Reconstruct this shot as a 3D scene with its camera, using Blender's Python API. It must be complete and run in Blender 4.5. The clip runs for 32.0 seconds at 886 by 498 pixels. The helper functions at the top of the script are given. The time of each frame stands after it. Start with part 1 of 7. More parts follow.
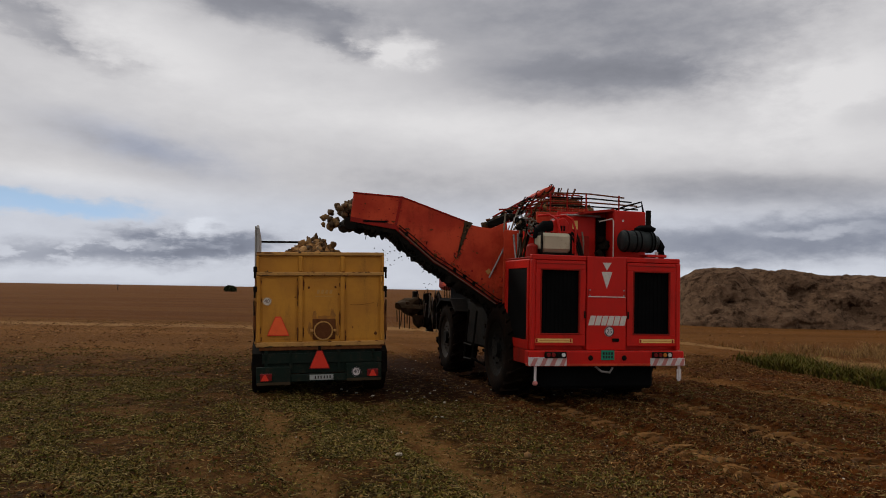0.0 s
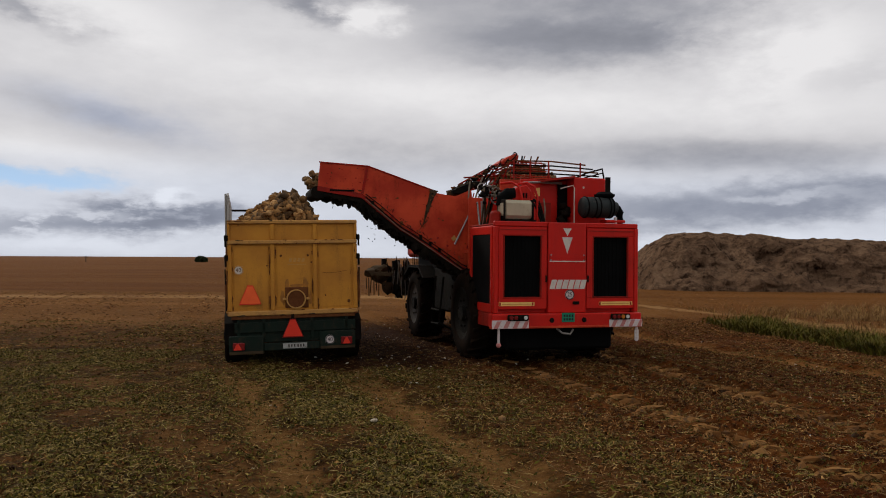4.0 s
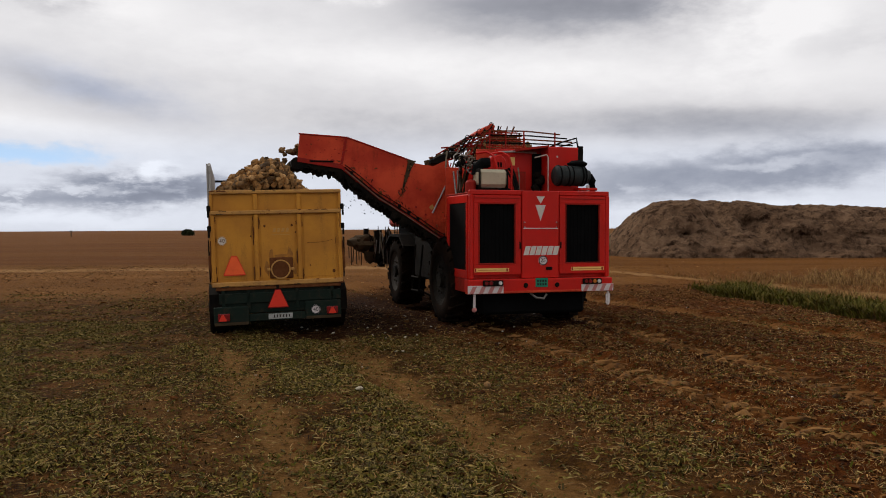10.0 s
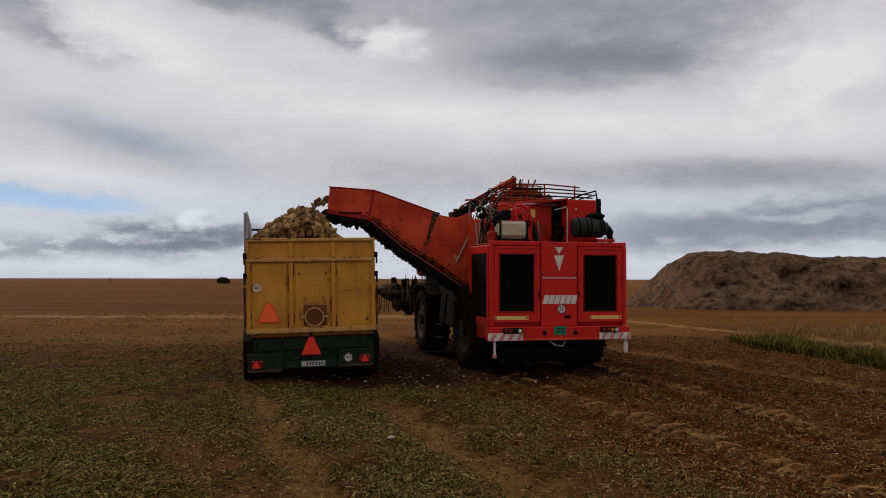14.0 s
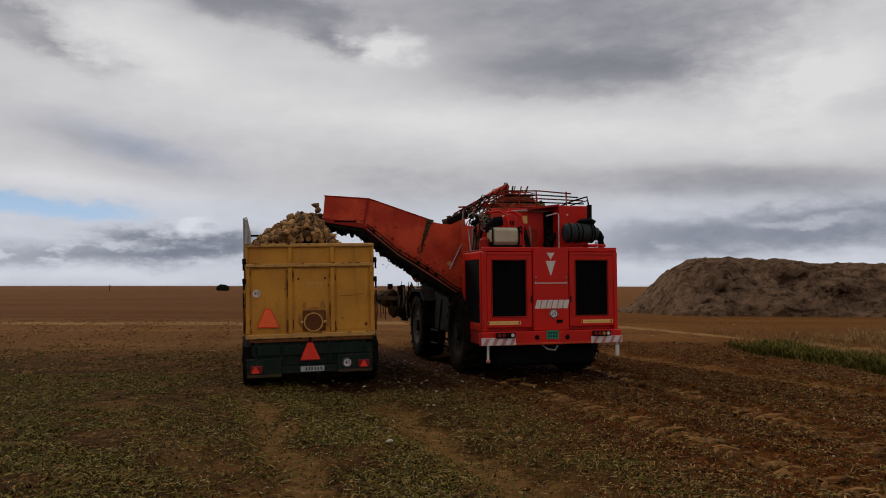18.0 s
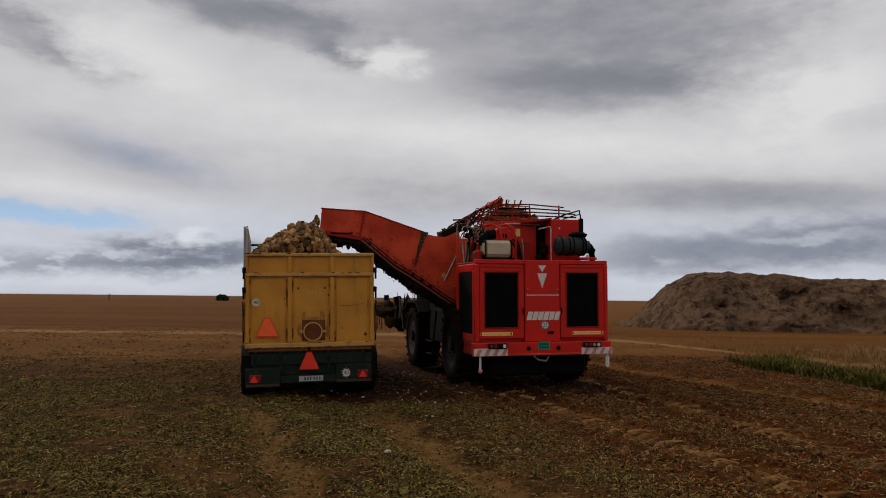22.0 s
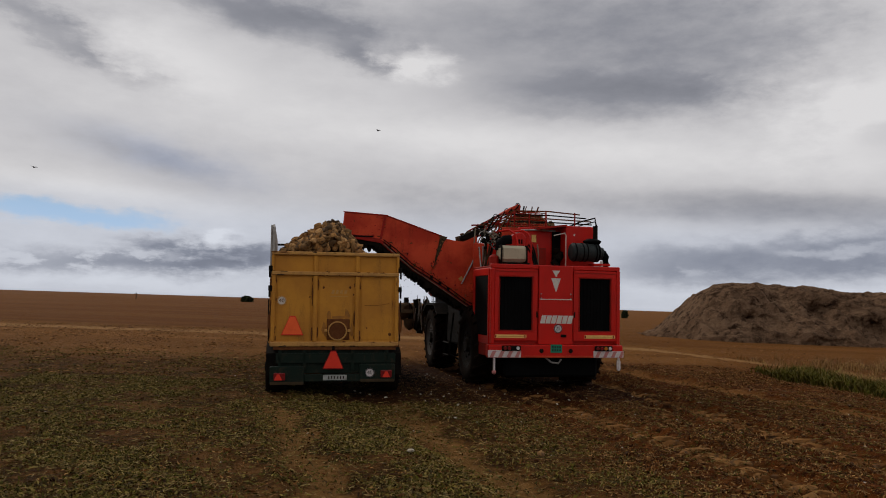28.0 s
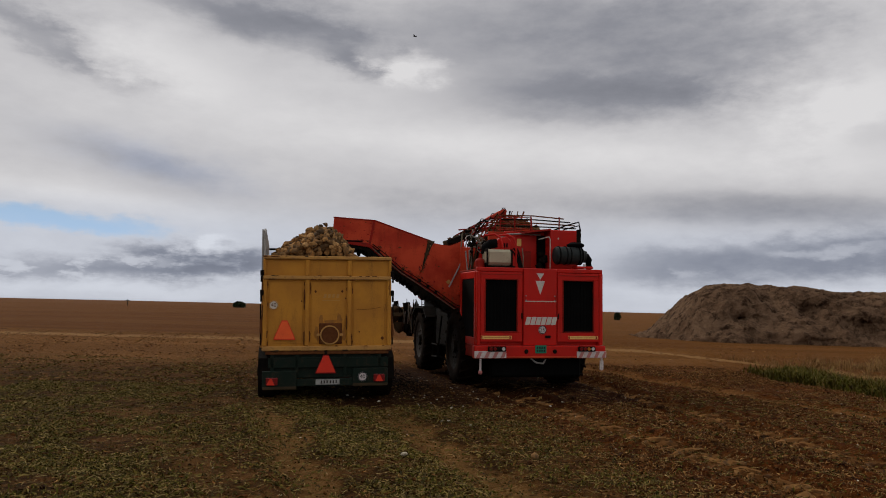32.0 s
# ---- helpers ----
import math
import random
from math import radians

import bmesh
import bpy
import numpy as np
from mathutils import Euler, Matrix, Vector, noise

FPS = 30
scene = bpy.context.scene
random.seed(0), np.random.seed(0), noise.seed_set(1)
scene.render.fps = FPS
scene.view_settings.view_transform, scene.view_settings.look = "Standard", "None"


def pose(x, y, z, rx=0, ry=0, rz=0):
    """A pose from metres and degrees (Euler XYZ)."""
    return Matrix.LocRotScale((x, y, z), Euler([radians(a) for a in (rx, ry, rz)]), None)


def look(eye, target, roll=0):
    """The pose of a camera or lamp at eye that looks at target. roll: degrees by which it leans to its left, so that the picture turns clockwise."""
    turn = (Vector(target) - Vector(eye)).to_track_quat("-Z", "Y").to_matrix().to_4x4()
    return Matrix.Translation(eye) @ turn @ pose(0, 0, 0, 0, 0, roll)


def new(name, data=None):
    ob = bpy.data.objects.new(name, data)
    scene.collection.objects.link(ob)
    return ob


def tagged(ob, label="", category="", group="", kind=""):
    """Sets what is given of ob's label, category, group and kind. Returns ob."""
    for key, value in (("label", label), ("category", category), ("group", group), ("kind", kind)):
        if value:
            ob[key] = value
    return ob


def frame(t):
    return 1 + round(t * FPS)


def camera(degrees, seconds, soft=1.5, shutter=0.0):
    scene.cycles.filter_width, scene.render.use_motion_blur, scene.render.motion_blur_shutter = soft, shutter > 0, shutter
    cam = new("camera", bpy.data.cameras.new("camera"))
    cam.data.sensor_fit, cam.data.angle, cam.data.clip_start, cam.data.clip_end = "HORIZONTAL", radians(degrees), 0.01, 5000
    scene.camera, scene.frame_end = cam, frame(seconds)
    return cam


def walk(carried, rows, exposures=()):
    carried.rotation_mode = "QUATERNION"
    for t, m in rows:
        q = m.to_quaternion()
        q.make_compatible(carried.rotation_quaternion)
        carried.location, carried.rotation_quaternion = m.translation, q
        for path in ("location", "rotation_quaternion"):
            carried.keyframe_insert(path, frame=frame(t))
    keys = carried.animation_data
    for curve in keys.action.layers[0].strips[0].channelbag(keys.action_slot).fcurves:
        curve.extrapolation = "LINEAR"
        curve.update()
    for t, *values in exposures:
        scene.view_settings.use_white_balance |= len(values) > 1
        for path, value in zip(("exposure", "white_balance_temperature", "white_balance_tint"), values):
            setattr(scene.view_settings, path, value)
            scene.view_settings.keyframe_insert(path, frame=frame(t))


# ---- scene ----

# ---------------------------------------------------------------- camera
LENS = 59.72
PATH = [
    (0, -0.036, -0.063, 1.984, -0.02, 2.82, 0.98),
    (0.5, -0.037, -0.059, 1.982, -0.01, 2.81, 0.62),
    (1, -0.036, -0.052, 1.980, -0.50, 2.79, 0.26),
    (1.5, -0.036, -0.046, 1.976, -1.25, 2.47, 0.25),
    (2, -0.042, -0.038, 1.974, -1.51, 2.09, 0.67),
    (2.5, -0.042, -0.030, 1.968, -1.54, 1.53, 0.48),
    (3, -0.040, -0.022, 1.962, -1.75, 1.21, 0.60),
    (3.5, -0.041, -0.015, 1.960, -1.90, 0.82, 0.48),
    (5.5, -0.025, 0.011, 1.945, -2.56, -0.07, 0.26),
    (6, -0.021, 0.017, 1.942, -2.68, -0.21, 0.42),
    (6.5, -0.018, 0.020, 1.937, -2.70, -0.53, 0.20),
    (7, -0.013, 0.024, 1.934, -2.86, -0.64, 0.31),
    (7.5, -0.010, 0.028, 1.931, -2.78, -0.83, 0.27),
    (8, -0.012, 0.032, 1.927, -2.53, -0.62, 0.73),
    (8.5, -0.006, 0.034, 1.925, -2.50, -1.17, 0.18),
    (9, 0.002, 0.036, 1.921, -2.74, -1.53, 0.05),
    (9.5, 0.012, 0.038, 1.918, -2.60, -1.25, -0.09),
    (10, 0.017, 0.042, 1.915, -2.95, -1.70, -0.31),
    (10.5, 0.020, 0.045, 1.913, -2.83, -1.59, -0.25),
    (11, 0.023, 0.047, 1.910, -2.78, -2.06, -0.37),
    (11.5, 0.023, 0.046, 1.907, -2.41, -2.17, -0.08),
    (12, 0.019, 0.043, 1.910, -1.86, -1.07, -0.28),
    (12.5, 0.014, 0.038, 1.911, -1.94, 1.67, -0.98),
    (13, 0.010, 0.034, 1.907, -1.65, 2.64, -0.58),
    (13.5, 0.005, 0.032, 1.905, -1.53, 2.40, -0.14),
    (14, 0.006, 0.027, 1.898, -0.54, 2.00, 0.11),
    (14.5, 0.009, 0.021, 1.892, 0.49, 2.79, 0.88),
    (16.5, 0.016, -0.009, 1.874, -0.82, 2.03, -0.19),
    (17, 0.021, -0.014, 1.869, -0.87, 1.97, 0.05),
    (17.5, 0.021, -0.018, 1.865, -0.92, 2.11, 0.06),
    (18, 0.022, -0.020, 1.862, -0.57, 2.53, 0.04),
    (18.5, 0.024, -0.022, 1.860, -0.25, 2.88, -0.37),
    (19, 0.030, -0.021, 1.858, -0.33, 2.83, -0.89),
    (19.5, 0.035, -0.022, 1.855, -0.17, 2.81, -0.84),
    (20, 0.035, -0.023, 1.851, 0.02, 3.05, -0.36),
    (20.5, 0.030, -0.024, 1.848, -0.20, 3.42, -0.25),
    (21, 0.023, -0.022, 1.843, -0.21, 3.31, -0.00),
    (21.5, 0.021, -0.018, 1.841, -0.44, 3.27, 0.36),
    (22, 0.019, -0.015, 1.837, -0.55, 3.44, 0.64),
    (22.5, 0.014, -0.014, 1.832, -0.85, 3.28, 0.68),
    (23, 0.011, -0.014, 1.827, -1.12, 3.18, 0.97),
    (23.5, 0.011, -0.014, 1.824, -1.22, 3.08, 1.24),
    (24, 0.007, -0.017, 1.822, -0.30, 4.34, 2.11),
    (24.5, -0.002, -0.020, 1.814, 0.30, 4.48, 2.15),
    (25, -0.001, -0.018, 1.805, 0.41, 4.32, 1.52),
    (25.5, -0.005, -0.016, 1.795, 1.45, 4.14, 1.19),
    (27.5, -0.011, 0.002, 1.767, 1.46, 3.94, 1.70),
    (28, -0.013, 0.006, 1.761, 1.24, 3.85, 1.87),
    (28.5, -0.016, 0.010, 1.754, 0.68, 3.66, 1.65),
    (29, -0.015, 0.013, 1.752, 0.62, 3.79, 1.78),
    (29.5, -0.014, 0.016, 1.749, 0.43, 3.99, 2.25),
    (30, -0.010, 0.020, 1.748, 0.09, 3.92, 2.13),
    (30.5, -0.005, 0.022, 1.747, 0.01, 3.77, 2.31),
    (31, -0.005, 0.023, 1.747, 0.31, 3.52, 2.13),
    (31.5, -0.006, 0.024, 1.746, 0.85, 3.56, 1.91),
    (32, -0.006, 0.024, 1.748, 0.68, 4.14, 1.33),
]
HARVESTER_AT = (2.685, 12.953, 13.86)
TRAILER_AT = (-2.224, 13.878, 12.70)
# the harvester's creep: seconds, metres forward, metres aside, degrees of lean
DRIVE = [
    (0, 0.000, 0.052, 0.32), (0.5, 0.019, 0.052, 0.33), (1, 0.044, 0.051, 0.32), (1.5, 0.102, 0.047, 0.29), (2, 0.131, 0.048, 0.27), (2.5, 0.232, 0.038, 0.27),
    (3, 0.341, 0.025, 0.23), (3.5, 0.375, 0.026, 0.23), (5.5, 0.619, 0.022, 0.27), (6, 0.656, 0.020, 0.27), (6.5, 0.715, 0.017, 0.26), (7, 0.747, 0.019, 0.28),
    (7.5, 0.789, 0.015, 0.26), (8, 0.845, 0.011, 0.27), (8.5, 0.867, 0.013, 0.28), (9, 0.890, 0.015, 0.29), (9.5, 0.889, 0.020, 0.32), (10, 0.913, 0.019, 0.31),
    (10.5, 0.995, 0.014, 0.31), (11, 1.115, 0.003, 0.30), (11.5, 1.195, -0.003, 0.28), (12, 1.286, -0.007, 0.29), (12.5, 1.385, -0.012, 0.28), (13, 1.459, -0.014, 0.25),
    (13.5, 1.501, -0.014, 0.21), (14, 1.514, -0.015, 0.18), (14.5, 1.518, -0.015, 0.08), (16.5, 1.627, -0.023, -0.13), (17, 1.662, -0.029, -0.25), (17.5, 1.693, -0.033, -0.32),
    (18, 1.733, -0.038, -0.41), (18.5, 1.787, -0.041, -0.46), (19, 1.831, -0.046, -0.52), (19.5, 1.874, -0.050, -0.58), (20, 1.918, -0.054, -0.61), (20.5, 1.949, -0.057, -0.64),
    (21, 1.961, -0.057, -0.64), (21.5, 2.004, -0.062, -0.66), (22, 2.071, -0.068, -0.68), (22.5, 2.156, -0.076, -0.72), (23, 2.227, -0.083, -0.77), (23.5, 2.297, -0.092, -0.81),
    (24, 2.362, -0.097, -0.85), (24.5, 2.383, -0.095, -0.87), (25, 2.412, -0.094, -0.86), (25.5, 2.423, -0.092, -0.82), (27.5, 2.579, -0.096, -0.78), (28, 2.626, -0.095, -0.75),
    (28.5, 2.676, -0.098, -0.74), (29, 2.726, -0.098, -0.70), (29.5, 2.787, -0.098, -0.66), (30, 2.846, -0.097, -0.65), (30.5, 2.905, -0.097, -0.63), (31, 2.975, -0.100, -0.62),
    (31.5, 3.022, -0.101, -0.58), (32, 3.082, -0.103, -0.57),
]


def heading(at, forward=0.0):
    """The pose of a vehicle that has driven forward from at (x, y, yaw)."""
    x, y, a = at
    return pose(x - math.sin(radians(a)) * forward, y + math.cos(radians(a)) * forward, 0, 0, 0, a)


def drive(t):
    """Metres that the harvester has crept forward by t."""
    """Metres that the harvester has crept forward by t."""
    return float(np.interp(t, [r[0] for r in DRIVE], [r[1] for r in DRIVE]))


def harvester_pose(t):
    aside, lean = (float(np.interp(t, [r[0] for r in DRIVE], [r[k] for r in DRIVE])) for k in (2, 3))
    return heading(HARVESTER_AT, drive(t)) @ pose(aside, 0, 0, 0, lean, 0)


def trailer_pose():
    """The trailer leans a little and its wheels have sunk into the soft soil."""
    return heading(TRAILER_AT) @ pose(0.068, 0, -0.035, 0, -1.2, 0)


EXPOSURES = [(0.0, -0.10), (1.5, -0.07), (6.0, 0.14), (9.0, 0.20), (11.5, 0.25), (12.5, 0.09), (14.0, -0.08), (19.0, -0.14), (32.0, -0.16)]

cam = camera(LENS, 32.0, soft=1.0)
rows = []
for t, x, y, z, yaw, pitch, roll in PATH:
    eye = Vector((x, y, z))
    ahead = Vector((-math.sin(radians(yaw)) * math.cos(radians(pitch)), math.cos(radians(yaw)) * math.cos(radians(pitch)), math.sin(radians(pitch))))
    rows.append((t, look(eye, eye + ahead, roll)))
walk(cam, rows, EXPOSURES)


# ---------------------------------------------------------------- node helpers
class Nodes:
    """Short ways to lay out a node tree."""

    def __init__(self, tree):
        self.tree = tree
        tree.nodes.clear()

    def add(self, kind, ins=(), **settings):
        n = self.tree.nodes.new(kind)
        if "operation" in settings:
            n.operation = settings.pop("operation")
        if "blend_type" in settings:
            n.data_type = "RGBA"
            n.blend_type = settings.pop("blend_type")
        if "sky_type" in settings:
            n.sky_type = settings.pop("sky_type")
            n.sun_disc = False
            n.sun_elevation = settings.pop("sun_elevation")
            n.sun_rotation = settings.pop("sun_rotation")
        for k, v in ins.items() if ins else ():
            self.put(n.inputs[k], v)
        return n

    def put(self, socket, v):
        if isinstance(v, bpy.types.NodeSocket):
            self.tree.links.new(v, socket)
        elif isinstance(v, tuple) and len(v) == 3 and socket.type == "RGBA":
            socket.default_value = (*v, 1)
        else:
            socket.default_value = v

    def m(self, op, a, b=0.0, c=0.0, clamp=False):
        n = self.add("ShaderNodeMath", operation=op)
        n.use_clamp = clamp
        for i, v in enumerate((a, b, c)):
            self.put(n.inputs[i], v)
        return n.outputs[0]

    def noise(self, vec, scale, detail=4.0, rough=0.55, dist=0.0):
        n = self.add("ShaderNodeTexNoise", {"Vector": vec, "Scale": scale, "Detail": detail, "Roughness": rough, "Distortion": dist})
        return n.outputs[0]

    def map(self, v, a, b, c=0.0, d=1.0, smooth=True):
        n = self.add("ShaderNodeMapRange", {0: v, 1: a, 2: b, 3: c, 4: d})
        if smooth:
            n.interpolation_type = "SMOOTHSTEP"
        return n.outputs[0]

    def mix(self, f, a, b, how="MIX"):
        n = self.add("ShaderNodeMix", blend_type=how)
        self.put(n.inputs[0], f)
        self.put(n.inputs[6], a)
        self.put(n.inputs[7], b)
        return n.outputs[2]

    def scaled(self, vec, x, y, z):
        n = self.add("ShaderNodeVectorMath", operation="MULTIPLY")
        self.put(n.inputs[0], vec)
        n.inputs[1].default_value = (x, y, z)
        return n.outputs[0]

    def xyz(self, x, y, z=0.0):
        n = self.add("ShaderNodeCombineXYZ", {0: x, 1: y, 2: z})
        return n.outputs[0]

    def split(self, vec):
        n = self.add("ShaderNodeSeparateXYZ", {0: vec})
        return n.outputs


# ---------------------------------------------------------------- sky and sun
SUN_EL, SUN_AZ = 36.0, -42.0    # degrees; the sun stands behind the clouds, ahead and to the left

world = bpy.data.worlds.new("overcast_sky")
scene.world = world
world.use_nodes = True


def build_sky():
    g = Nodes(world.node_tree)
    d = g.add("ShaderNodeTexCoord").outputs["Generated"]
    x, y, z = g.split(d)[:3]
    az = g.m("MULTIPLY", g.m("ARCTAN2", x, y), 57.2958)
    el = g.m("MULTIPLY", g.m("ARCSINE", z), 57.2958)
    flat = g.xyz(g.m("MULTIPLY", az, 0.055), g.m("MULTIPLY", el, 0.16))
    n1 = g.noise(flat, 1.0, 5.0, 0.55)
    n2 = g.noise(g.scaled(g.xyz(g.m("ADD", g.m("MULTIPLY", az, 0.055), 7.3), g.m("MULTIPLY", el, 0.16)), 1, 1, 1), 1.0, 5.0, 0.55)
    fine = g.noise(g.xyz(g.m("MULTIPLY", az, 0.25), g.m("MULTIPLY", el, 0.55)), 1.0, 7.0, 0.62)
    n2b = g.noise(g.xyz(g.m("MULTIPLY", az, 0.22), g.m("ADD", g.m("MULTIPLY", el, 0.5), 3.3)), 1.0, 6.0, 0.62)
    wa = g.m("ADD", az, g.m("MULTIPLY", g.m("SUBTRACT", n1, 0.5), 6.0))
    we = g.m("ADD", el, g.m("MULTIPLY", g.m("SUBTRACT", n2, 0.5), 2.4))
    fa = g.m("ADD", az, g.m("MULTIPLY", g.m("SUBTRACT", fine, 0.5), 8.0))
    fe = g.m("ADD", el, g.m("MULTIPLY", g.m("SUBTRACT", n2b, 0.5), 2.6))

    heap = g.noise(g.xyz(g.m("MULTIPLY", az, 0.30), g.m("MULTIPLY", el, 0.85)), 1.0, 7.0, 0.6)
    puffs = g.map(heap, 0.38, 0.53)

    def cloud(a0, e0, sa, se, lean=0.0, a=wa, e=we, hard=1.0):
        """A soft oval bank of cloud: 1 in its middle, 0 outside."""
        c, s = math.cos(radians(lean)), math.sin(radians(lean))
        da, de = g.m("SUBTRACT", a, a0), g.m("SUBTRACT", e, e0)
        u = g.m("DIVIDE", g.m("ADD", g.m("MULTIPLY", da, c), g.m("MULTIPLY", de, s)), sa)
        v = g.m("DIVIDE", g.m("SUBTRACT", g.m("MULTIPLY", de, c), g.m("MULTIPLY", da, s)), se)
        r = g.m("ADD", g.m("MULTIPLY", u, u), g.m("MULTIPLY", v, v))
        return g.m("EXPONENT", g.m("MULTIPLY", g.m("POWER", r, hard), -1.0))

    light = g.map(el, 0.0, 26.0, 0.74, 0.70)
    light = g.m("ADD", light, g.m("MULTIPLY", g.m("SUBTRACT", n1, 0.5), 0.22))
    light = g.m("ADD", light, g.m("MULTIPLY", g.m("SUBTRACT", fine, 0.5), 0.20))
    dark = (
        (cloud(9.6, 14.8, 11.5, 1.9, -2, fa, fe, 2.0), 0.19),
        (cloud(12.0, 18.9, 17.0, 4.2, -4, fa, fe, 2.2), 0.25),
        (cloud(-12.5, 19.2, 8.0, 1.6, -6, fa, fe, 1.6), 0.21),
        (cloud(-7.2, 17.2, 2.4, 0.9, -14, fa, fe, 1.6), 0.20),
        (cloud(-18.0, 21.6, 13.0, 2.2, -5, fa, fe, 1.5), 0.18),
        (cloud(-29.0, 16.7, 4.6, 1.4, -24, fa, fe, 1.4), 0.20),
        (cloud(-25.0, 14.9, 3.4, 0.5, -16, fa, fe, 1.4), 0.12),
        (cloud(-31.0, 20.0, 4.5, 2.2, -20, fa, fe), 0.16),
        (cloud(-22.5, 9.2, 7.5, 1.5, -12), 0.17),
        (cloud(0.0, 7.2, 12.0, 2.0, -3, hard=1.4), 0.15),
        (cloud(22.0, 7.2, 13.0, 1.4, -2, hard=1.5), 0.24),
        (cloud(23.0, 3.6, 12.5, 1.7, 3, fa, fe, 2.0), 0.32),
        (cloud(-16.6, 2.6, 6.0, 1.25, 4, fa, fe, 2.0), 0.29),
        (g.m("MULTIPLY", cloud(-19.0, 2.4, 7.5, 1.3, 2, fa, fe, 1.8), puffs), 0.16),
        (cloud(-21.4, 3.5, 2.6, 0.5, 3, fa, fe, 1.6), 0.20),
        (g.m("MULTIPLY", cloud(-28.5, 1.9, 6.0, 0.9, 0, fa, fe, 1.8), puffs), 0.20),
        (cloud(29.6, 11.8, 2.8, 1.2, 10, fa, fe, 1.4), 0.14),
        (cloud(0.0, 48.0, 80.0, 16.0, 0), 0.10),
    )
    bright = (
        (cloud(-3.5, 17.0, 2.5, 1.1, 4, fa, fe, 1.6), 0.32),
        (cloud(-21.0, 16.4, 4.6, 1.9, -16, fa, fe), 0.14),
        (cloud(-11.0, 13.2, 13.0, 2.3, -6), 0.11),
        (cloud(11.0, 11.2, 16.0, 1.4, -3), 0.16),
        (cloud(27.3, 13.4, 4.4, 3.4, 12, fa, fe), 0.22),
        (cloud(-26.0, 6.8, 8.0, 0.7, -5), 0.13),
        (cloud(-17.6, 3.8, 1.8, 0.5, 4, fa, fe, 1.5), 0.24),
        (cloud(-20.5, 2.5, 1.6, 0.4, 8, fa, fe, 1.5), 0.16),
        (cloud(26.4, 4.2, 3.4, 0.28, 0, fa, fe, 1.4), 0.15),
        (cloud(16.5, 2.7, 1.1, 0.4, 0, fa, fe, 1.4), 0.12),
        (cloud(-24.5, 0.6, 8.0, 0.5, 0, fa, fe, 1.3), 0.08),
        (cloud(22.0, 1.1, 10.0, 0.5, 0, fa, fe, 1.3), 0.07),
    )
    for c, w in dark:
        light = g.m("SUBTRACT", light, g.m("MULTIPLY", c, w))
    for c, w in bright:
        light = g.m("ADD", light, g.m("MULTIPLY", c, w))
    ramp = g.add("ShaderNodeValToRGB", {0: light})
    cr = ramp.color_ramp
    cr.elements[0].position, cr.elements[0].color = 0.14, (0.15, 0.16, 0.195, 1)
    cr.elements[1].position, cr.elements[1].color = 0.90, (0.875, 0.862, 0.872, 1)
    mid = cr.elements.new(0.42)
    mid.color = (0.325, 0.332, 0.375, 1)
    hi = cr.elements.new(0.62)
    hi.color = (0.627, 0.618, 0.641, 1)
    high = g.xyz(x, y, g.m("ADD", z, 0.9))
    clear = g.add("ShaderNodeTexSky", {"Vector": high}, sky_type="NISHITA", sun_elevation=radians(SUN_EL), sun_rotation=radians(SUN_AZ))
    clear_dim = g.mix(1.0, clear.outputs[0], (0.30, 0.30, 0.30), "MULTIPLY")
    gap = g.m("MULTIPLY", cloud(-27.5, 5.0, 6.6, 0.85, -2, fa, fe, 2.4), g.map(fine, 0.2, 0.42), clamp=True)
    thin = g.mix(0.55, clear_dim, (0.58, 0.80, 0.98))
    veil = g.mix(g.m("MULTIPLY", cloud(-21.0, 9.3, 6.0, 1.3, -11, fa, fe), 0.22), ramp.outputs[0], clear_dim)
    veil = g.mix(g.map(el, 4.5, 8.0, 1.0, 0.0), veil, g.mix(1.0, veil, (0.93, 0.985, 1.07), "MULTIPLY"))
    sky = g.mix(gap, veil, thin)
    under = g.map(el, -1.0, 0.0, 0.0, 1.0)
    sky = g.mix(under, (0.045, 0.035, 0.025), sky)
    bg = g.add("ShaderNodeBackground", {0: sky, 1: 0.9})
    out = g.add("ShaderNodeOutputWorld", {0: bg.outputs[0]})


build_sky()

sun = new("sun", bpy.data.lights.new("sun", "SUN"))
sun.data.energy, sun.data.angle, sun.data.color = 1.3, radians(10), (1.0, 0.93, 0.82)
sun.matrix_world = look((0, 0, 30), (-math.sin(radians(SUN_AZ)), -math.cos(radians(SUN_AZ)), 30 - math.tan(radians(SUN_EL))))


# ---------------------------------------------------------------- materials
def material(name):
    m = bpy.data.materials.new(name)
    m.use_nodes = True
    g = Nodes(m.node_tree)
    b = g.add("ShaderNodeBsdfPrincipled")
    g.add("ShaderNodeOutputMaterial", {0: b.outputs[0]})
    return m, g, b


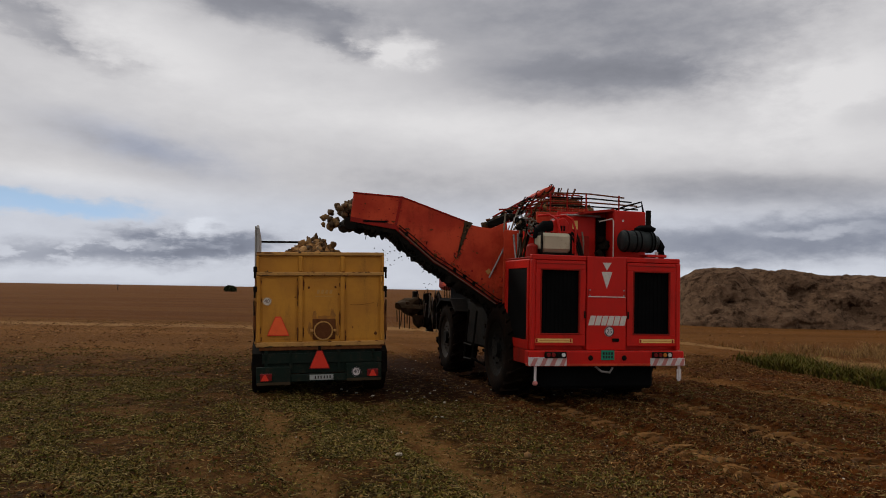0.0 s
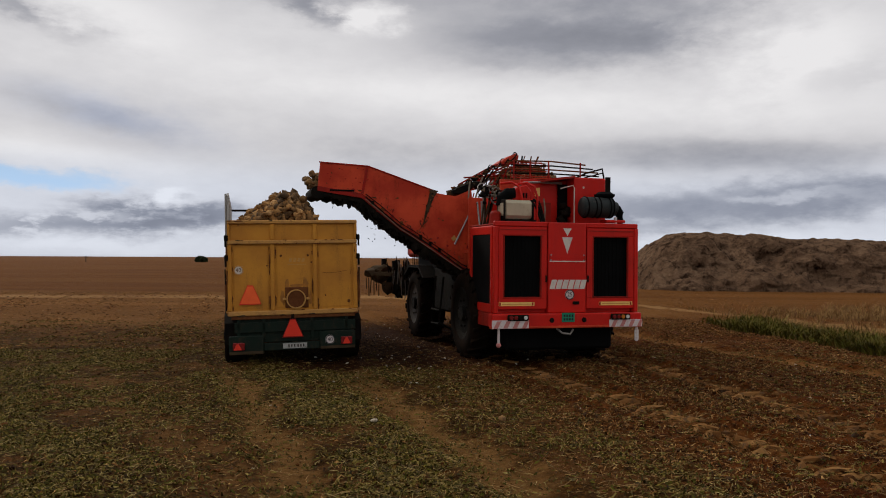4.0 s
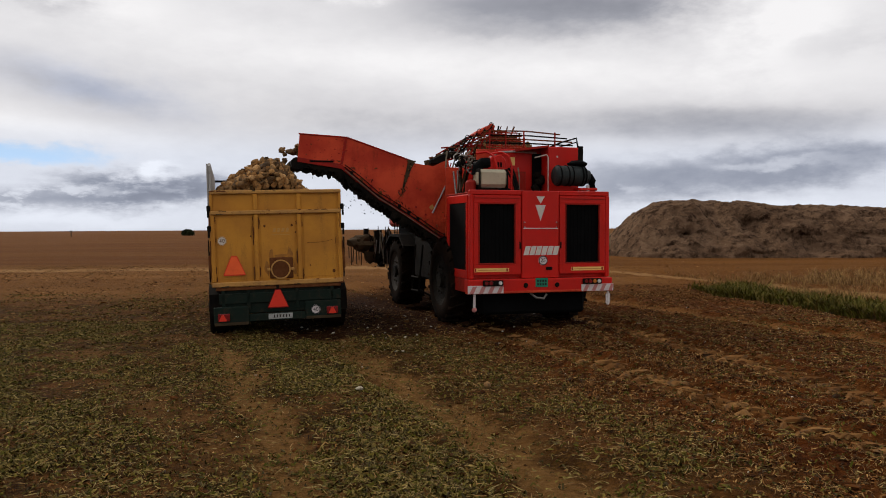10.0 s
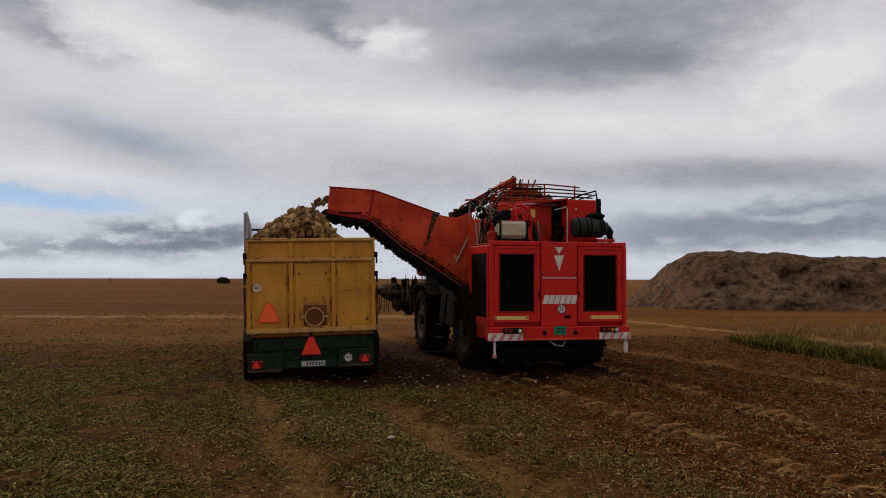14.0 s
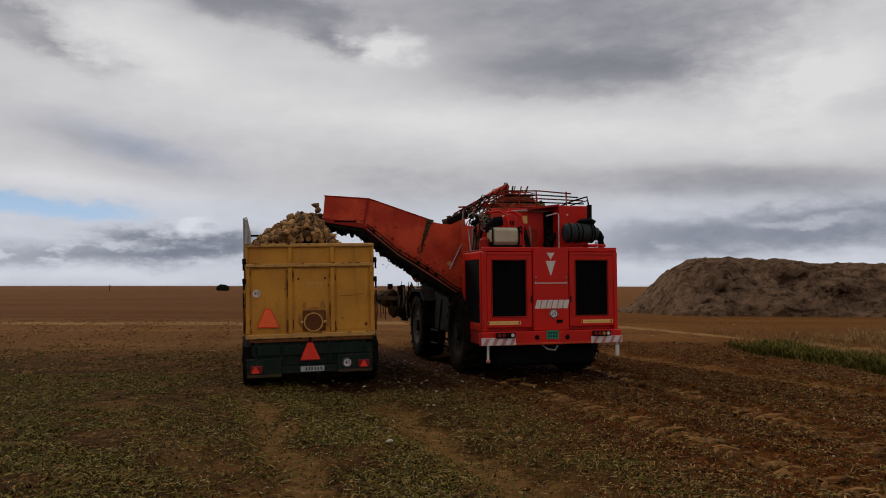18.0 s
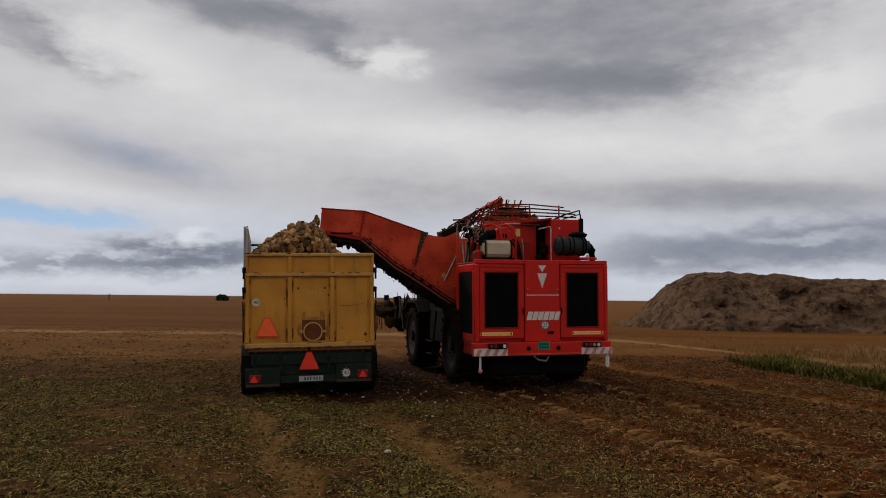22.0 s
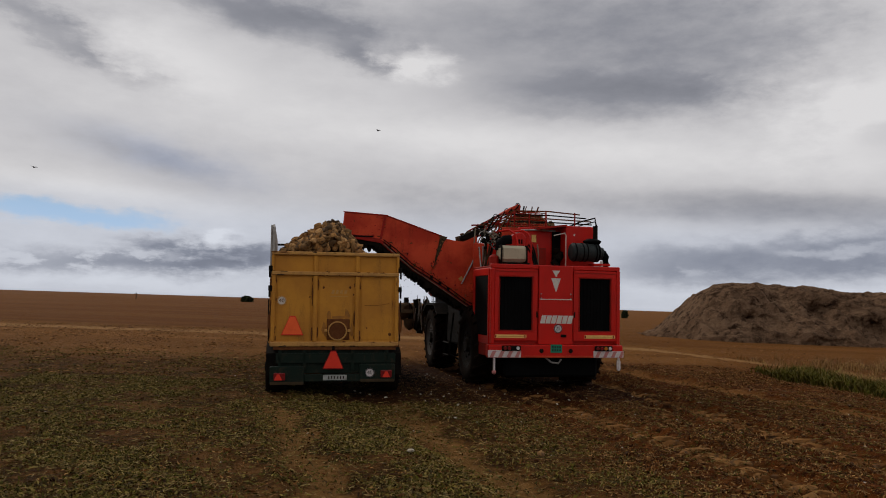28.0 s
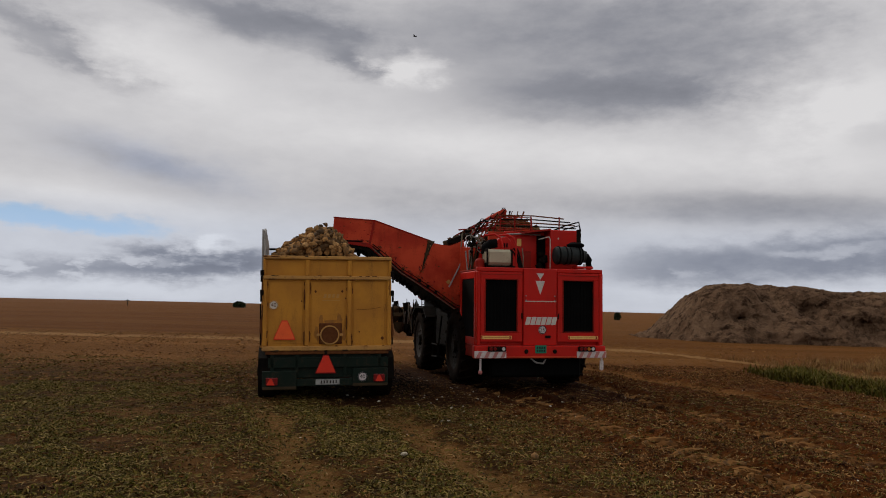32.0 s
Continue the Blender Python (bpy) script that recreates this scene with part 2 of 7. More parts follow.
def surface(name, base, other, rough=0.6, metal=0.0, scale=3.0, fine=40.0, amount=0.5, bump=0.25, grime=(0.05, 0.035, 0.022), dirt=0.35, streak=False, coat=0.0, gloss=0.12):
    """Paint, rubber or metal: a base that fades into another tone, with grime in patches and fine relief."""
    m, g, b = material(name)
    p = g.add("ShaderNodeTexCoord").outputs["Object"]
    big = g.noise(p, scale, 5.0, 0.6)
    small = g.noise(p, fine, 3.0, 0.6)
    col = g.mix(g.m("MULTIPLY", g.map(big, 0.35, 0.68), amount), base, other)
    q = g.scaled(p, 1, 1, 0.18) if streak else p
    patch = g.noise(q, scale * 2.7, 7.0, 0.7)
    mask = g.m("MULTIPLY", g.map(g.m("ADD", patch, g.m("MULTIPLY", g.m("SUBTRACT", small, 0.5), 0.35)), 0.50, 0.74), dirt)
    col = g.mix(mask, col, grime)
    g.put(b.inputs["Base Color"], col)
    g.put(b.inputs["Roughness"], g.m("ADD", g.m("MULTIPLY", mask, 0.3), g.map(small, 0.2, 0.8, rough - 0.08, rough + 0.08)))
    b.inputs["Metallic"].default_value = metal
    b.inputs["Coat Weight"].default_value = coat
    b.inputs["Specular IOR Level"].default_value = gloss
    bm = g.add("ShaderNodeBump", {"Strength": bump, "Distance": 0.01, "Height": g.m("ADD", g.m("MULTIPLY", small, 0.5), patch)})
    g.put(b.inputs["Normal"], bm.outputs[0])
    return m


def pieces(name, ramp, rough=0.8, scale=9.0, bump=0.4, gloss=0.08):
    """Loose pieces (beets, leaves, clods), each with its own tone from a list of colours."""
    m, g, b = material(name)
    p = g.add("ShaderNodeTexCoord").outputs["Object"]
    geo = g.add("ShaderNodeNewGeometry")
    info = g.add("ShaderNodeObjectInfo")
    r = g.m("FRACT", g.m("ADD", geo.outputs["Random Per Island"], info.outputs["Random"]))
    cr = g.add("ShaderNodeValToRGB", {0: r})
    for i, c in enumerate(ramp):
        e = cr.color_ramp.elements[i] if i < 2 else cr.color_ramp.elements.new(1.0)
        e.position, e.color = i / (len(ramp) - 1), (*c, 1)
    n = g.noise(p, scale, 5.0, 0.65)
    col = g.mix(g.map(n, 0.45, 0.75), cr.outputs[0], (0.06, 0.042, 0.028))
    g.put(b.inputs["Base Color"], col)
    b.inputs["Roughness"].default_value = rough
    b.inputs["Specular IOR Level"].default_value = gloss
    bm = g.add("ShaderNodeBump", {"Strength": bump, "Distance": 0.01, "Height": n})
    g.put(b.inputs["Normal"], bm.outputs[0])
    return m


RED = surface("red_paint", (0.54, 0.012, 0.006), (0.43, 0.013, 0.007), 0.42, scale=1.4, amount=0.8, bump=0.10, dirt=0.42, grime=(0.20, 0.012, 0.008), streak=True, gloss=0.16)
RED_FADED = surface("weathered_orange_red_paint", (0.56, 0.062, 0.022), (0.38, 0.030, 0.012), 0.55, scale=1.7, amount=1.0, bump=0.25, dirt=0.6, fine=25.0, grime=(0.17, 0.022, 0.010), streak=True)
RED_DULL = surface("dull_red_paint", (0.32, 0.014, 0.007), (0.18, 0.012, 0.007), 0.55, scale=2.2, amount=0.8, dirt=0.5)
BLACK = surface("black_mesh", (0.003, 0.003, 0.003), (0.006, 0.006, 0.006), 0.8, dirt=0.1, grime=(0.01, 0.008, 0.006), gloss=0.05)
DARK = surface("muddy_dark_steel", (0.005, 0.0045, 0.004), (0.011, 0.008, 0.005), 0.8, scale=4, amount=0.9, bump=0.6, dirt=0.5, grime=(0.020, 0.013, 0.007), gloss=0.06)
RUBBER = surface("muddy_tyre_rubber", (0.006, 0.0045, 0.0035), (0.014, 0.008, 0.005), 0.9, scale=3, amount=0.9, bump=0.5, dirt=0.7, grime=(0.024, 0.012, 0.006), gloss=0.02)
MUD = surface("caked_mud", (0.045, 0.030, 0.016), (0.085, 0.055, 0.028), 0.95, scale=5, bump=0.9, dirt=0.5)
RIM = surface("dusty_grey_rim", (0.034, 0.026, 0.020), (0.018, 0.014, 0.010), 0.7, scale=4, dirt=0.6)
STEEL = surface("worn_bare_steel", (0.32, 0.30, 0.28), (0.18, 0.15, 0.12), 0.5, 0.6, scale=6, dirt=0.5)
CREAM = surface("cream_tank_plastic", (0.44, 0.38, 0.26), (0.34, 0.30, 0.21), 0.45, scale=3, dirt=0.35, grime=(0.16, 0.12, 0.08))
WHITE = surface("dirty_white_paint", (0.62, 0.56, 0.53), (0.50, 0.40, 0.37), 0.5, scale=8, dirt=0.5, grime=(0.26, 0.13, 0.10))
STRIPE = surface("faded_red_stripe_film", (0.48, 0.16, 0.14), (0.46, 0.24, 0.21), 0.5, scale=8, dirt=0.4, grime=(0.35, 0.2, 0.17))
YELLOW_FILM = surface("yellow_reflective_film", (0.80, 0.52, 0.16), (0.68, 0.43, 0.13), 0.4, scale=10, dirt=0.3)
GREEN_PLATE = surface("green_plate", (0.02, 0.21, 0.12), (0.02, 0.17, 0.10), 0.4, scale=10, dirt=0.25)
LAMP_RED = surface("red_lamp_lens", (0.20, 0.010, 0.010), (0.12, 0.010, 0.009), 0.3, scale=20, dirt=0.4, coat=0.3)
LAMP_CLEAR = surface("clear_lamp_lens", (0.62, 0.60, 0.56), (0.48, 0.44, 0.4), 0.2, scale=20, dirt=0.2, coat=0.5)
AMBER = surface("amber_lamp_lens", (0.5, 0.16, 0.02), (0.4, 0.12, 0.02), 0.3, scale=20, dirt=0.2)
OCHRE = surface("ochre_yellow_paint", (0.53, 0.232, 0.030), (0.40, 0.165, 0.026), 0.55, scale=1.6, amount=0.9, bump=0.12, dirt=0.55, grime=(0.19, 0.088, 0.027), streak=True)
OCHRE_EDGE = surface("worn_ochre_edge", (0.50, 0.255, 0.065), (0.40, 0.205, 0.065), 0.6, scale=4, amount=0.9, dirt=0.65, grime=(0.16, 0.075, 0.035), streak=False)
GREY_BOARD = surface("weathered_grey_board", (0.36, 0.34, 0.31), (0.26, 0.24, 0.22), 0.8, scale=3, dirt=0.5)
GREEN_DARK = surface("dark_green_chassis_paint", (0.006, 0.014, 0.009), (0.010, 0.012, 0.008), 0.65, scale=3, dirt=0.75, grime=(0.040, 0.030, 0.018))
ORANGE_FILM = surface("fluorescent_orange_triangle", (0.88, 0.13, 0.035), (0.80, 0.10, 0.03), 0.5, scale=6, dirt=0.08)
TRI_RED = surface("red_reflective_triangle", (0.72, 0.045, 0.022), (0.60, 0.032, 0.018), 0.45, scale=6, dirt=0.15)
PLATE_GREY = surface("muddy_number_plate", (0.36, 0.36, 0.33), (0.2, 0.19, 0.17), 0.6, scale=12, dirt=0.7)
INK = surface("black_ink", (0.015, 0.015, 0.015), (0.02, 0.02, 0.02), 0.6, dirt=0.1)
PALE_INK = surface("faded_pale_lettering", (0.62, 0.56, 0.48), (0.52, 0.45, 0.38), 0.6, scale=9, dirt=0.3)
GRIME = surface("brown_grime_on_ochre", (0.27, 0.115, 0.028), (0.36, 0.150, 0.028), 0.7, scale=9, amount=0.9, dirt=0.5, grime=(0.17, 0.075, 0.025))
RUST = surface("rust", (0.10, 0.032, 0.010), (0.18, 0.070, 0.022), 0.85, scale=9, bump=0.6, dirt=0.4, grime=(0.045, 0.016, 0.007))
AIR_BLACK = surface("dark_grey_plastic_canister", (0.018, 0.023, 0.022), (0.032, 0.036, 0.034), 0.5, scale=4, dirt=0.35, grime=(0.09, 0.075, 0.06))
HOSE = surface("dusty_pale_hose", (0.20, 0.17, 0.12), (0.11, 0.09, 0.06), 0.7, scale=8, dirt=0.5)
BEET = pieces("sugar_beet_skin", [(0.44, 0.225, 0.075), (0.27, 0.130, 0.042), (0.54, 0.30, 0.115), (0.11, 0.055, 0.022), (0.37, 0.185, 0.060), (0.055, 0.030, 0.014), (0.48, 0.25, 0.085)], 0.8, 15.0)
BEET_DIRTY = pieces("muddy_beet", [(0.10, 0.058, 0.028), (0.19, 0.105, 0.042), (0.055, 0.034, 0.018), (0.28, 0.155, 0.06)], 0.85, 11.0)
CHIP = pieces("pale_beet_chip", [(0.62, 0.56, 0.44), (0.45, 0.38, 0.27), (0.7, 0.66, 0.55)], 0.7, 14.0, 0.2)
LEAF = pieces("wilted_beet_leaf", [(0.059, 0.055, 0.007), (0.095, 0.079, 0.012), (0.162, 0.114, 0.024), (0.247, 0.179, 0.050), (0.025, 0.026, 0.004), (0.123, 0.066, 0.016), (0.081, 0.074, 0.011), (0.032, 0.023, 0.006), (0.054, 0.053, 0.007), (0.019, 0.014, 0.004)], 0.9, 12.0, 0.2, 0.02)
STEM = pieces("pale_leaf_stem", [(0.313, 0.215, 0.075), (0.205, 0.145, 0.042), (0.127, 0.098, 0.019), (0.411, 0.300, 0.121), (0.090, 0.076, 0.013)], 0.9, 10.0, 0.1, 0.03)
ROOT = pieces("brown_root_crumb", [(0.13, 0.042, 0.010), (0.25, 0.105, 0.030), (0.020, 0.007, 0.002), (0.46, 0.26, 0.090), (0.008, 0.003, 0.001), (0.15, 0.058, 0.016), (0.012, 0.005, 0.002), (0.085, 0.030, 0.008), (0.34, 0.17, 0.050)], 0.95, 14.0, 0.4, 0.02)
CLOD = pieces("soil_clod", [(0.075, 0.025, 0.007), (0.115, 0.043, 0.012), (0.022, 0.008, 0.003), (0.17, 0.075, 0.023), (0.010, 0.004, 0.0015)], 0.97, 14.0, 0.8, 0.02)
TREAD = pieces("pressed_tan_soil", [(0.207, 0.095, 0.030), (0.280, 0.140, 0.047), (0.140, 0.059, 0.018), (0.235, 0.112, 0.038)], 0.97, 10.0, 0.8, 0.02)
GRASS = pieces("green_grass_blade", [(0.062, 0.066, 0.006), (0.105, 0.096, 0.011), (0.032, 0.036, 0.004), (0.17, 0.13, 0.026), (0.048, 0.052, 0.005), (0.19, 0.115, 0.030)], 0.8, 8.0, 0.1, 0.03)
DRY = pieces("dry_straw_grass", [(0.28, 0.150, 0.046), (0.38, 0.225, 0.085), (0.20, 0.105, 0.034), (0.14, 0.085, 0.026)], 0.8, 8.0, 0.1)
TREE_LEAF = pieces("dark_tree_foliage", [(0.018, 0.030, 0.012), (0.028, 0.040, 0.014), (0.014, 0.024, 0.010)], 0.8, 2.0, 0.2)
BARK = surface("bark", (0.06, 0.045, 0.03), (0.04, 0.03, 0.02), 0.9, scale=3, bump=0.8)


def earth():
    """The field: brown soil, with a cover of wilted leaf crumbs where the beets were topped, paler dry tracks, and bare brown hills far off."""
    m, g, b = material("harvested_field_soil")
    p = g.add("ShaderNodeTexCoord").outputs["Object"]
    x, y, z = g.split(p)[:3]
    big = g.noise(p, 0.16, 4.0, 0.55)
    mid = g.noise(p, 0.9, 5.0, 0.6)
    small = g.noise(p, 7.0, 6.0, 0.68)
    tiny = g.noise(p, 34.0, 4.0, 0.7)
    soil = g.mix(g.map(mid, 0.33, 0.68), (0.125, 0.049, 0.015), (0.205, 0.100, 0.035))
    soil = g.mix(g.map(small, 0.40, 0.70), soil, (0.030, 0.011, 0.004))
    soil = g.mix(g.m("MULTIPLY", g.map(tiny, 0.55, 0.75), 0.55), soil, (0.25, 0.14, 0.048))
    crumbs = g.mix(g.map(tiny, 0.38, 0.62), (0.010, 0.007, 0.002), (0.120, 0.078, 0.019))
    crumbs = g.mix(g.map(small, 0.42, 0.66), crumbs, (0.050, 0.026, 0.008))
    # dark soil round both vehicles: freshly lifted and damp, plus their painted-in shade
    # distance from the harvester's lane, across its heading
    a = radians(HARVESTER_AT[2])
    across = g.m("ADD", g.m("MULTIPLY", g.m("SUBTRACT", x, HARVESTER_AT[0]), math.cos(a)), g.m("MULTIPLY", g.m("SUBTRACT", y, HARVESTER_AT[1]), math.sin(a)))
    litter = g.map(g.m("ADD", across, g.m("MULTIPLY", g.m("SUBTRACT", mid, 0.5), 3.0)), -2.9, -0.9, 1.0, 0.06)
    litter = g.m("MULTIPLY", litter, g.map(g.m("ADD", g.m("MULTIPLY", mid, 0.6), g.m("MULTIPLY", small, 0.4)), 0.40, 0.56, 0.10, 0.95))
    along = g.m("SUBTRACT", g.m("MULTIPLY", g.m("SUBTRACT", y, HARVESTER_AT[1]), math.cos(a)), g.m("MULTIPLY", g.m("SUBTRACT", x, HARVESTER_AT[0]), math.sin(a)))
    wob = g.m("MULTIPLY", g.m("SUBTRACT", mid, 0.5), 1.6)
    soil_shade = g.m("MULTIPLY", g.map(g.m("ADD", across, wob), -5.6, -4.2), g.map(g.m("ADD", across, wob), 1.5, 2.3, 1.0, 0.0))
    soil_shade = g.m("MULTIPLY", soil_shade, g.m("MULTIPLY", g.map(g.m("ADD", along, wob), 0.4, 1.7), g.map(along, 8.0, 12.0, 1.0, 0.0)))
    bare = 0.0
    for lx, ly, yaw, half, depth, lug in LANES:
        c, sn = math.cos(radians(yaw)), math.sin(radians(yaw))
        dx, dy = g.m("SUBTRACT", x, lx), g.m("SUBTRACT", y, ly)
        u = g.m("ADD", g.m("MULTIPLY", dx, c), g.m("MULTIPLY", dy, sn))
        u = g.m("ABSOLUTE", g.m("ADD", u, g.m("MULTIPLY", g.m("SUBTRACT", mid, 0.5), 0.7 if lug else 1.3)))
        lane = g.m("MULTIPLY", g.map(u, half * 0.4, half * 1.3, 1.0, 0.0), 0.66 if lug else min(1.0, depth / 0.035))
        if depth < 0.035:
            lane = g.m("MULTIPLY", lane, g.map(y, 11.8, 14.0, 1.0, 0.0))
        if lug:
            v = g.m("SUBTRACT", g.m("MULTIPLY", dy, c), g.m("MULTIPLY", dx, sn))
            v = g.m("ADD", v, g.m("MULTIPLY", u, 0.9))
            wave = g.m("SINE", g.m("MULTIPLY", g.m("ADD", v, g.m("MULTIPLY", g.m("SUBTRACT", small, 0.5), 0.06)), 2 * math.pi / lug))
            lane = g.m("MULTIPLY", lane, g.map(wave, -0.3, 0.3, 0.35, 1.0))
        bare = g.m("MAXIMUM", bare, lane)
    litter = g.m("MULTIPLY", litter, g.m("SUBTRACT", 1.0, g.m("MULTIPLY", bare, 0.85)))
    soil = g.mix(g.m("MULTIPLY", bare, g.map(small, 0.35, 0.65, 0.95, 0.6)), soil, (0.32, 0.225, 0.105))
    near = g.map(g.m("ADD", y, g.m("MULTIPLY", g.m("SUBTRACT", big, 0.5), 14.0)), 17.0, 29.0, 1.0, 0.0)
    soil = g.mix(g.map(across, -2.4, -0.4, 0.0, 0.55), soil, g.mix(1.0, soil, (1.0, 0.72, 0.55), "MULTIPLY"))
    soil = g.mix(g.m("MULTIPLY", g.map(across, -2.9, -0.9, 0.6, 0.0), g.map(small, 0.35, 0.6, 0.5, 1.0)), soil, (0.25, 0.165, 0.072))
    col = g.mix(g.m("MULTIPLY", litter, near), soil, crumbs)
    stubble = g.mix(g.map(small, 0.35, 0.65), (0.26, 0.150, 0.052), (0.17, 0.092, 0.030))
    wide = g.noise(g.scaled(p, 0.05, 0.3, 1), 1.0, 5.0, 0.6)
    stubble = g.mix(g.map(wide, 0.4, 0.62), stubble, (0.29, 0.175, 0.068))
    col = g.mix(g.m("MULTIPLY", g.m("SUBTRACT", 1.0, near), 0.85), col, stubble)
    # near-black mix: damp soil with the vehicles' shade put into its colour
    col = g.mix(g.m("MULTIPLY", soil_shade, 0.85), col, g.mix(g.map(small, 0.4, 0.65), (0.040, 0.018, 0.008), (0.016, 0.008, 0.004)))
    dry = g.m("MULTIPLY", g.map(g.m("ADD", x, g.m("MULTIPLY", g.m("SUBTRACT", mid, 0.5), 2.0)), 8.6, 10.0), g.map(y, 28.0, 36.0, 1.0, 0.0))
    col = g.mix(g.m("MULTIPLY", dry, 0.9), col, g.mix(g.map(small, 0.35, 0.65), (0.23, 0.115, 0.036), (0.14, 0.072, 0.024)))
    # a pale dry cart track across the far side of the field
    right = g.m("MAXIMUM", x, 0.0)
    rim = g.m("ADD", y, g.m("ADD", g.m("MULTIPLY", right, 0.35), g.m("MULTIPLY", g.m("SUBTRACT", big, 0.5), 3.0)))
    edge = g.m("ADD", rim, g.m("MULTIPLY", g.m("MAXIMUM", g.m("SUBTRACT", x, 8.0), 0.0), 2.4))
    track = g.m("MULTIPLY", g.map(edge, TRACK_Y - 1.6, TRACK_Y - 0.4), g.map(edge, TRACK_Y + 0.6, TRACK_Y + 2.2, 1.0, 0.0))
    col = g.mix(g.m("MULTIPLY", track, g.map(wide, 0.3, 0.5, 0.7, 1.0)), col, (0.40, 0.29, 0.165))
    hill = g.mix(g.map(wide, 0.35, 0.65), (0.150, 0.074, 0.021), (0.185, 0.093, 0.028))
    hill = g.mix(g.m("MULTIPLY", g.map(g.noise(g.scaled(p, 0.02, 0.12, 1), 1.0, 3.0), 0.45, 0.6), 0.5), hill, (0.21, 0.115, 0.038))
    col = g.mix(g.m("MULTIPLY", g.map(rim, TRACK_Y + 2.5, TRACK_Y + 6), g.map(x, 6.0, 16.0, 1.0, 0.45)), col, hill)
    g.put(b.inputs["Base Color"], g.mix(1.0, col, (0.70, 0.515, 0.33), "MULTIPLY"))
    b.inputs["Roughness"].default_value = 0.95
    b.inputs["Specular IOR Level"].default_value = 0.04
    h = g.m("ADD", g.m("MULTIPLY", small, 0.7), g.m("MULTIPLY", tiny, 0.4))
    bump = g.add("ShaderNodeBump", {"Strength": 1.0, "Distance": 0.12, "Height": h})
    g.put(b.inputs["Normal"], bump.outputs[0])
    return m


# lanes pressed by big tyres: a place on each, its yaw, half width, depth, and the spacing of the lug prints
LANES = [(3.5, 8.0, 17.0, 0.40, 0.06, 0.27), (4.8, 10.0, 10.0, 0.38, 0.06, 0.27), (6.75, 15.0, 20.0, 0.42, 0.045, 0.0), (10.1, 31.0, 10.0, 0.6, 0.035, 0.0), (0.41, 8.0, 18.2, 0.34, 0.034, 0.0), (-1.46, 8.0, 17.6, 0.30, 0.032, 0.0), (-2.44, 8.0, 31.8, 0.26, 0.013, 0.0)]
TRACK_Y = 35.6
EARTH = earth()


def heap_soil():
    m, g, b = material("heaped_earth_and_leaves")
    p = g.add("ShaderNodeTexCoord").outputs["Object"]
    big = g.noise(p, 0.35, 5.0, 0.6)
    mid = g.noise(p, 1.7, 6.0, 0.7)
    small = g.noise(p, 6.0, 5.0, 0.7)
    col = g.mix(g.map(big, 0.35, 0.65), (0.165, 0.096, 0.055), (0.235, 0.142, 0.084))
    col = g.mix(g.map(mid, 0.42, 0.66), col, (0.048, 0.025, 0.014))
    col = g.mix(g.m("MULTIPLY", g.map(small, 0.52, 0.72), 0.6), col, (0.29, 0.185, 0.110))
    g.put(b.inputs["Base Color"], col)
    b.inputs["Roughness"].default_value = 0.97
    b.inputs["Specular IOR Level"].default_value = 0.04
    bump = g.add("ShaderNodeBump", {"Strength": 1.0, "Distance": 0.5, "Height": g.m("ADD", mid, g.m("MULTIPLY", small, 0.5))})
    g.put(b.inputs["Normal"], bump.outputs[0])
    return m


HEAP_SOIL = heap_soil()


# ---------------------------------------------------------------- shapes
def box(bm, x0, x1, y0, y1, z0, z1, bevel=0.008):
    m = Matrix.LocRotScale(((x0 + x1) / 2, (y0 + y1) / 2, (z0 + z1) / 2), None, (abs(x1 - x0), abs(y1 - y0), abs(z1 - z0)))
    vs = bmesh.ops.create_cube(bm, size=1, matrix=m)["verts"]
    bevel = min(bevel, 0.3 * min(abs(x1 - x0), abs(y1 - y0), abs(z1 - z0)))
    if bevel > 0.001:
        es = list({e for v in vs for e in v.link_edges})
        bmesh.ops.bevel(bm, geom=es, offset=bevel, segments=1, affect="EDGES")
    return bm


def cyl(bm, a, b, r, r2=None, seg=16):
    a, b = Vector(a), Vector(b)
    d = b - a
    m = Matrix.Translation((a + b) / 2) @ d.to_track_quat("Z", "Y").to_matrix().to_4x4()
    bmesh.ops.create_cone(bm, cap_ends=True, segments=seg, radius1=r, radius2=r if r2 is None else r2, depth=d.length, matrix=m)
    return bm


def tube(bm, pts, r, seg=8):
    """A bent pipe or hose through the points."""
    pts = [Vector(p) for p in pts]
    rings = []
    for i, p in enumerate(pts):
        d = (pts[min(i + 1, len(pts) - 1)] - pts[max(i - 1, 0)]).normalized()
        q = d.to_track_quat("Z", "Y")
        rings.append([bm.verts.new(p + q @ Vector((r * math.cos(2 * math.pi * k / seg), r * math.sin(2 * math.pi * k / seg), 0))) for k in range(seg)])
    for a, b in zip(rings, rings[1:]):
        for k in range(seg):
            bm.faces.new((a[k], a[(k + 1) % seg], b[(k + 1) % seg], b[k]))
    bm.faces.new(rings[0][::-1])
    bm.faces.new(rings[-1])
    return bm


def curve(a, b, sag, n=8):
    """Points of a hanging hose from a to b."""
    a, b = Vector(a), Vector(b)
    return [a.lerp(b, i / n) - Vector((0, 0, sag * 4 * (i / n) * (1 - i / n))) for i in range(n + 1)]


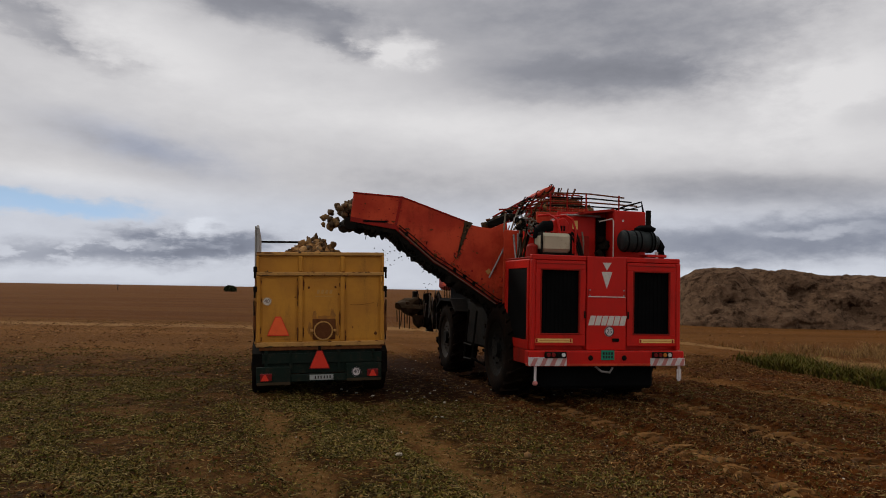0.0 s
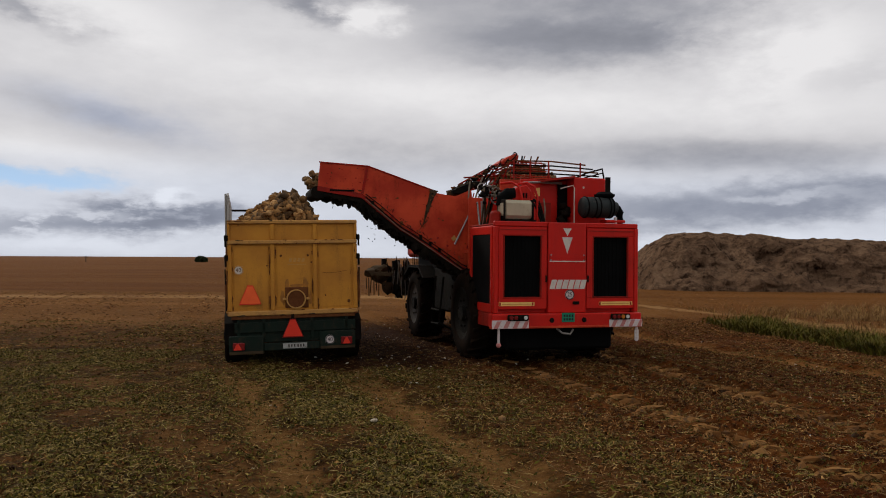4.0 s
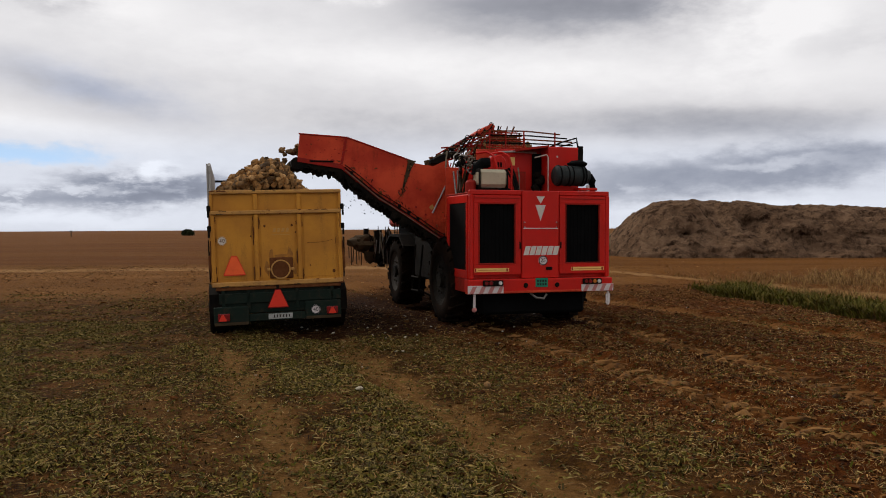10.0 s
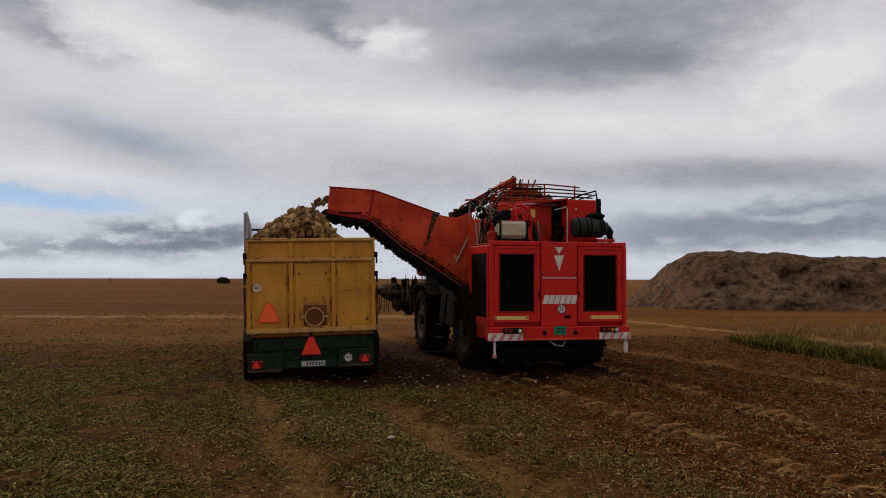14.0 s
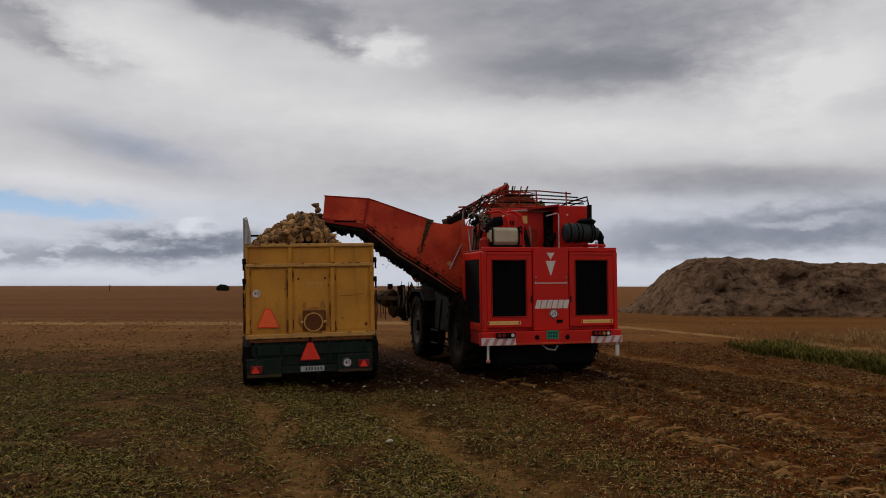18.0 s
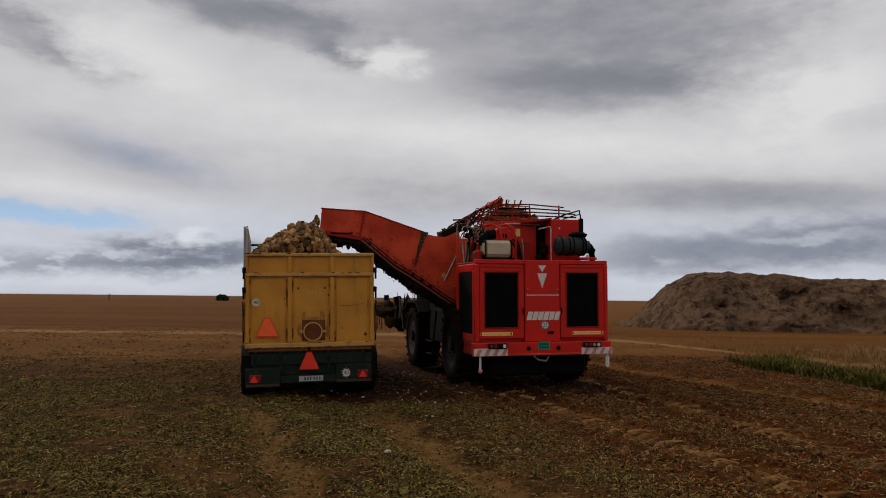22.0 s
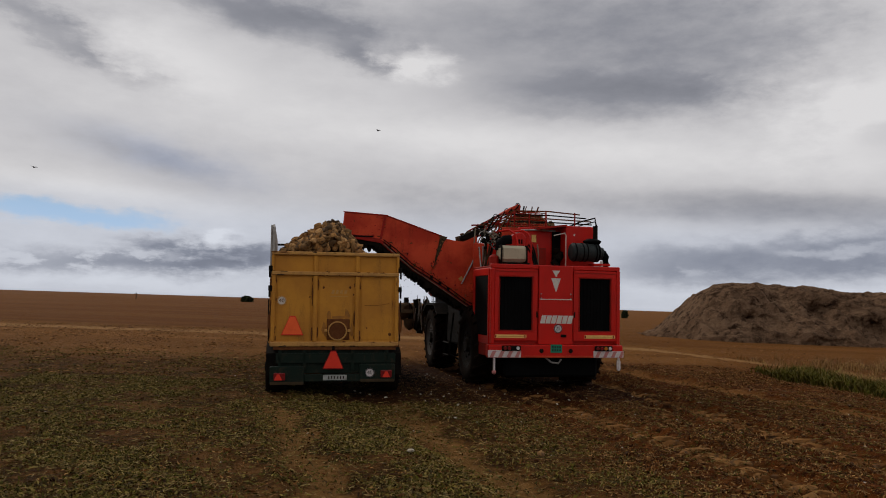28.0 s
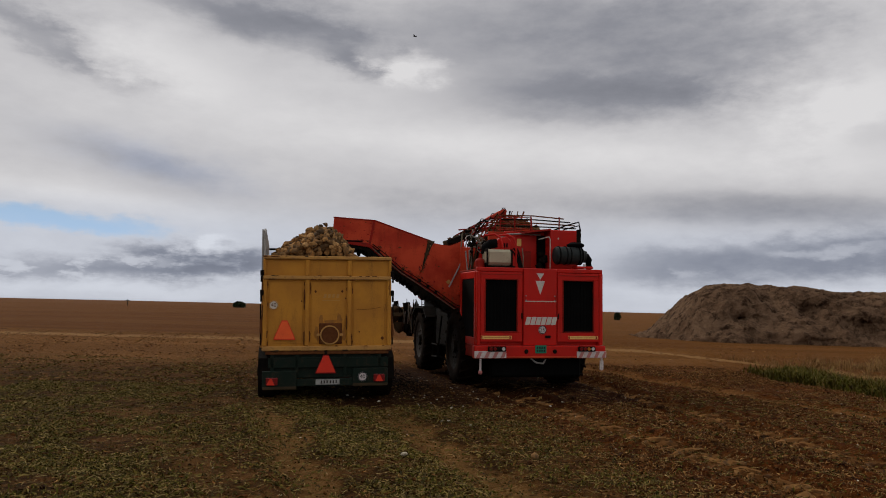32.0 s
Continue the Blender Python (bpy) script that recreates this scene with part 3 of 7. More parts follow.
def prism(bm, poly, y0, y1, bevel=0.0):
    """A plate with the outline poly in x and z, from y0 to y1."""
    f = [bm.verts.new((x, y0, z)) for x, z in poly]
    k = [bm.verts.new((x, y1, z)) for x, z in poly]
    n = len(poly)
    faces = [bm.faces.new(f), bm.faces.new(k[::-1])]
    for i in range(n):
        faces.append(bm.faces.new((f[i], k[i], k[(i + 1) % n], f[(i + 1) % n])))
    bmesh.ops.recalc_face_normals(bm, faces=faces)
    if bevel:
        bmesh.ops.bevel(bm, geom=list({e for q in faces for e in q.edges}), offset=bevel, segments=1, affect="EDGES")
    return bm


def flank(bm, poly, x0, x1, bevel=0.0):
    """A plate with the outline poly in y and z, from x0 to x1."""
    f = [bm.verts.new((x0, y, z)) for y, z in poly]
    k = [bm.verts.new((x1, y, z)) for y, z in poly]
    n = len(poly)
    faces = [bm.faces.new(f), bm.faces.new(k[::-1])]
    for i in range(n):
        faces.append(bm.faces.new((f[i], k[i], k[(i + 1) % n], f[(i + 1) % n])))
    bmesh.ops.recalc_face_normals(bm, faces=faces)
    if bevel:
        bmesh.ops.bevel(bm, geom=list({e for q in faces for e in q.edges}), offset=bevel, segments=1, affect="EDGES")
    return bm


def lump(bm, at, r, rough=0.25, sub=2, squash=(1, 1, 1), seed=0.0):
    """A rough rounded lump (mud, a clod)."""
    vs = bmesh.ops.create_icosphere(bm, subdivisions=sub, radius=1.0)["verts"]
    for v in vs:
        k = 1 + rough * noise.noise(v.co * 1.7 + Vector((seed, seed * 2.1, 3.0))) * 2
        v.co = Vector(at) + Vector((v.co.x * squash[0], v.co.y * squash[1], v.co.z * squash[2])) * (r * k)
    return bm


def ring_plate(bm, c, r0, r1, y0, y1, seg=28):
    """A flat ring round c in the x-z plane, from y0 to y1."""
    loops = []
    for y, r in ((y0, r0), (y0, r1), (y1, r1), (y1, r0)):
        loops.append([bm.verts.new((c[0] + r * math.cos(2 * math.pi * i / seg), y, c[1] + r * math.sin(2 * math.pi * i / seg))) for i in range(seg)])
    for a in range(4):
        p, q = loops[a], loops[(a + 1) % 4]
        for i in range(seg):
            bm.faces.new((p[i], p[(i + 1) % seg], q[(i + 1) % seg], q[i]))
    bmesh.ops.recalc_face_normals(bm, faces=bm.faces[:])
    return bm


def part(name, bm, mat, parent=None, label="", smooth=False):
    me = bpy.data.meshes.new(name)
    bm.to_mesh(me)
    bm.free()
    me.materials.append(mat)
    if smooth:
        me.polygons.foreach_set("use_smooth", [True] * len(me.polygons))
    ob = new(name, me)
    ob.parent = parent
    return tagged(ob, label)


def B():
    return bmesh.new()


def text(name, words, size, at, mat, parent, label=""):
    """Raised letters facing the rear of a vehicle (towards -y)."""
    cu = bpy.data.curves.new(name, "FONT")
    cu.body, cu.size, cu.extrude, cu.align_x, cu.align_y = words, size, 0.0015, "CENTER", "CENTER"
    tmp = new(name, cu)
    me = bpy.data.meshes.new_from_object(tmp.evaluated_get(bpy.context.evaluated_depsgraph_get()))
    bpy.data.objects.remove(tmp)
    me.materials.clear()
    me.materials.append(mat)
    ob = new(name, me)
    ob.parent = parent
    ob.matrix_basis = pose(at[0], at[1], at[2], 90, 0, 0)
    return tagged(ob, label)


def pydata(name, verts, faces, mat, smooth=False):
    me = bpy.data.meshes.new(name)
    me.from_pydata(verts, [], faces)
    me.materials.append(mat)
    if smooth:
        me.polygons.foreach_set("use_smooth", [True] * len(me.polygons))
    return new(name, me)


# ---------------------------------------------------------------- the ground
def fbm(x, y, scale, octaves=4, seed=0):
    """Smooth value noise on arrays, about -1 to 1."""
    out, amp, tot = np.zeros_like(x), 1.0, 0.0
    for o in range(octaves):
        u, v = x * scale + 17.3 * o + seed, y * scale - 9.1 * o + seed * 1.7
        i, j = np.floor(u), np.floor(v)
        fu, fv = u - i, v - j
        fu, fv = fu * fu * (3 - 2 * fu), fv * fv * (3 - 2 * fv)

        def h(a, b):
            s = np.sin(a * 127.1 + b * 311.7 + seed * 7.7) * 43758.5453
            return (s - np.floor(s)) * 2 - 1

        out += amp * ((h(i, j) * (1 - fu) + h(i + 1, j) * fu) * (1 - fv) + (h(i, j + 1) * (1 - fu) + h(i + 1, j + 1) * fu) * fv)
        tot += amp
        amp *= 0.5
        scale *= 2.03
    return out / tot


def smooth(v, a, b):
    k = np.clip((v - a) / (b - a), 0, 1)
    return k * k * (3 - 2 * k)


def far_rise(x, y):
    """The gentle ridge on the horizon, lower towards the right."""
    top = np.interp(x / np.maximum(y, 1) * 250, [-160, -140, -104, -69, -17, 25, 58, 200], [-1.5, -1.25, -0.8, -0.65, -1.1, -1.5, -1.95, -3.0])
    return top * smooth(y, 44, 250) - 9.0 * smooth(y, 262, 1200)


def ground_z(x, y):
    x, y = np.asarray(x, float), np.asarray(y, float)
    close = 1 - smooth(np.hypot(x, y - 12), 22, 40)
    z = far_rise(x, y) + 0.035 * fbm(x, y, 0.5, 3, 3) * close
    right = smooth(x + 0.12 * (y - 10), 0.2, 2.6)
    z += close * (0.018 + 0.034 * right) * fbm(x, y, 3.2, 4, 5) + close * (0.010 + 0.016 * right) * fbm(x, y, 8.5, 2, 15)
    for lx, ly, yaw, half, depth, lug in LANES:
        c, s = math.cos(radians(yaw)), math.sin(radians(yaw))
        u, v = (x - lx) * c + (y - ly) * s, -(x - lx) * s + (y - ly) * c
        d = np.abs(u + 0.06 * fbm(v, v * 0, 0.6, 2, lx)) / half
        z -= close * depth * np.exp(-d ** 6)
        z += close * depth * 0.7 * np.exp(-((d - 1.25) / 0.22) ** 2)
        if lug:
            w = (v + np.abs(u) * 0.9) / lug
            z += close * np.exp(-d ** 6) * 0.03 * np.clip(np.sin(2 * math.pi * w) * 1.6 - 0.2, -0.6, 1) * (0.7 + 0.5 * fbm(x, y, 1.3, 2, 9))
    return z


def spaced(stops):
    """Grid lines: (from, to, step) one after the other."""
    out = []
    for a, b, st in stops:
        out += list(np.arange(a, b, st))
    return np.array(out + [stops[-1][1]])


def build_ground():
    xs = spaced([(-2500, -400, 300), (-400, -100, 25), (-100, -30, 5), (-30, -9, 0.6), (-9, 11, 0.055), (11, 34, 0.5), (34, 110, 5), (110, 400, 25), (400, 2500, 300)])
    ys = spaced([(-2000, -200, 300), (-200, -20, 20), (-20, 4, 1.2), (4, 15, 0.055), (15, 22, 0.09), (22, 60, 0.5), (60, 130, 4), (130, 330, 10), (330, 3000, 200)])
    gx, gy = np.meshgrid(xs, ys)
    co = np.stack([gx, gy, ground_z(gx, gy)], -1).reshape(-1, 3)
    ny, nx = len(ys), len(xs)
    i = np.arange(ny * nx).reshape(ny, nx)
    q = np.stack([i[:-1, :-1], i[:-1, 1:], i[1:, 1:], i[1:, :-1]], -1).reshape(-1, 4)
    me = bpy.data.meshes.new("ground")
    me.vertices.add(len(co))
    me.vertices.foreach_set("co", co.ravel())
    me.loops.add(q.size)
    me.loops.foreach_set("vertex_index", q.ravel())
    me.polygons.add(len(q))
    me.polygons.foreach_set("loop_start", np.arange(0, q.size, 4))
    me.update(calc_edges=True)
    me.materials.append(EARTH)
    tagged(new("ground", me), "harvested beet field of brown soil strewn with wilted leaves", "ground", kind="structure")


build_ground()


def build_mound():
    """The long heap of soil and leaf waste beyond the field."""
    us = np.linspace(0, 1, 420)
    vs = np.linspace(0, 1, 190)
    u, v = np.meshgrid(us, vs)
    # axis from the left toe to far right, crest height and half width along it
    ax, ay = 12.15 + 49 * u, 51.8 - 4.5 * u
    along = 49 * u
    half = 8.3 * np.clip(smooth(along, -3.5, 5), 0.02, 1) + 0.5 * fbm(along, along * 0, 0.3, 2, 2)
    crest = np.interp(along, [0, 0.92, 1.9, 2.8, 3.65, 5.05, 6.0, 8.0, 11.2, 12.8, 16, 19.4, 49], [0.05, 0.30, 1.12, 2.02, 2.88, 3.58, 3.64, 3.55, 3.52, 3.24, 3.22, 2.98, 2.8])
    side = v * 2 - 1
    k = np.clip(1 - np.abs(side) ** 1.9, 0, 1) ** 0.8
    x, y = ax + 0.10 * side * half, ay + side * half
    z = crest * k
    rough = (0.16 + 0.40 * (1 - smooth(k, 0.75, 0.98))) * fbm(x, y, 0.45, 5, 11) * np.clip(k * 2.5, 0, 1) + (0.22 + 0.28 * (1 - smooth(k, 0.7, 0.97))) * fbm(x + z, y + z * 2, 1.6, 5, 4) * np.clip(k * 4, 0, 1)
    rough = rough + (0.06 + 0.12 * (1 - smooth(k, 0.8, 0.98))) * fbm(x * 0.7 + z, y + z * 2, 3.6, 4, 17) * np.clip(k * 4, 0, 1)
    hollow = 0.0
    for hx, hz, r, d in ((21.3, 1.9, 1.1, 1.3), (23.8, 0.75, 0.9, 1.4), (17.2, 1.5, 1.6, 0.9), (19.5, 2.7, 0.9, 0.6), (22.8, 1.3, 0.7, 0.8), (15.2, 2.2, 0.8, 0.5), (31.0, 1.5, 1.3, 0.5)):
        hollow = hollow + d * np.exp(-((x - hx) / r) ** 2 - ((z - hz) / 0.5) ** 2) * (side < 0)
    y = y + hollow + 0.75 * fbm(x, z * 2, 1.0, 5, 8) * (side < 0.2)
    z = np.maximum(z + rough * 0.8, -0.1) - 0.08 + 0.0 * x
    co = np.stack([x, y, z], -1).reshape(-1, 3)
    n, m = u.shape
    i = np.arange(n * m).reshape(n, m)
    q = np.stack([i[:-1, :-1], i[:-1, 1:], i[1:, 1:], i[1:, :-1]], -1).reshape(-1, 4)
    ob = pydata("earth_mound", co.tolist(), q.tolist(), HEAP_SOIL, True)
    tagged(ob, "long brown heap of soil and leaf waste beyond the field", "mound")


build_mound()


# ---------------------------------------------------------------- far trees and a pole
def tree(x, y, height, width, seed):
    rnd = random.Random(seed)
    base = float(ground_z(x, y))
    top = new("tree")
    top.location = (x, y, base)
    b = B()
    cyl(b, (0, 0, -0.3), (0.1, 0, height * 0.5), 0.28, 0.14, 8)
    for k in range(5):
        a = k * 1.3
        cyl(b, (0.05, 0, height * 0.3), (math.cos(a) * width * 0.3, math.sin(a) * width * 0.3, height * (0.55 + 0.08 * k)), 0.12, 0.04, 6)
    part("trunk", b, BARK, top)
    verts, faces = [], []
    for k in range(420):
        a, r, h = rnd.uniform(0, 6.283), rnd.random() ** 0.5, rnd.random()
        lim = width * 0.5 * (0.55 + 0.6 * math.sin(math.pi * min(1, h * 0.9 + 0.12))) * (0.8 + 0.3 * noise.noise(Vector((a, h * 3, seed))))
        c = Vector((math.cos(a) * r * lim, math.sin(a) * r * lim, height * (0.05 + 0.95 * h)))
        for q in range(3):
            d = Vector((rnd.uniform(-1, 1), rnd.uniform(-1, 1), rnd.uniform(-1, 1))) * 0.45
            e = Vector((rnd.uniform(-1, 1), rnd.uniform(-1, 1), rnd.uniform(-1, 1))) * 0.45
            n = len(verts)
            verts += [c + d, c + e, c - d * 0.7, c - e * 0.8]
            faces.append((n, n + 1, n + 2, n + 3))
    crown = pydata("crown", verts, faces, TREE_LEAF)
    crown.parent = top
    return tagged(top, "small dark round tree alone on the far ridge", "tree")


tree(-68.7, 250.4, 1.7, 4.2, 3)
tree(53.8, 250.5, 2.3, 1.9, 5)


def far_pole():
    top = new("signal_pole")
    x, y = -107.0, 255.0
    top.location = (x, y, float(ground_z(x, y)))
    b = B()
    cyl(b, (0, 0, -0.5), (0, 0, 2.0), 0.16, 0.12, 8)
    part("post", b, BARK, top)
    b = B()
    box(b, -0.6, 0.6, -0.08, 0.08, 1.5, 1.7)
    part("crossarm", b, BARK, top)
    tagged(top, "small dark wooden pole on the far ridge", "pole")


far_pole()

# ---------------------------------------------------------------- the trailer
WHEELS = []     # wheels that turn as the harvester creeps forward


def tyre_wheel(name, parent, x, y, r, width, side, lugs, rim_mat=RIM, moving=False):
    """A wheel about the x axis: tyre with lugs, dished rim, hub and nuts. side: -1 when its outer face looks to -x."""
    wheel = new(name)
    wheel.parent = parent
    wheel.location = (x, y, r)
    prof = [(-0.5, 0.62), (-0.5, 0.80), (-0.46, 0.93), (-0.36, 0.985), (0, 1.0), (0.36, 0.985), (0.46, 0.93), (0.5, 0.80), (0.5, 0.62), (0.42, 0.58), (-0.42, 0.58)]
    b = B()
    seg = 40
    loops = [[b.verts.new((p * width, q * r * (0.955 if lugs else 1) * math.cos(2 * math.pi * k / seg), q * r * (0.955 if lugs else 1) * math.sin(2 * math.pi * k / seg))) for k in range(seg)] for p, q in prof]
    for i in range(len(prof)):
        p, q = loops[i], loops[(i + 1) % len(prof)]
        for k in range(seg):
            b.faces.new((p[k], p[(k + 1) % seg], q[(k + 1) % seg], q[k]))
    bmesh.ops.recalc_face_normals(b, faces=b.faces[:])
    tyre = part("tyre", b, RUBBER, wheel, "mud-caked black rubber tyre", True)
    for k in range(lugs):
        for s in (-1, 1):
            a = 2 * math.pi * (k + (0.5 if s > 0 else 0)) / lugs
            c = B()
            pts = [(s * 0.02 * width, a, 0.94), (s * 0.49 * width, a - s * 0.0 + 0.20, 0.88)]
            vs = []
            for xx, aa, rr in pts:
                for da, dr in ((-0.035, 0), (0.035, 0), (0.028, 0.07), (-0.028, 0.07)):
                    vs.append(c.verts.new((xx, (rr + dr) * r * math.cos(aa + da), (rr + dr) * r * math.sin(aa + da))))
            for f in ((0, 1, 2, 3), (7, 6, 5, 4), (0, 4, 5, 1), (1, 5, 6, 2), (2, 6, 7, 3), (3, 7, 4, 0)):
                c.faces.new([vs[j] for j in f])
            bmesh.ops.recalc_face_normals(c, faces=c.faces[:])
            part("lug", c, RUBBER, tyre)
    b = B()
    cyl(b, (-0.40 * width, 0, 0), (0.40 * width, 0, 0), 0.60 * r, None, 32)
    rim = part("rim", b, rim_mat, wheel, "dusty steel rim")
    b = B()
    ox = side * 0.42 * width
    ring = 0.58 * r
    bmesh.ops.create_cone(b, cap_ends=False, segments=32, radius1=ring, radius2=ring * 0.45, depth=0.10, matrix=Matrix.Translation((ox - side * 0.02, 0, 0)) @ Euler((0, radians(-90 * side), 0)).to_matrix().to_4x4())
    part("dish", b, rim_mat, rim)
    b = B()
    cyl(b, (ox - side * 0.06, 0, 0), (ox + side * 0.05, 0, 0), 0.20 * r, 0.16 * r, 18)
    part("hub", b, DARK, wheel)
    for k in range(8):
        a = 2 * math.pi * k / 8
        b = B()
        cyl(b, (ox, 0.30 * r * math.cos(a), 0.30 * r * math.sin(a)), (ox + side * 0.03, 0.30 * r * math.cos(a), 0.30 * r * math.sin(a)), 0.022, None, 6)
        part("wheel_nut", b, rim_mat, rim)
    if moving:
        WHEELS.append((wheel, r))
    return wheel


def speed_sign(parent, x, y, z, r, words, face=None):
    b = B()
    cyl(b, (x, y, z), (x, y - 0.006, z), r, None, 24)
    disc = part("speed_sign", b, face or WHITE, parent, "round white speed sign reading " + words)
    b = B()
    ring_plate(b, (x, z), r * 0.80, r * 0.98, y - 0.0065, y - 0.009)
    part("border", b, INK if not face else OCHRE_EDGE, disc)
    text("digits", words, r * 1.15, (x, y - 0.008, z), INK if not face else RUST, disc)


def safety_triangle(parent, x, y, z, w, h, fill, edge, label):
    """A triangle with cut-off corners, on a backing plate."""
    k = 0.13

    def tri(s):
        return [(x - w / 2 * s, z - h / 2 * s), (x + w / 2 * s, z - h / 2 * s), (x + w / 2 * s * 0.93, z - h / 2 * s + h * k * s), (x + w * k * s, z + h / 2 * s), (x - w * k * s, z + h / 2 * s), (x - w / 2 * s * 0.93, z - h / 2 * s + h * k * s)]

    b = B()
    prism(b, tri(1.0), y, y - 0.006)
    plate = part("warning_triangle", b, edge, parent, label)
    b = B()
    prism(b, tri(0.90), y - 0.0065, y - 0.009)
    part("centre", b, fill, plate)


def build_trailer():
    top = new("tipping_trailer")
    top.matrix_basis = trailer_pose()
    tagged(top, "ochre yellow tipping trailer on a dark green chassis", "trailer")
    W, V, ZB, ZR, L = 1.16, 1.125, 0.93, 2.60, 5.6
    # rear wall: plate, frame members and ribs
    b = B()
    box(b, -W + 0.02, V - 0.02, 0.03, 0.06, ZB + 0.02, ZR - 0.02, 0)
    wall = part("tailgate", b, OCHRE, top, "ochre sheet-steel tailgate with scratches and rust spots")
    for name, x0, x1, z0, z1, d in (
        ("rail", -W, V, ZB - 0.01, ZB + 0.075, 0.055), ("rail", -W, V, 2.185, 2.255, 0.06), ("rail", -W, V, ZR - 0.055, ZR + 0.01, 0.055),
        ("rib", -0.425, -0.345, ZB + 0.075, 2.185, 0.045), ("rib", 0.325, 0.405, ZB + 0.075, 2.185, 0.045), ("rib", -0.425, -0.345, 2.255, ZR - 0.055, 0.045), ("rib", 0.325, 0.405, 2.255, ZR - 0.055, 0.045),
        ("stile", -W, -W + 0.075, ZB + 0.075, 2.185, 0.05), ("stile", V - 0.075, V, ZB + 0.075, 2.185, 0.05), ("stile", -W, -W + 0.05, 2.255, ZR - 0.055, 0.05), ("stile", V - 0.05, V, 2.255, ZR - 0.055, 0.05),
    ):
        b = B()
        box(b, x0, x1, 0.03 - d, 0.03, z0, z1, 0.014)
        part(name, b, OCHRE if name != "rail" else OCHRE_EDGE, wall)
    for x0, x1 in ((-W + 0.075, -0.425), (-0.345, 0.325), (0.405, V - 0.075)):
        b = B()
        box(b, x0 + 0.04, x1 - 0.04, 0.022, 0.03, ZB + 0.12, 2.14, 0.006)
        part("panel", b, OCHRE, wall)
    # emptying port with its clamp ring
    b = B()
    box(b, -0.17, 0.24, -0.005, 0.03, 1.04, 1.41, 0.01)
    port = part("port_plate", b, RUST, wall, "rusty plate round the emptying port")
    b = B()
    ring_plate(b, (0.02, 1.20), 0.150, 0.172, -0.05, 0.0)
    part("clamp_ring", b, OCHRE_EDGE, port, "worn tan clamp ring")
    b = B()
    cyl(b, (0.02, -0.035, 1.20), (0.02, 0.0, 1.20), 0.145, None, 28)
    part("port_cover", b, RUST, port, smooth=False)
    for s in (-1, 1):
        b = B()
        box(b, 0.02 + s * 0.18, 0.02 + s * 0.235, -0.05, -0.01, 1.18, 1.225)
        part("clamp_ear", b, OCHRE_EDGE, port)
    for x, z, r in ((-0.24, 1.97, 0.022), (0.24, 1.98, 0.024), (0.97, 1.14, 0.035), (0.55, 1.25, 0.014), (0.30, 1.85, 0.016), (-0.48, 1.80, 0.014)):
        b = B()
        lump(b, (x, 0.02, z), r, 0.3, 1, (1, 0.25, 1.2), x * 9)
        part("rust_spot", b, RUST, wall)
    for x, z, w, h in ((-0.13, 1.46, 0.05, 0.10), (0.19, 1.47, 0.05, 0.12), (0.03, 1.43, 0.12, 0.04), (-0.21, 1.22, 0.04, 0.14), (0.27, 1.20, 0.04, 0.12)):
        b = B()
        lump(b, (x, 0.024, z), 1.0, 0.35, 2, (w, 0.006, h), x * 7)
        part("grime_patch", b, GRIME, wall)
    # rust bleeding along the ribs, rails and edges
    rr = random.Random(40)
    for k in range(44):
        edge = rr.choice((-1.075, -0.43, -0.34, 0.32, 0.41, 1.075))
        x = edge + rr.uniform(-0.012, 0.012)
        z = rr.choice((rr.uniform(1.02, 2.15), 1.02 + 0.25 * rr.random(), 2.15 - 0.2 * rr.random()))
        b = B()
        lump(b, (x, 0.022, z), rr.uniform(0.008, 0.020), 0.45, 1, (0.8, 0.2, rr.uniform(1.5, 6.0)), k * 1.3)
        part("rust_streak", b, RUST, wall)
    for k in range(34):
        b = B()
        lump(b, (rr.uniform(-1.12, 1.12), -0.026, rr.choice((0.925, 1.0, 2.19, 2.25, 2.595)) + rr.uniform(-0.006, 0.006)), rr.uniform(0.008, 0.018), 0.45, 1, (rr.uniform(1.5, 5.0), 0.3, 0.7), k * 2.7)
        part("rust_streak", b, rr.choice((RUST, RUST, MUD)), wall)
    # long dark rust along the outer edges
    for x, z, h in ((-1.165, 1.22, 0.16), (-1.163, 1.62, 0.13), (-1.166, 2.02, 0.12), (1.085, 2.06, 0.20), (1.128, 1.55, 0.10), (-0.434, 1.16, 0.12), (-0.434, 1.86, 0.14), (0.318, 1.42, 0.13)):
        b = B()
        lump(b, (x, 0.0, z), 1.0, 0.4, 2, (0.014, 0.022, h), z * 5)
        part("rust_streak", b, RUST, wall)
    for x0, z0, x1, z1 in ((0.50, 1.66, 0.95, 1.70), (1.00, 1.62, 1.02, 1.75)):
        b = B()
        tube(b, curve((x0, 0.021, z0), (x1, 0.021, z1), 0.02, 6), 0.003, 4)
        part("scratch", b, RUST, wall)
    for k in range(4):
        b = B()
        x = -0.10 + k * 0.075
        prism(b, [(x, 1.86), (x + 0.05, 1.86), (x + 0.065, 1.93), (x + 0.015, 1.93)], 0.018, 0.022)
        part("faded_mark", b, OCHRE_EDGE, wall, "faded lettering, no longer legible")
    b = B()
    box(b, -0.12, 0.20, 0.018, 0.022, 1.81, 1.82, 0)
    part("faded_mark", b, OCHRE_EDGE, wall)
    safety_triangle(wall, -0.775, -0.016, 1.29, 0.38, 0.34, ORANGE_FILM, TRI_RED, "orange and red slow-vehicle triangle")
    speed_sign(wall, -0.97, -0.004 + 0.02, 1.73, 0.082, "40", PALE_INK)
    # side walls, front wall, floor
    for s in (-1, 1):
        b = B()
        W = 1.135 if s < 0 else 1.10
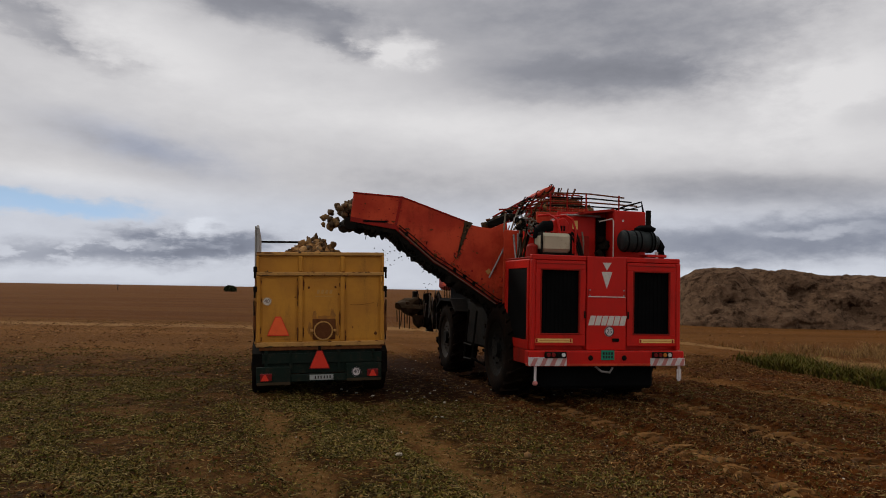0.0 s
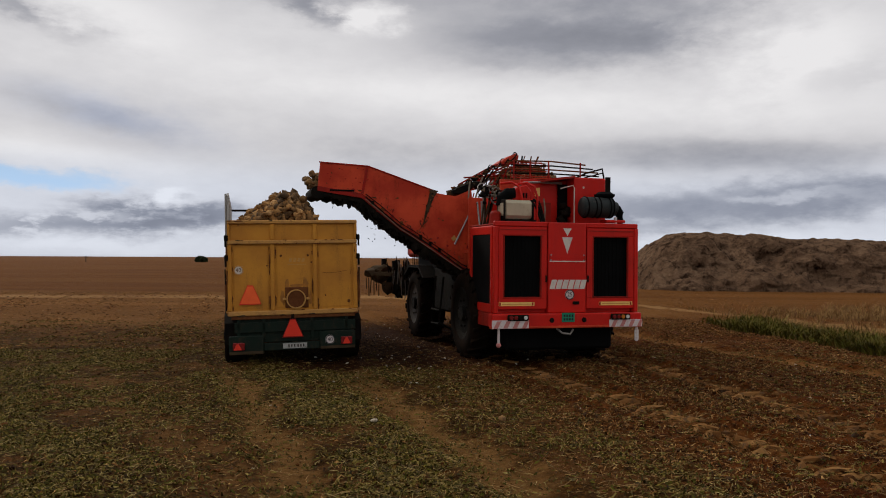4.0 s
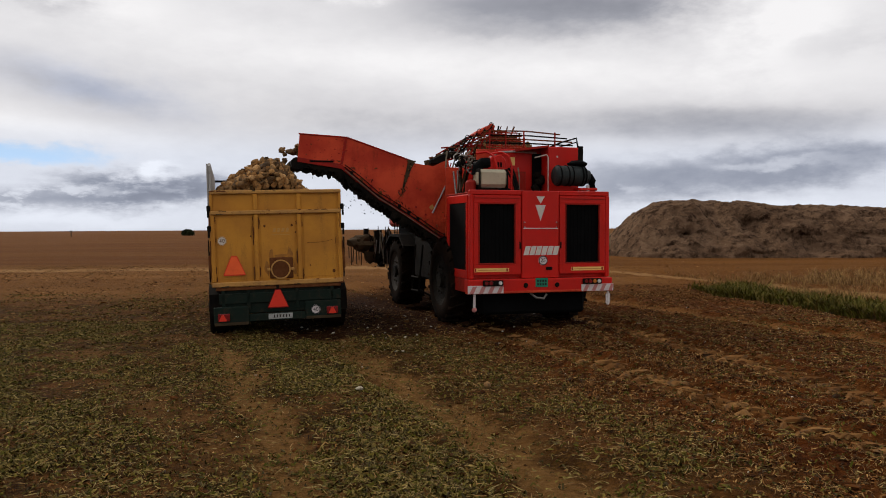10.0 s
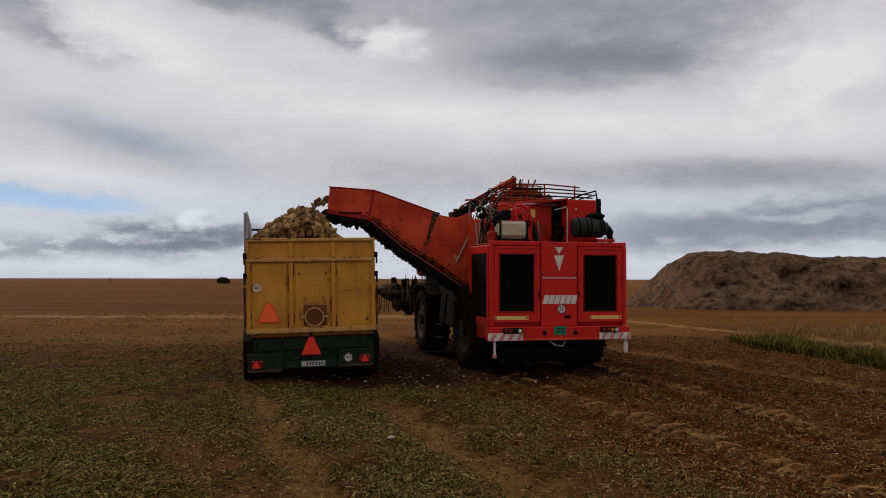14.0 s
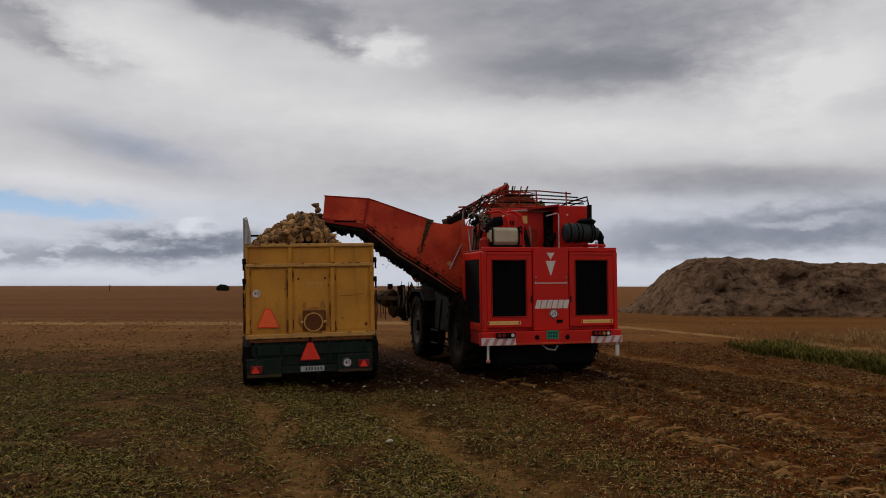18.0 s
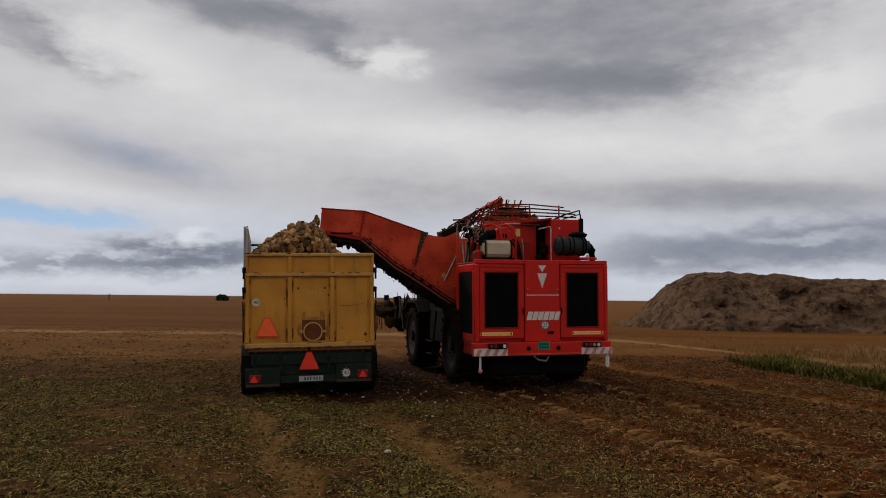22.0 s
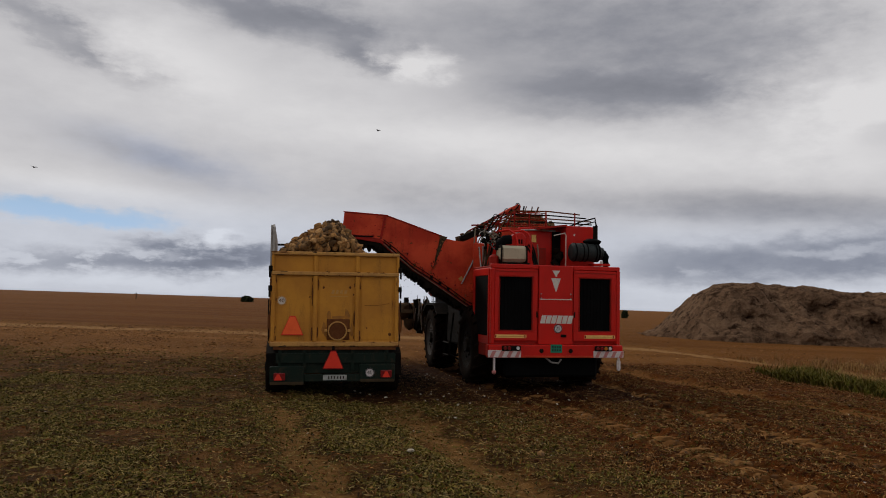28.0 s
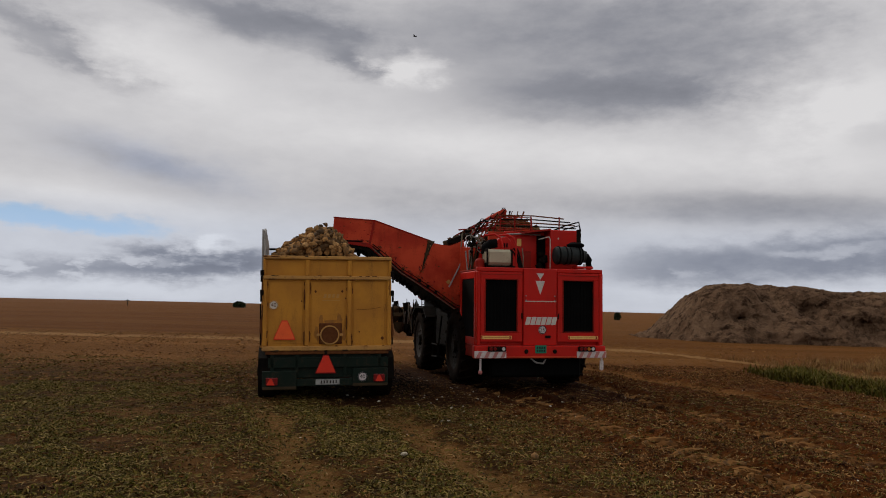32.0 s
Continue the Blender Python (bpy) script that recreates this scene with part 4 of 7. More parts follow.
        box(b, s * W - 0.03, s * W + 0.03, 0.07, L, ZB, ZR - 0.02, 0.01)
        side = part("side_wall", b, OCHRE, top)
        for k in range(7):
            b = B()
            y = 0.25 + k * 0.84
            box(b, s * (W + 0.03), s * (W + 0.055), y, y + 0.09, ZB + 0.03, ZR - 0.04, 0.01)
            part("rib", b, OCHRE_EDGE, side)
        b = B()
        box(b, s * (W + 0.01) - 0.04, s * (W + 0.01) + 0.03, 0.07, L, ZR - 0.06, ZR, 0.012)
        part("rail", b, OCHRE_EDGE, side)
        for z in (2.30, 1.95):
            b = B()
            box(b, s * (W + 0.005), s * (W + 0.075), -0.03, 0.05, z - 0.05, z + 0.05, 0.012)
            cyl(b, (s * (W + 0.05), -0.04, z - 0.16), (s * (W + 0.05), -0.04, z + 0.02), 0.018, None, 8)
            part("latch", b, DARK, side)
        b = B()
        tube(b, curve((s * (W + 0.06), 0.0, 1.75), (s * (W + 0.05), 0.02, 1.02), 0.0) , 0.014, 6)
        part("locking_rod", b, DARK, side)
        b = B()
        lump(b, (s * (W + 0.04), 0.02, 1.35), 0.05, 0.4, 1, (0.8, 1, 5), s)
        part("mud_streak", b, RUST, side)
    W = 1.14
    b = B()
    box(b, -1.10, 1.07, L - 0.06, L, ZB, ZR - 0.02, 0.01)
    part("front_wall", b, OCHRE, top)
    b = B()
    box(b, -1.10, 1.07, 0.07, L, ZB - 0.06, ZB - 0.004, 0)
    part("floor_plate", b, DARK, top)
    # grey extension board along one side, on stakes
    b = B()
    flank(b, [(0.02, ZR - 0.02), (L, ZR - 0.02), (L, 3.16), (0.18, 3.10), (0.05, 3.04)], -W - 0.015, -W + 0.02)
    board = part("extension_board", b, GREY_BOARD, top, "weathered grey extension board standing on the side wall")
    for y in (0.06, 1.9, 3.7, 5.4):
        b = B()
        box(b, -W - 0.05, -W - 0.016, y, y + 0.07, 2.2, 3.08, 0.008)
        part("stake", b, GREY_BOARD, board)
    b = B()
    box(b, -W, 0.1, L - 0.05, L - 0.01, 3.06, 3.11, 0.006)
    part("top_bar", b, DARK, top)
    b = B()
    box(b, -1.10, 1.08, -0.01, 0.06, ZB - 0.072, ZB - 0.016, 0.008)
    part("sill_beam", b, RUST, top, "rusty brown beam under the tailgate")
    # chassis and underrun gear
    b = B()
    for s in (-1, 1):
        box(b, s * 0.42 - 0.06, s * 0.42 + 0.06, 0.05, L, 0.66, ZB - 0.07, 0.01)
    box(b, -1.05, 1.08, 0.0, 0.12, 0.62, 0.80, 0.01)
    box(b, -0.96, 0.96, 0.045, 0.10, 0.44, 0.925, 0.01)
    for y in (1.4, 2.8, 4.2, 5.4):
        box(b, -1.0, 1.0, y, y + 0.1, 0.7, ZB - 0.07, 0)
    frame_part = part("chassis_frame", b, GREEN_DARK, top, "dark green welded chassis")
    for x in (-0.98, -0.55, 0.30, 0.92):
        b = B()
        box(b, x - 0.03, x + 0.03, 0.0, 0.07, 0.5, 0.92, 0.008)
        part("bracket", b, GREEN_DARK, frame_part)
    b = B()
    box(b, -0.55, 0.43, -0.04, 0.05, 0.30, 0.43, 0.012)
    part("crossbar", b, GREEN_DARK, frame_part)
    b = B()
    box(b, -0.22, 0.20, -0.048, -0.041, 0.325, 0.42, 0.002)
    plate = part("number_plate", b, PLATE_GREY, frame_part, "muddy pale number plate, unreadable")
    for k, x in enumerate((-0.13, -0.08, -0.03, 0.03, 0.08, 0.13)):
        b = B()
        box(b, x, x + 0.022, -0.0515, -0.0485, 0.347, 0.40, 0)
        part("bar", b, RIM, plate)
    for s, x0, x1 in ((-1, -1.15, -0.55), (1, 0.43, 1.07)):
        b = B()
        lo = 0.26 if s < 0 else 0.30
        box(b, x0, x1, -0.05, 0.04, lo, lo + 0.31, 0.014)
        bump = part("lamp_board", b, GREEN_DARK, top, "dark green lamp board, mud along its lower edge")
        b = B()
        box(b, x0 + 0.01, x1 - 0.01, -0.054, -0.03, lo - 0.01, lo + 0.045, 0.006)
        part("edge_strip", b, MUD, bump, "mud along the lower edge")
        xl = -0.98 if s < 0 else 0.905
        b = B()
        box(b, xl - 0.10, xl + 0.10, -0.085, -0.05, lo + 0.07, lo + 0.20, 0.014)
        lamp = part("tail_lamp", b, LAMP_RED, bump, "red tail lamp cluster")
        safety_triangle(bump, xl - (0.02 if s < 0 else 0), -0.087, lo + 0.13, 0.15, 0.12, TRI_RED, LAMP_RED, "small triangular red reflector")
        b = B()
        box(b, xl + 0.055, xl + 0.095, -0.09, -0.085, lo + 0.085, lo + 0.185, 0.003)
        part("indicator", b, LAMP_RED, lamp)
    speed_sign(top, 0.61, -0.052, 0.455, 0.085, "40")
    safety_triangle(top, -0.045, -0.03, 0.685, 0.37, 0.33, TRI_RED, LAMP_RED, "red triangle reflector hung below the tailgate")
    b = B()
    box(b, -0.07, -0.02, -0.02, 0.03, 0.80, 0.93, 0)
    part("triangle_hanger", b, DARK, top)
    for y in (0.85, 2.15):
        b = B()
        cyl(b, (-1.1, y, 0.5), (1.1, y, 0.5), 0.06, None, 12)
        part("axle", b, DARK, top)
        for s in (-1, 1):
            tyre_wheel("wheel", top, s * 1.03, y, 0.5, 0.40, s, 0)
            b = B()
            flank(b, [(y - 0.62, 0.40), (y - 0.58, 0.78), (y - 0.3, 1.0 - 0.08), (y + 0.3, 0.92), (y + 0.58, 0.78), (y + 0.55, 0.76), (y + 0.28, 0.88), (y - 0.28, 0.88), (y - 0.55, 0.74), (y - 0.59, 0.40)], s * 0.84, s * 1.22)
            part("mudguard", b, DARK, top)
    b = B()
    cyl(b, (0, 4.9, 0.5), (0, 4.9, 0.9), 0.5, None, 24)
    part("turntable", b, DARK, top)
    for s in (-1, 1):
        tyre_wheel("wheel", top, s * 1.03, 4.9, 0.5, 0.40, s, 0)
    b = B()
    flank(b, [(5.4, 0.48), (7.6, 0.52), (7.6, 0.60), (5.4, 0.60)], -0.06, 0.06)
    part("drawbar", b, GREEN_DARK, top)
    return top


build_trailer()


# ---------------------------------------------------------------- the beet harvester
def frame_of(parent, x0, x1, z0, z1, w, y0, y1, mat, name="frame_bar"):
    """Four bars round an opening."""
    for a0, a1, c0, c1 in ((x0, x1, z1 - w, z1), (x0, x1, z0, z0 + w), (x0, x0 + w, z0 + w, z1 - w), (x1 - w, x1, z0 + w, z1 - w)):
        b = B()
        box(b, a0, a1, y0, y1, c0, c1, 0.008)
        part(name, b, mat, parent)


def build_engine_house(top):
    b = B()
    box(b, -1.33, 1.37, 0.12, 1.38, 0.95, 2.48, 0.02)
    house = part("engine_house", b, RED, top, "bright red sheet-metal engine house")
    # rear skin: centre panel and two door frames round the black grilles
    b = B()
    box(b, -0.36, 0.36, 0.0, 0.12, 0.97, 2.54, 0.012)
    centre = part("centre_panel", b, RED, house, "smooth red centre panel")
    for x0, x1 in ((-1.345, -0.365), (0.365, 1.385)):
        s = -1 if x0 < 0 else 1
        b = B()
        box(b, x0, x1, 0.02, 0.12, 2.46, 2.545, 0.012)
        part("top_rail", b, RED, house)
        d0, d1 = (x0 + 0.075, x1 - 0.015) if s < 0 else (x0 + 0.015, x1 - 0.085)
        b = B()
        box(b, x0 if s < 0 else x1 - 0.08, x0 + 0.07 if s < 0 else x1, 0.0, 0.12, 0.97, 2.46, 0.014)
        part("corner_post", b, RED, house)
        b = B()
        g0, g1 = (-1.185, -0.478) if s < 0 else (0.49, 1.195)
        for a0, a1, c0, c1 in ((d0, d1, 2.315, 2.45), (d0, d1, 1.04, 1.225), (d0, g0, 1.225, 2.315), (g1, d1, 1.225, 2.315)):
            box(b, a0, a1, 0.012, 0.10, c0, c1, 0.006)
        door = part("grille_door", b, RED, house, "red door framing a black radiator grille")
        b = B()
        box(b, g0 - 0.01, g1 + 0.01, 0.075, 0.095, 1.21, 2.33, 0)
        part("grille_mesh", b, BLACK, door, "black radiator mesh")
        frame_of(door, g0, g1, 1.225, 2.315, 0.022, 0.004, 0.05, RED_DULL, "grille_edge")
        for k in range(9):
            x = g0 + 0.06 + (g1 - g0 - 0.12) * k / 8
            b = B()
            cyl(b, (x, 0.064, 1.24), (x, 0.064, 2.30), 0.007, None, 6)
            part("grille_bar", b, BLACK, door)
        b = B()
        box(b, d0 + 0.01, d1 - 0.01, 0.004, 0.012, 2.395, 2.41, 0)
        part("crease", b, RED_DULL, door)
        y0, y1 = (-1.262, -0.61) if s < 0 else (0.615, 1.275)
        b = B()
        box(b, y0, y1, 0.006, 0.0125, 1.093, 1.158, 0.002)
        film = part("reflector_strip", b, YELLOW_FILM, door, "yellow reflective strip with red ends")
        for xx in (y0 + 0.004, y1 - 0.05):
            b = B()
            box(b, xx, xx + 0.03, 0.002, 0.0055, 1.10, 1.152, 0)
            part("strip_end", b, RED_DULL, film)
        b = B()
        box(b, y0 + 0.06, y1 - 0.06, 0.003, 0.0055, 1.121, 1.129, 0)
        part("strip_line", b, AMBER, film)
        b = B()
        box(b, (d1 - 0.03) if s < 0 else d0 + 0.005, (d1 - 0.005) if s < 0 else d0 + 0.03, -0.012, 0.012, 1.5, 1.62, 0.004)
        part("door_handle", b, DARK, door)
    # badge: two pale arrows, a pressed frame, slanted lettering bars, and the speed sign
    b = B()
    prism(b, [(-0.085, 2.44), (0.075, 2.44), (-0.005, 2.31)], 0.0, -0.004)
    part("arrow", b, PALE_INK, centre, "cream arrow badge")
    b = B()
    prism(b, [(-0.105, 2.285), (0.095, 2.285), (-0.005, 2.0)], 0.0, -0.004)
    part("arrow", b, PALE_INK, centre)
    b = B()
    box(b, -0.34, 0.34, -0.012, 0.0, 1.855, 1.872, 0.003)
    part("pressed_ledge", b, PALE_INK, centre)
    for pts in ([(-0.34, 1.875), (-0.325, 1.875), (-0.325, 1.99), (-0.34, 1.99)], [(0.325, 1.875), (0.34, 1.875), (0.34, 1.99), (0.325, 1.99)]):
        b = B()
        prism(b, pts, 0.0, -0.008)
        part("pressed_edge", b, RED_DULL, centre)
    for sx in (-0.31, 0.31):
        for sz in (1.885, 1.975):
            b = B()
            cyl(b, (sx, 0.0, sz), (sx, -0.012, sz), 0.014, None, 6)
            part("bolt", b, STEEL, centre)
    # six slanted blocks in place of the maker's mark
    for k in range(6):
        x, w = -0.335 + k * 0.113, 0.096
        lean = 0.045
        b = B()
        prism(b, [(x, 1.385), (x + w, 1.385), (x + w + lean, 1.545), (x + lean, 1.545)], 0.0, -0.005)
        part("badge_block", b, PALE_INK, centre, "pale slanted block of the maker's mark")
    speed_sign(centre, 0.045, -0.004, 1.285, 0.088, "25")
    b = B()
    box(b, 0.10, 0.22, -0.03, 0.0, 1.115, 1.17, 0.008)
    part("latch", b, DARK, centre)
    # sides: recessed dark screens
    for s in (-1, 1):
        x = -1.335 if s < 0 else 1.372
        b = B()
        box(b, x - 0.012, x + 0.012, 0.22, 1.20, 1.12, 2.32, 0.004)
        scr = part("side_screen", b, BLACK, house, "black side screen")
        frame_of_side = ((0.14, 1.36, 2.32, 2.46), (0.14, 1.36, 0.97, 1.12), (0.14, 0.22, 1.12, 2.32), (1.20, 1.36, 1.12, 2.32))
        for y0, y1, z0, z1 in frame_of_side:
            b = B()
            box(b, x - 0.02, x + 0.02, y0, y1, z0, z1, 0.006)
            part("screen_frame", b, RED, house)
        b = B()
        box(b, x - 0.015, x + 0.015, 0.16, 1.3, 0.72, 0.96, 0.01)
        part("skirt", b, RED_DULL, house)
    # deck on top
    b = B()
    box(b, -1.325, 1.365, 0.125, 1.5, 2.485, 2.51, 0.006)
    part("deck", b, RED_DULL, house)
    return house


def build_bumper(top):
    b = B()
    box(b, -1.42, 1.40, -0.10, 0.10, 0.735, 0.965, 0.016)
    bump = part("bumper", b, RED, top, "red rear bumper beam")
    b = B()
    box(b, -1.43, 1.41, -0.115, 0.02, 0.715, 0.755, 0.008)
    part("bumper_lip", b, RED_FADED, bump)
    for s in (-1, 1):
        x0, x1 = (-1.425, -0.76) if s < 0 else (0.76, 1.405)
        b = B()
        box(b, x0, x1, -0.118, -0.101, 0.722, 0.86 if s < 0 else 0.85, 0.002)
        board = part("warning_board", b, WHITE, bump, "white board with worn red diagonal stripes")
        for k in range(4):
            x = x0 + 0.03 + k * 0.17
            b = B()
            prism(b, [(x, 0.726), (x + 0.075, 0.726), (min(x1, x + 0.135), 0.846), (x + 0.06, 0.846)], -0.1185, -0.1205)
            part("stripe", b, STRIPE, board)
        xc = -0.96 if s < 0 else 0.97
        b = B()
        box(b, xc - 0.19, xc + 0.19, -0.15, -0.10, 0.85, 0.955, 0.016)
        lamp = part("tail_lamp", b, DARK, bump, "muddy rear lamp cluster")
        for dx, mat in ((-0.13, LAMP_RED), (-0.045, LAMP_RED), (0.04, AMBER if s > 0 else DARK), (0.13, LAMP_CLEAR)):
            b = B()
            cyl(b, (xc + dx, -0.15, 0.902), (xc + dx, -0.165, 0.902), 0.036, 0.03, 14)
            part("lens", b, mat, lamp)
        xp = -1.285 if s < 0 else 1.325
        b = B()
        cyl(b, (xp, -0.06, 0.735), (xp, -0.06, 0.46), 0.022, None, 10)
        post = part("marker_post", b, WHITE, bump, "white hanging marker rod")
        b = B()
        if s < 0:
            lump(b, (xp, -0.06, 0.435), 0.045, 0.05, 2)
        else:
            box(b, xp - 0.04, xp + 0.04, -0.07, -0.05, 0.48, 0.66, 0.004)
        part("marker_tip", b, STRIPE if s < 0 else WHITE, post)
    b = B()
    box(b, -0.145, 0.095, -0.112, -0.102, 0.815, 0.975, 0.003)
    plate = part("number_plate", b, GREEN_PLATE, bump, "small green number plate")
    for k in range(4):
        for z in (0.845, 0.905):
            b = B()
            box(b, -0.115 + k * 0.05, -0.085 + k * 0.05, -0.1145, -0.1125, z, z + 0.04, 0)
            part("bar", b, INK, plate)
    for x in (-0.33, 0.28):
        b = B()
        cyl(b, (x, -0.10, 0.85), (x, -0.125, 0.85), 0.045, 0.035, 14)
        part("rubber_stop", b, DARK, bump)
    b = B()
    tube(b, [(-0.2, 0.0, 0.70), (-0.1, -0.03, 0.62), (0.05, -0.03, 0.60), (0.12, 0.0, 0.68)], 0.018)
    part("tow_shackle", b, STEEL, bump)


def build_engine_top(top):
    """Tanks, filters, pipes and sheets on the deck behind the hopper."""
    b = B()
    box(b, -1.03, -0.455, 0.42, 0.80, 2.61, 2.945, 0.06)
    tank = part("header_tank", b, CREAM, top, "cream plastic tank with rounded edges")
    for x in (-1.012, -0.472):
        b = B()
        box(b, x - 0.01, x + 0.01, 0.41, 0.81, 2.595, 2.955, 0.01)
        part("strap", b, DARK, tank)
    b = B()
    box(b, -1.0, -0.40, 0.45, 0.78, 2.50, 2.60, 0.01)
    part("tank_bracket", b, DARK, top)
    b = B()
    cyl(b, (-1.13, 0.6, 2.50), (-1.13, 0.6, 2.70), 0.10, None, 18)
    lump(b, (-1.13, 0.6, 2.70), 0.10, 0.10, 2, (1, 1, 0.6))
    red = part("red_canister", b, RED_DULL, top, "dull red steel canister")
    # black elbow and red cowl of the fan
    b = B()
    tube(b, [(-0.98, 0.7, 2.85), (-0.96, 0.7, 3.0), (-0.88, 0.68, 3.07), (-0.74, 0.66, 3.08)], 0.10, 14)
    part("intake_elbow", b, BLACK, top)
    b = B()
    prism(b, [(-0.78, 2.95), (-0.46, 2.95), (-0.42, 3.13), (-0.52, 3.24), (-0.68, 3.20), (-0.80, 3.10)], 0.62, 0.95, 0.02)
    cowl = part("cowl", b, RED, top, "red pressed-steel cowl")
    for x in (-0.60, -0.545):
        b = B()
        box(b, x, x + 0.032, 0.606, 0.62, 3.00, 3.09, 0.003)
        part("vent_slot", b, BLACK, cowl)
    for x0 in (-0.66, -0.36):
        b = B()
        tube(b, [(x0, 0.55, 2.50), (x0 + 0.02, 0.55, 3.0), (x0 - 0.02, 0.6, 3.2), (x0 - 0.12, 0.7, 3.28), (x0 - 0.3, 0.8, 3.26)], 0.022)
        part("red_pipe", b, RED, top)
    # hoses
    rnd = random.Random(4)
    for k in range(12):
        x = -1.30 + k * 0.024
        b = B()
        tube(b, curve((x, 0.95 + 0.03 * k, 2.5), (x + rnd.uniform(-0.08, 0.12), 1.0, 3.0 + rnd.uniform(-0.1, 0.2)), rnd.uniform(-0.05, 0.08), 7), 0.016, 6)
        part("hydraulic_hose", b, rnd.choice([DARK, STEEL, MUD, RUST]), top)
    for k in range(3):
        b = B()
        x = -0.28 + 0.03 * k
        tube(b, curve((x, 0.5, 2.55), (x - 0.1 + 0.02 * k, 0.75, 2.95 + 0.04 * k), -0.07, 7), 0.02, 6)
        part("hydraulic_hose", b, rnd.choice([DARK, BLACK, DARK]), top)
    # a tangle of pale hoses coiled over the valve block
    for k in range(16):
        b = B()
        cx, cz, r0 = -1.13 + rnd.uniform(-0.15, 0.22), 3.08 + rnd.uniform(-0.10, 0.12), rnd.uniform(0.06, 0.14)
        a0, a1 = rnd.uniform(0, 6.28), rnd.uniform(2.5, 5.0)
        tube(b, [(cx + r0 * math.cos(a0 + a1 * q / 8), 0.95 + rnd.uniform(-0.05, 0.05), cz + r0 * 0.9 * math.sin(a0 + a1 * q / 8)) for q in range(9)], rnd.uniform(0.010, 0.016), 6)
        part("coiled_hose", b, rnd.choice([HOSE, HOSE, HOSE, DARK, STEEL]), top, "dusty pale hydraulic hose")
    for k in range(9):
        b = B()
        at = (-1.25 + rnd.uniform(0, 0.42), 1.0 + rnd.uniform(-0.1, 0.15), 2.9 + rnd.uniform(0, 0.32))
        lump(b, at, rnd.uniform(0.03, 0.06), 0.35, 1, (1, 1, 1), k * 3.1)
        part("valve_lump", b, rnd.choice([MUD, DARK, DARK]), top)
    # back wall under the hopper, black plate as recess shade, door frame, red cupboard
    b = B()
    box(b, -1.0, -0.35, 1.35, 1.42, 2.50, 3.16, 0.01)
    box(b, -0.349, 0.62, 1.35, 1.42, 2.50, 3.42, 0.01)
    back = part("bulkhead", b, RED, top, "red bulkhead below the hopper")
    # flat black plate paints the shade inside an open recess
    b = B()
    box(b, 0.40, 0.595, 1.30, 1.345, 2.52, 3.34, 0.004)
    part("dark_recess", b, BLACK, back)
    b = B()
    box(b, -0.02, 0.26, 1.31, 1.348, 2.56, 2.98, 0.006)
    part("service_plate", b, RED_DULL, back)
    b = B()
    tube(b, [(0.58, 0.96, 2.50), (0.58, 0.96, 3.24), (0.56, 0.97, 3.29), (0.36, 1.1, 3.24)], 0.012)
    part("door_stay", b, PALE_INK, back)
    for k in range(7):
        b = B()
        lump(b, (0.48 + rnd.uniform(-0.08, 0.1), 1.2, 2.6 + rnd.uniform(0, 0.35)), rnd.uniform(0.05, 0.1), 0.3, 1, seed=k)
        part("pump", b, DARK, back)
    b = B()
    tube(b, [(-0.55, 1.2, 3.22), (-0.32, 1.25, 3.34), (0.0, 1.26, 3.36), (0.46, 1.26, 3.35)], 0.022, 8)
    part("air_pipe", b, STEEL, back, "dull steel air pipe")
    b = B()
    box(b, -0.06, 0.04, 1.335, 1.349, 3.10, 3.26, 0)
    part("label", b, YELLOW_FILM, back)
    b = B()
    tube(b, [(-0.17, 0.62, 2.5), (-0.16, 0.62, 2.8), (-0.18, 0.64, 3.0)], 0.014, 6)
    part("stick", b, HOSE, back)
    b = B()
    box(b, 0.595, 1.245, 0.98, 1.9, 2.51, 3.45, 0.02)
    cup = part("red_cupboard", b, RED, top, "plain red sheet-metal cupboard")
    b = B()
    cyl(b, (0.78, 0.975, 3.26), (0.78, 0.985, 3.26), 0.02, None, 10)
    part("bolt", b, PALE_INK, cup)
    b = B()
    prism(b, [(0.02, 3.36), (0.62, 3.44), (0.62, 3.48), (0.0, 3.40)], 1.0, 1.9)
    part("lid_sheet", b, RED_DULL, top)
    # black air cleaner lying across, with its cap, pipe and bracket
    b = B()
    cyl(b, (0.53, 0.55, 2.86), (0.56, 0.55, 2.86), 0.165, 0.190, 28)
    cyl(b, (0.56, 0.55, 2.86), (1.12, 0.55, 2.86), 0.190, None, 28)
    cyl(b, (1.12, 0.55, 2.86), (1.15, 0.55, 2.86), 0.190, 0.16, 28)
    air = part("air_cleaner", b, AIR_BLACK, top, "dark grey plastic air-cleaner canister lying across", True)
    for x in (0.58, 0.74, 0.83, 1.03, 1.09):
        b = B()
        cyl(b, (x, 0.55, 2.86), (x + 0.022, 0.55, 2.86), 0.200, None, 28)
        part("band", b, BLACK, air)
    b = B()
    cyl(b, (1.15, 0.55, 2.85), (1.22, 0.55, 2.84), 0.14, 0.13, 24)
    part("end_cap", b, AIR_BLACK, air)
    b = B()
    tube(b, [(1.16, 0.55, 2.86), (1.25, 0.55, 2.84), (1.30, 0.55, 2.76), (1.31, 0.55, 2.62), (1.30, 0.55, 2.50)], 0.085, 12)
    part("elbow_hose", b, BLACK, air)
    b = B()
    cyl(b, (1.03, 0.62, 3.03), (1.03, 0.62, 3.08), 0.14, 0.19, 26)
    cyl(b, (1.03, 0.62, 3.08), (1.03, 0.62, 3.11), 0.19, None, 26)
    cyl(b, (1.03, 0.62, 3.11), (1.03, 0.62, 3.155), 0.18, 0.11, 26)
    part("dust_cap", b, BLACK, air)
    b = B()
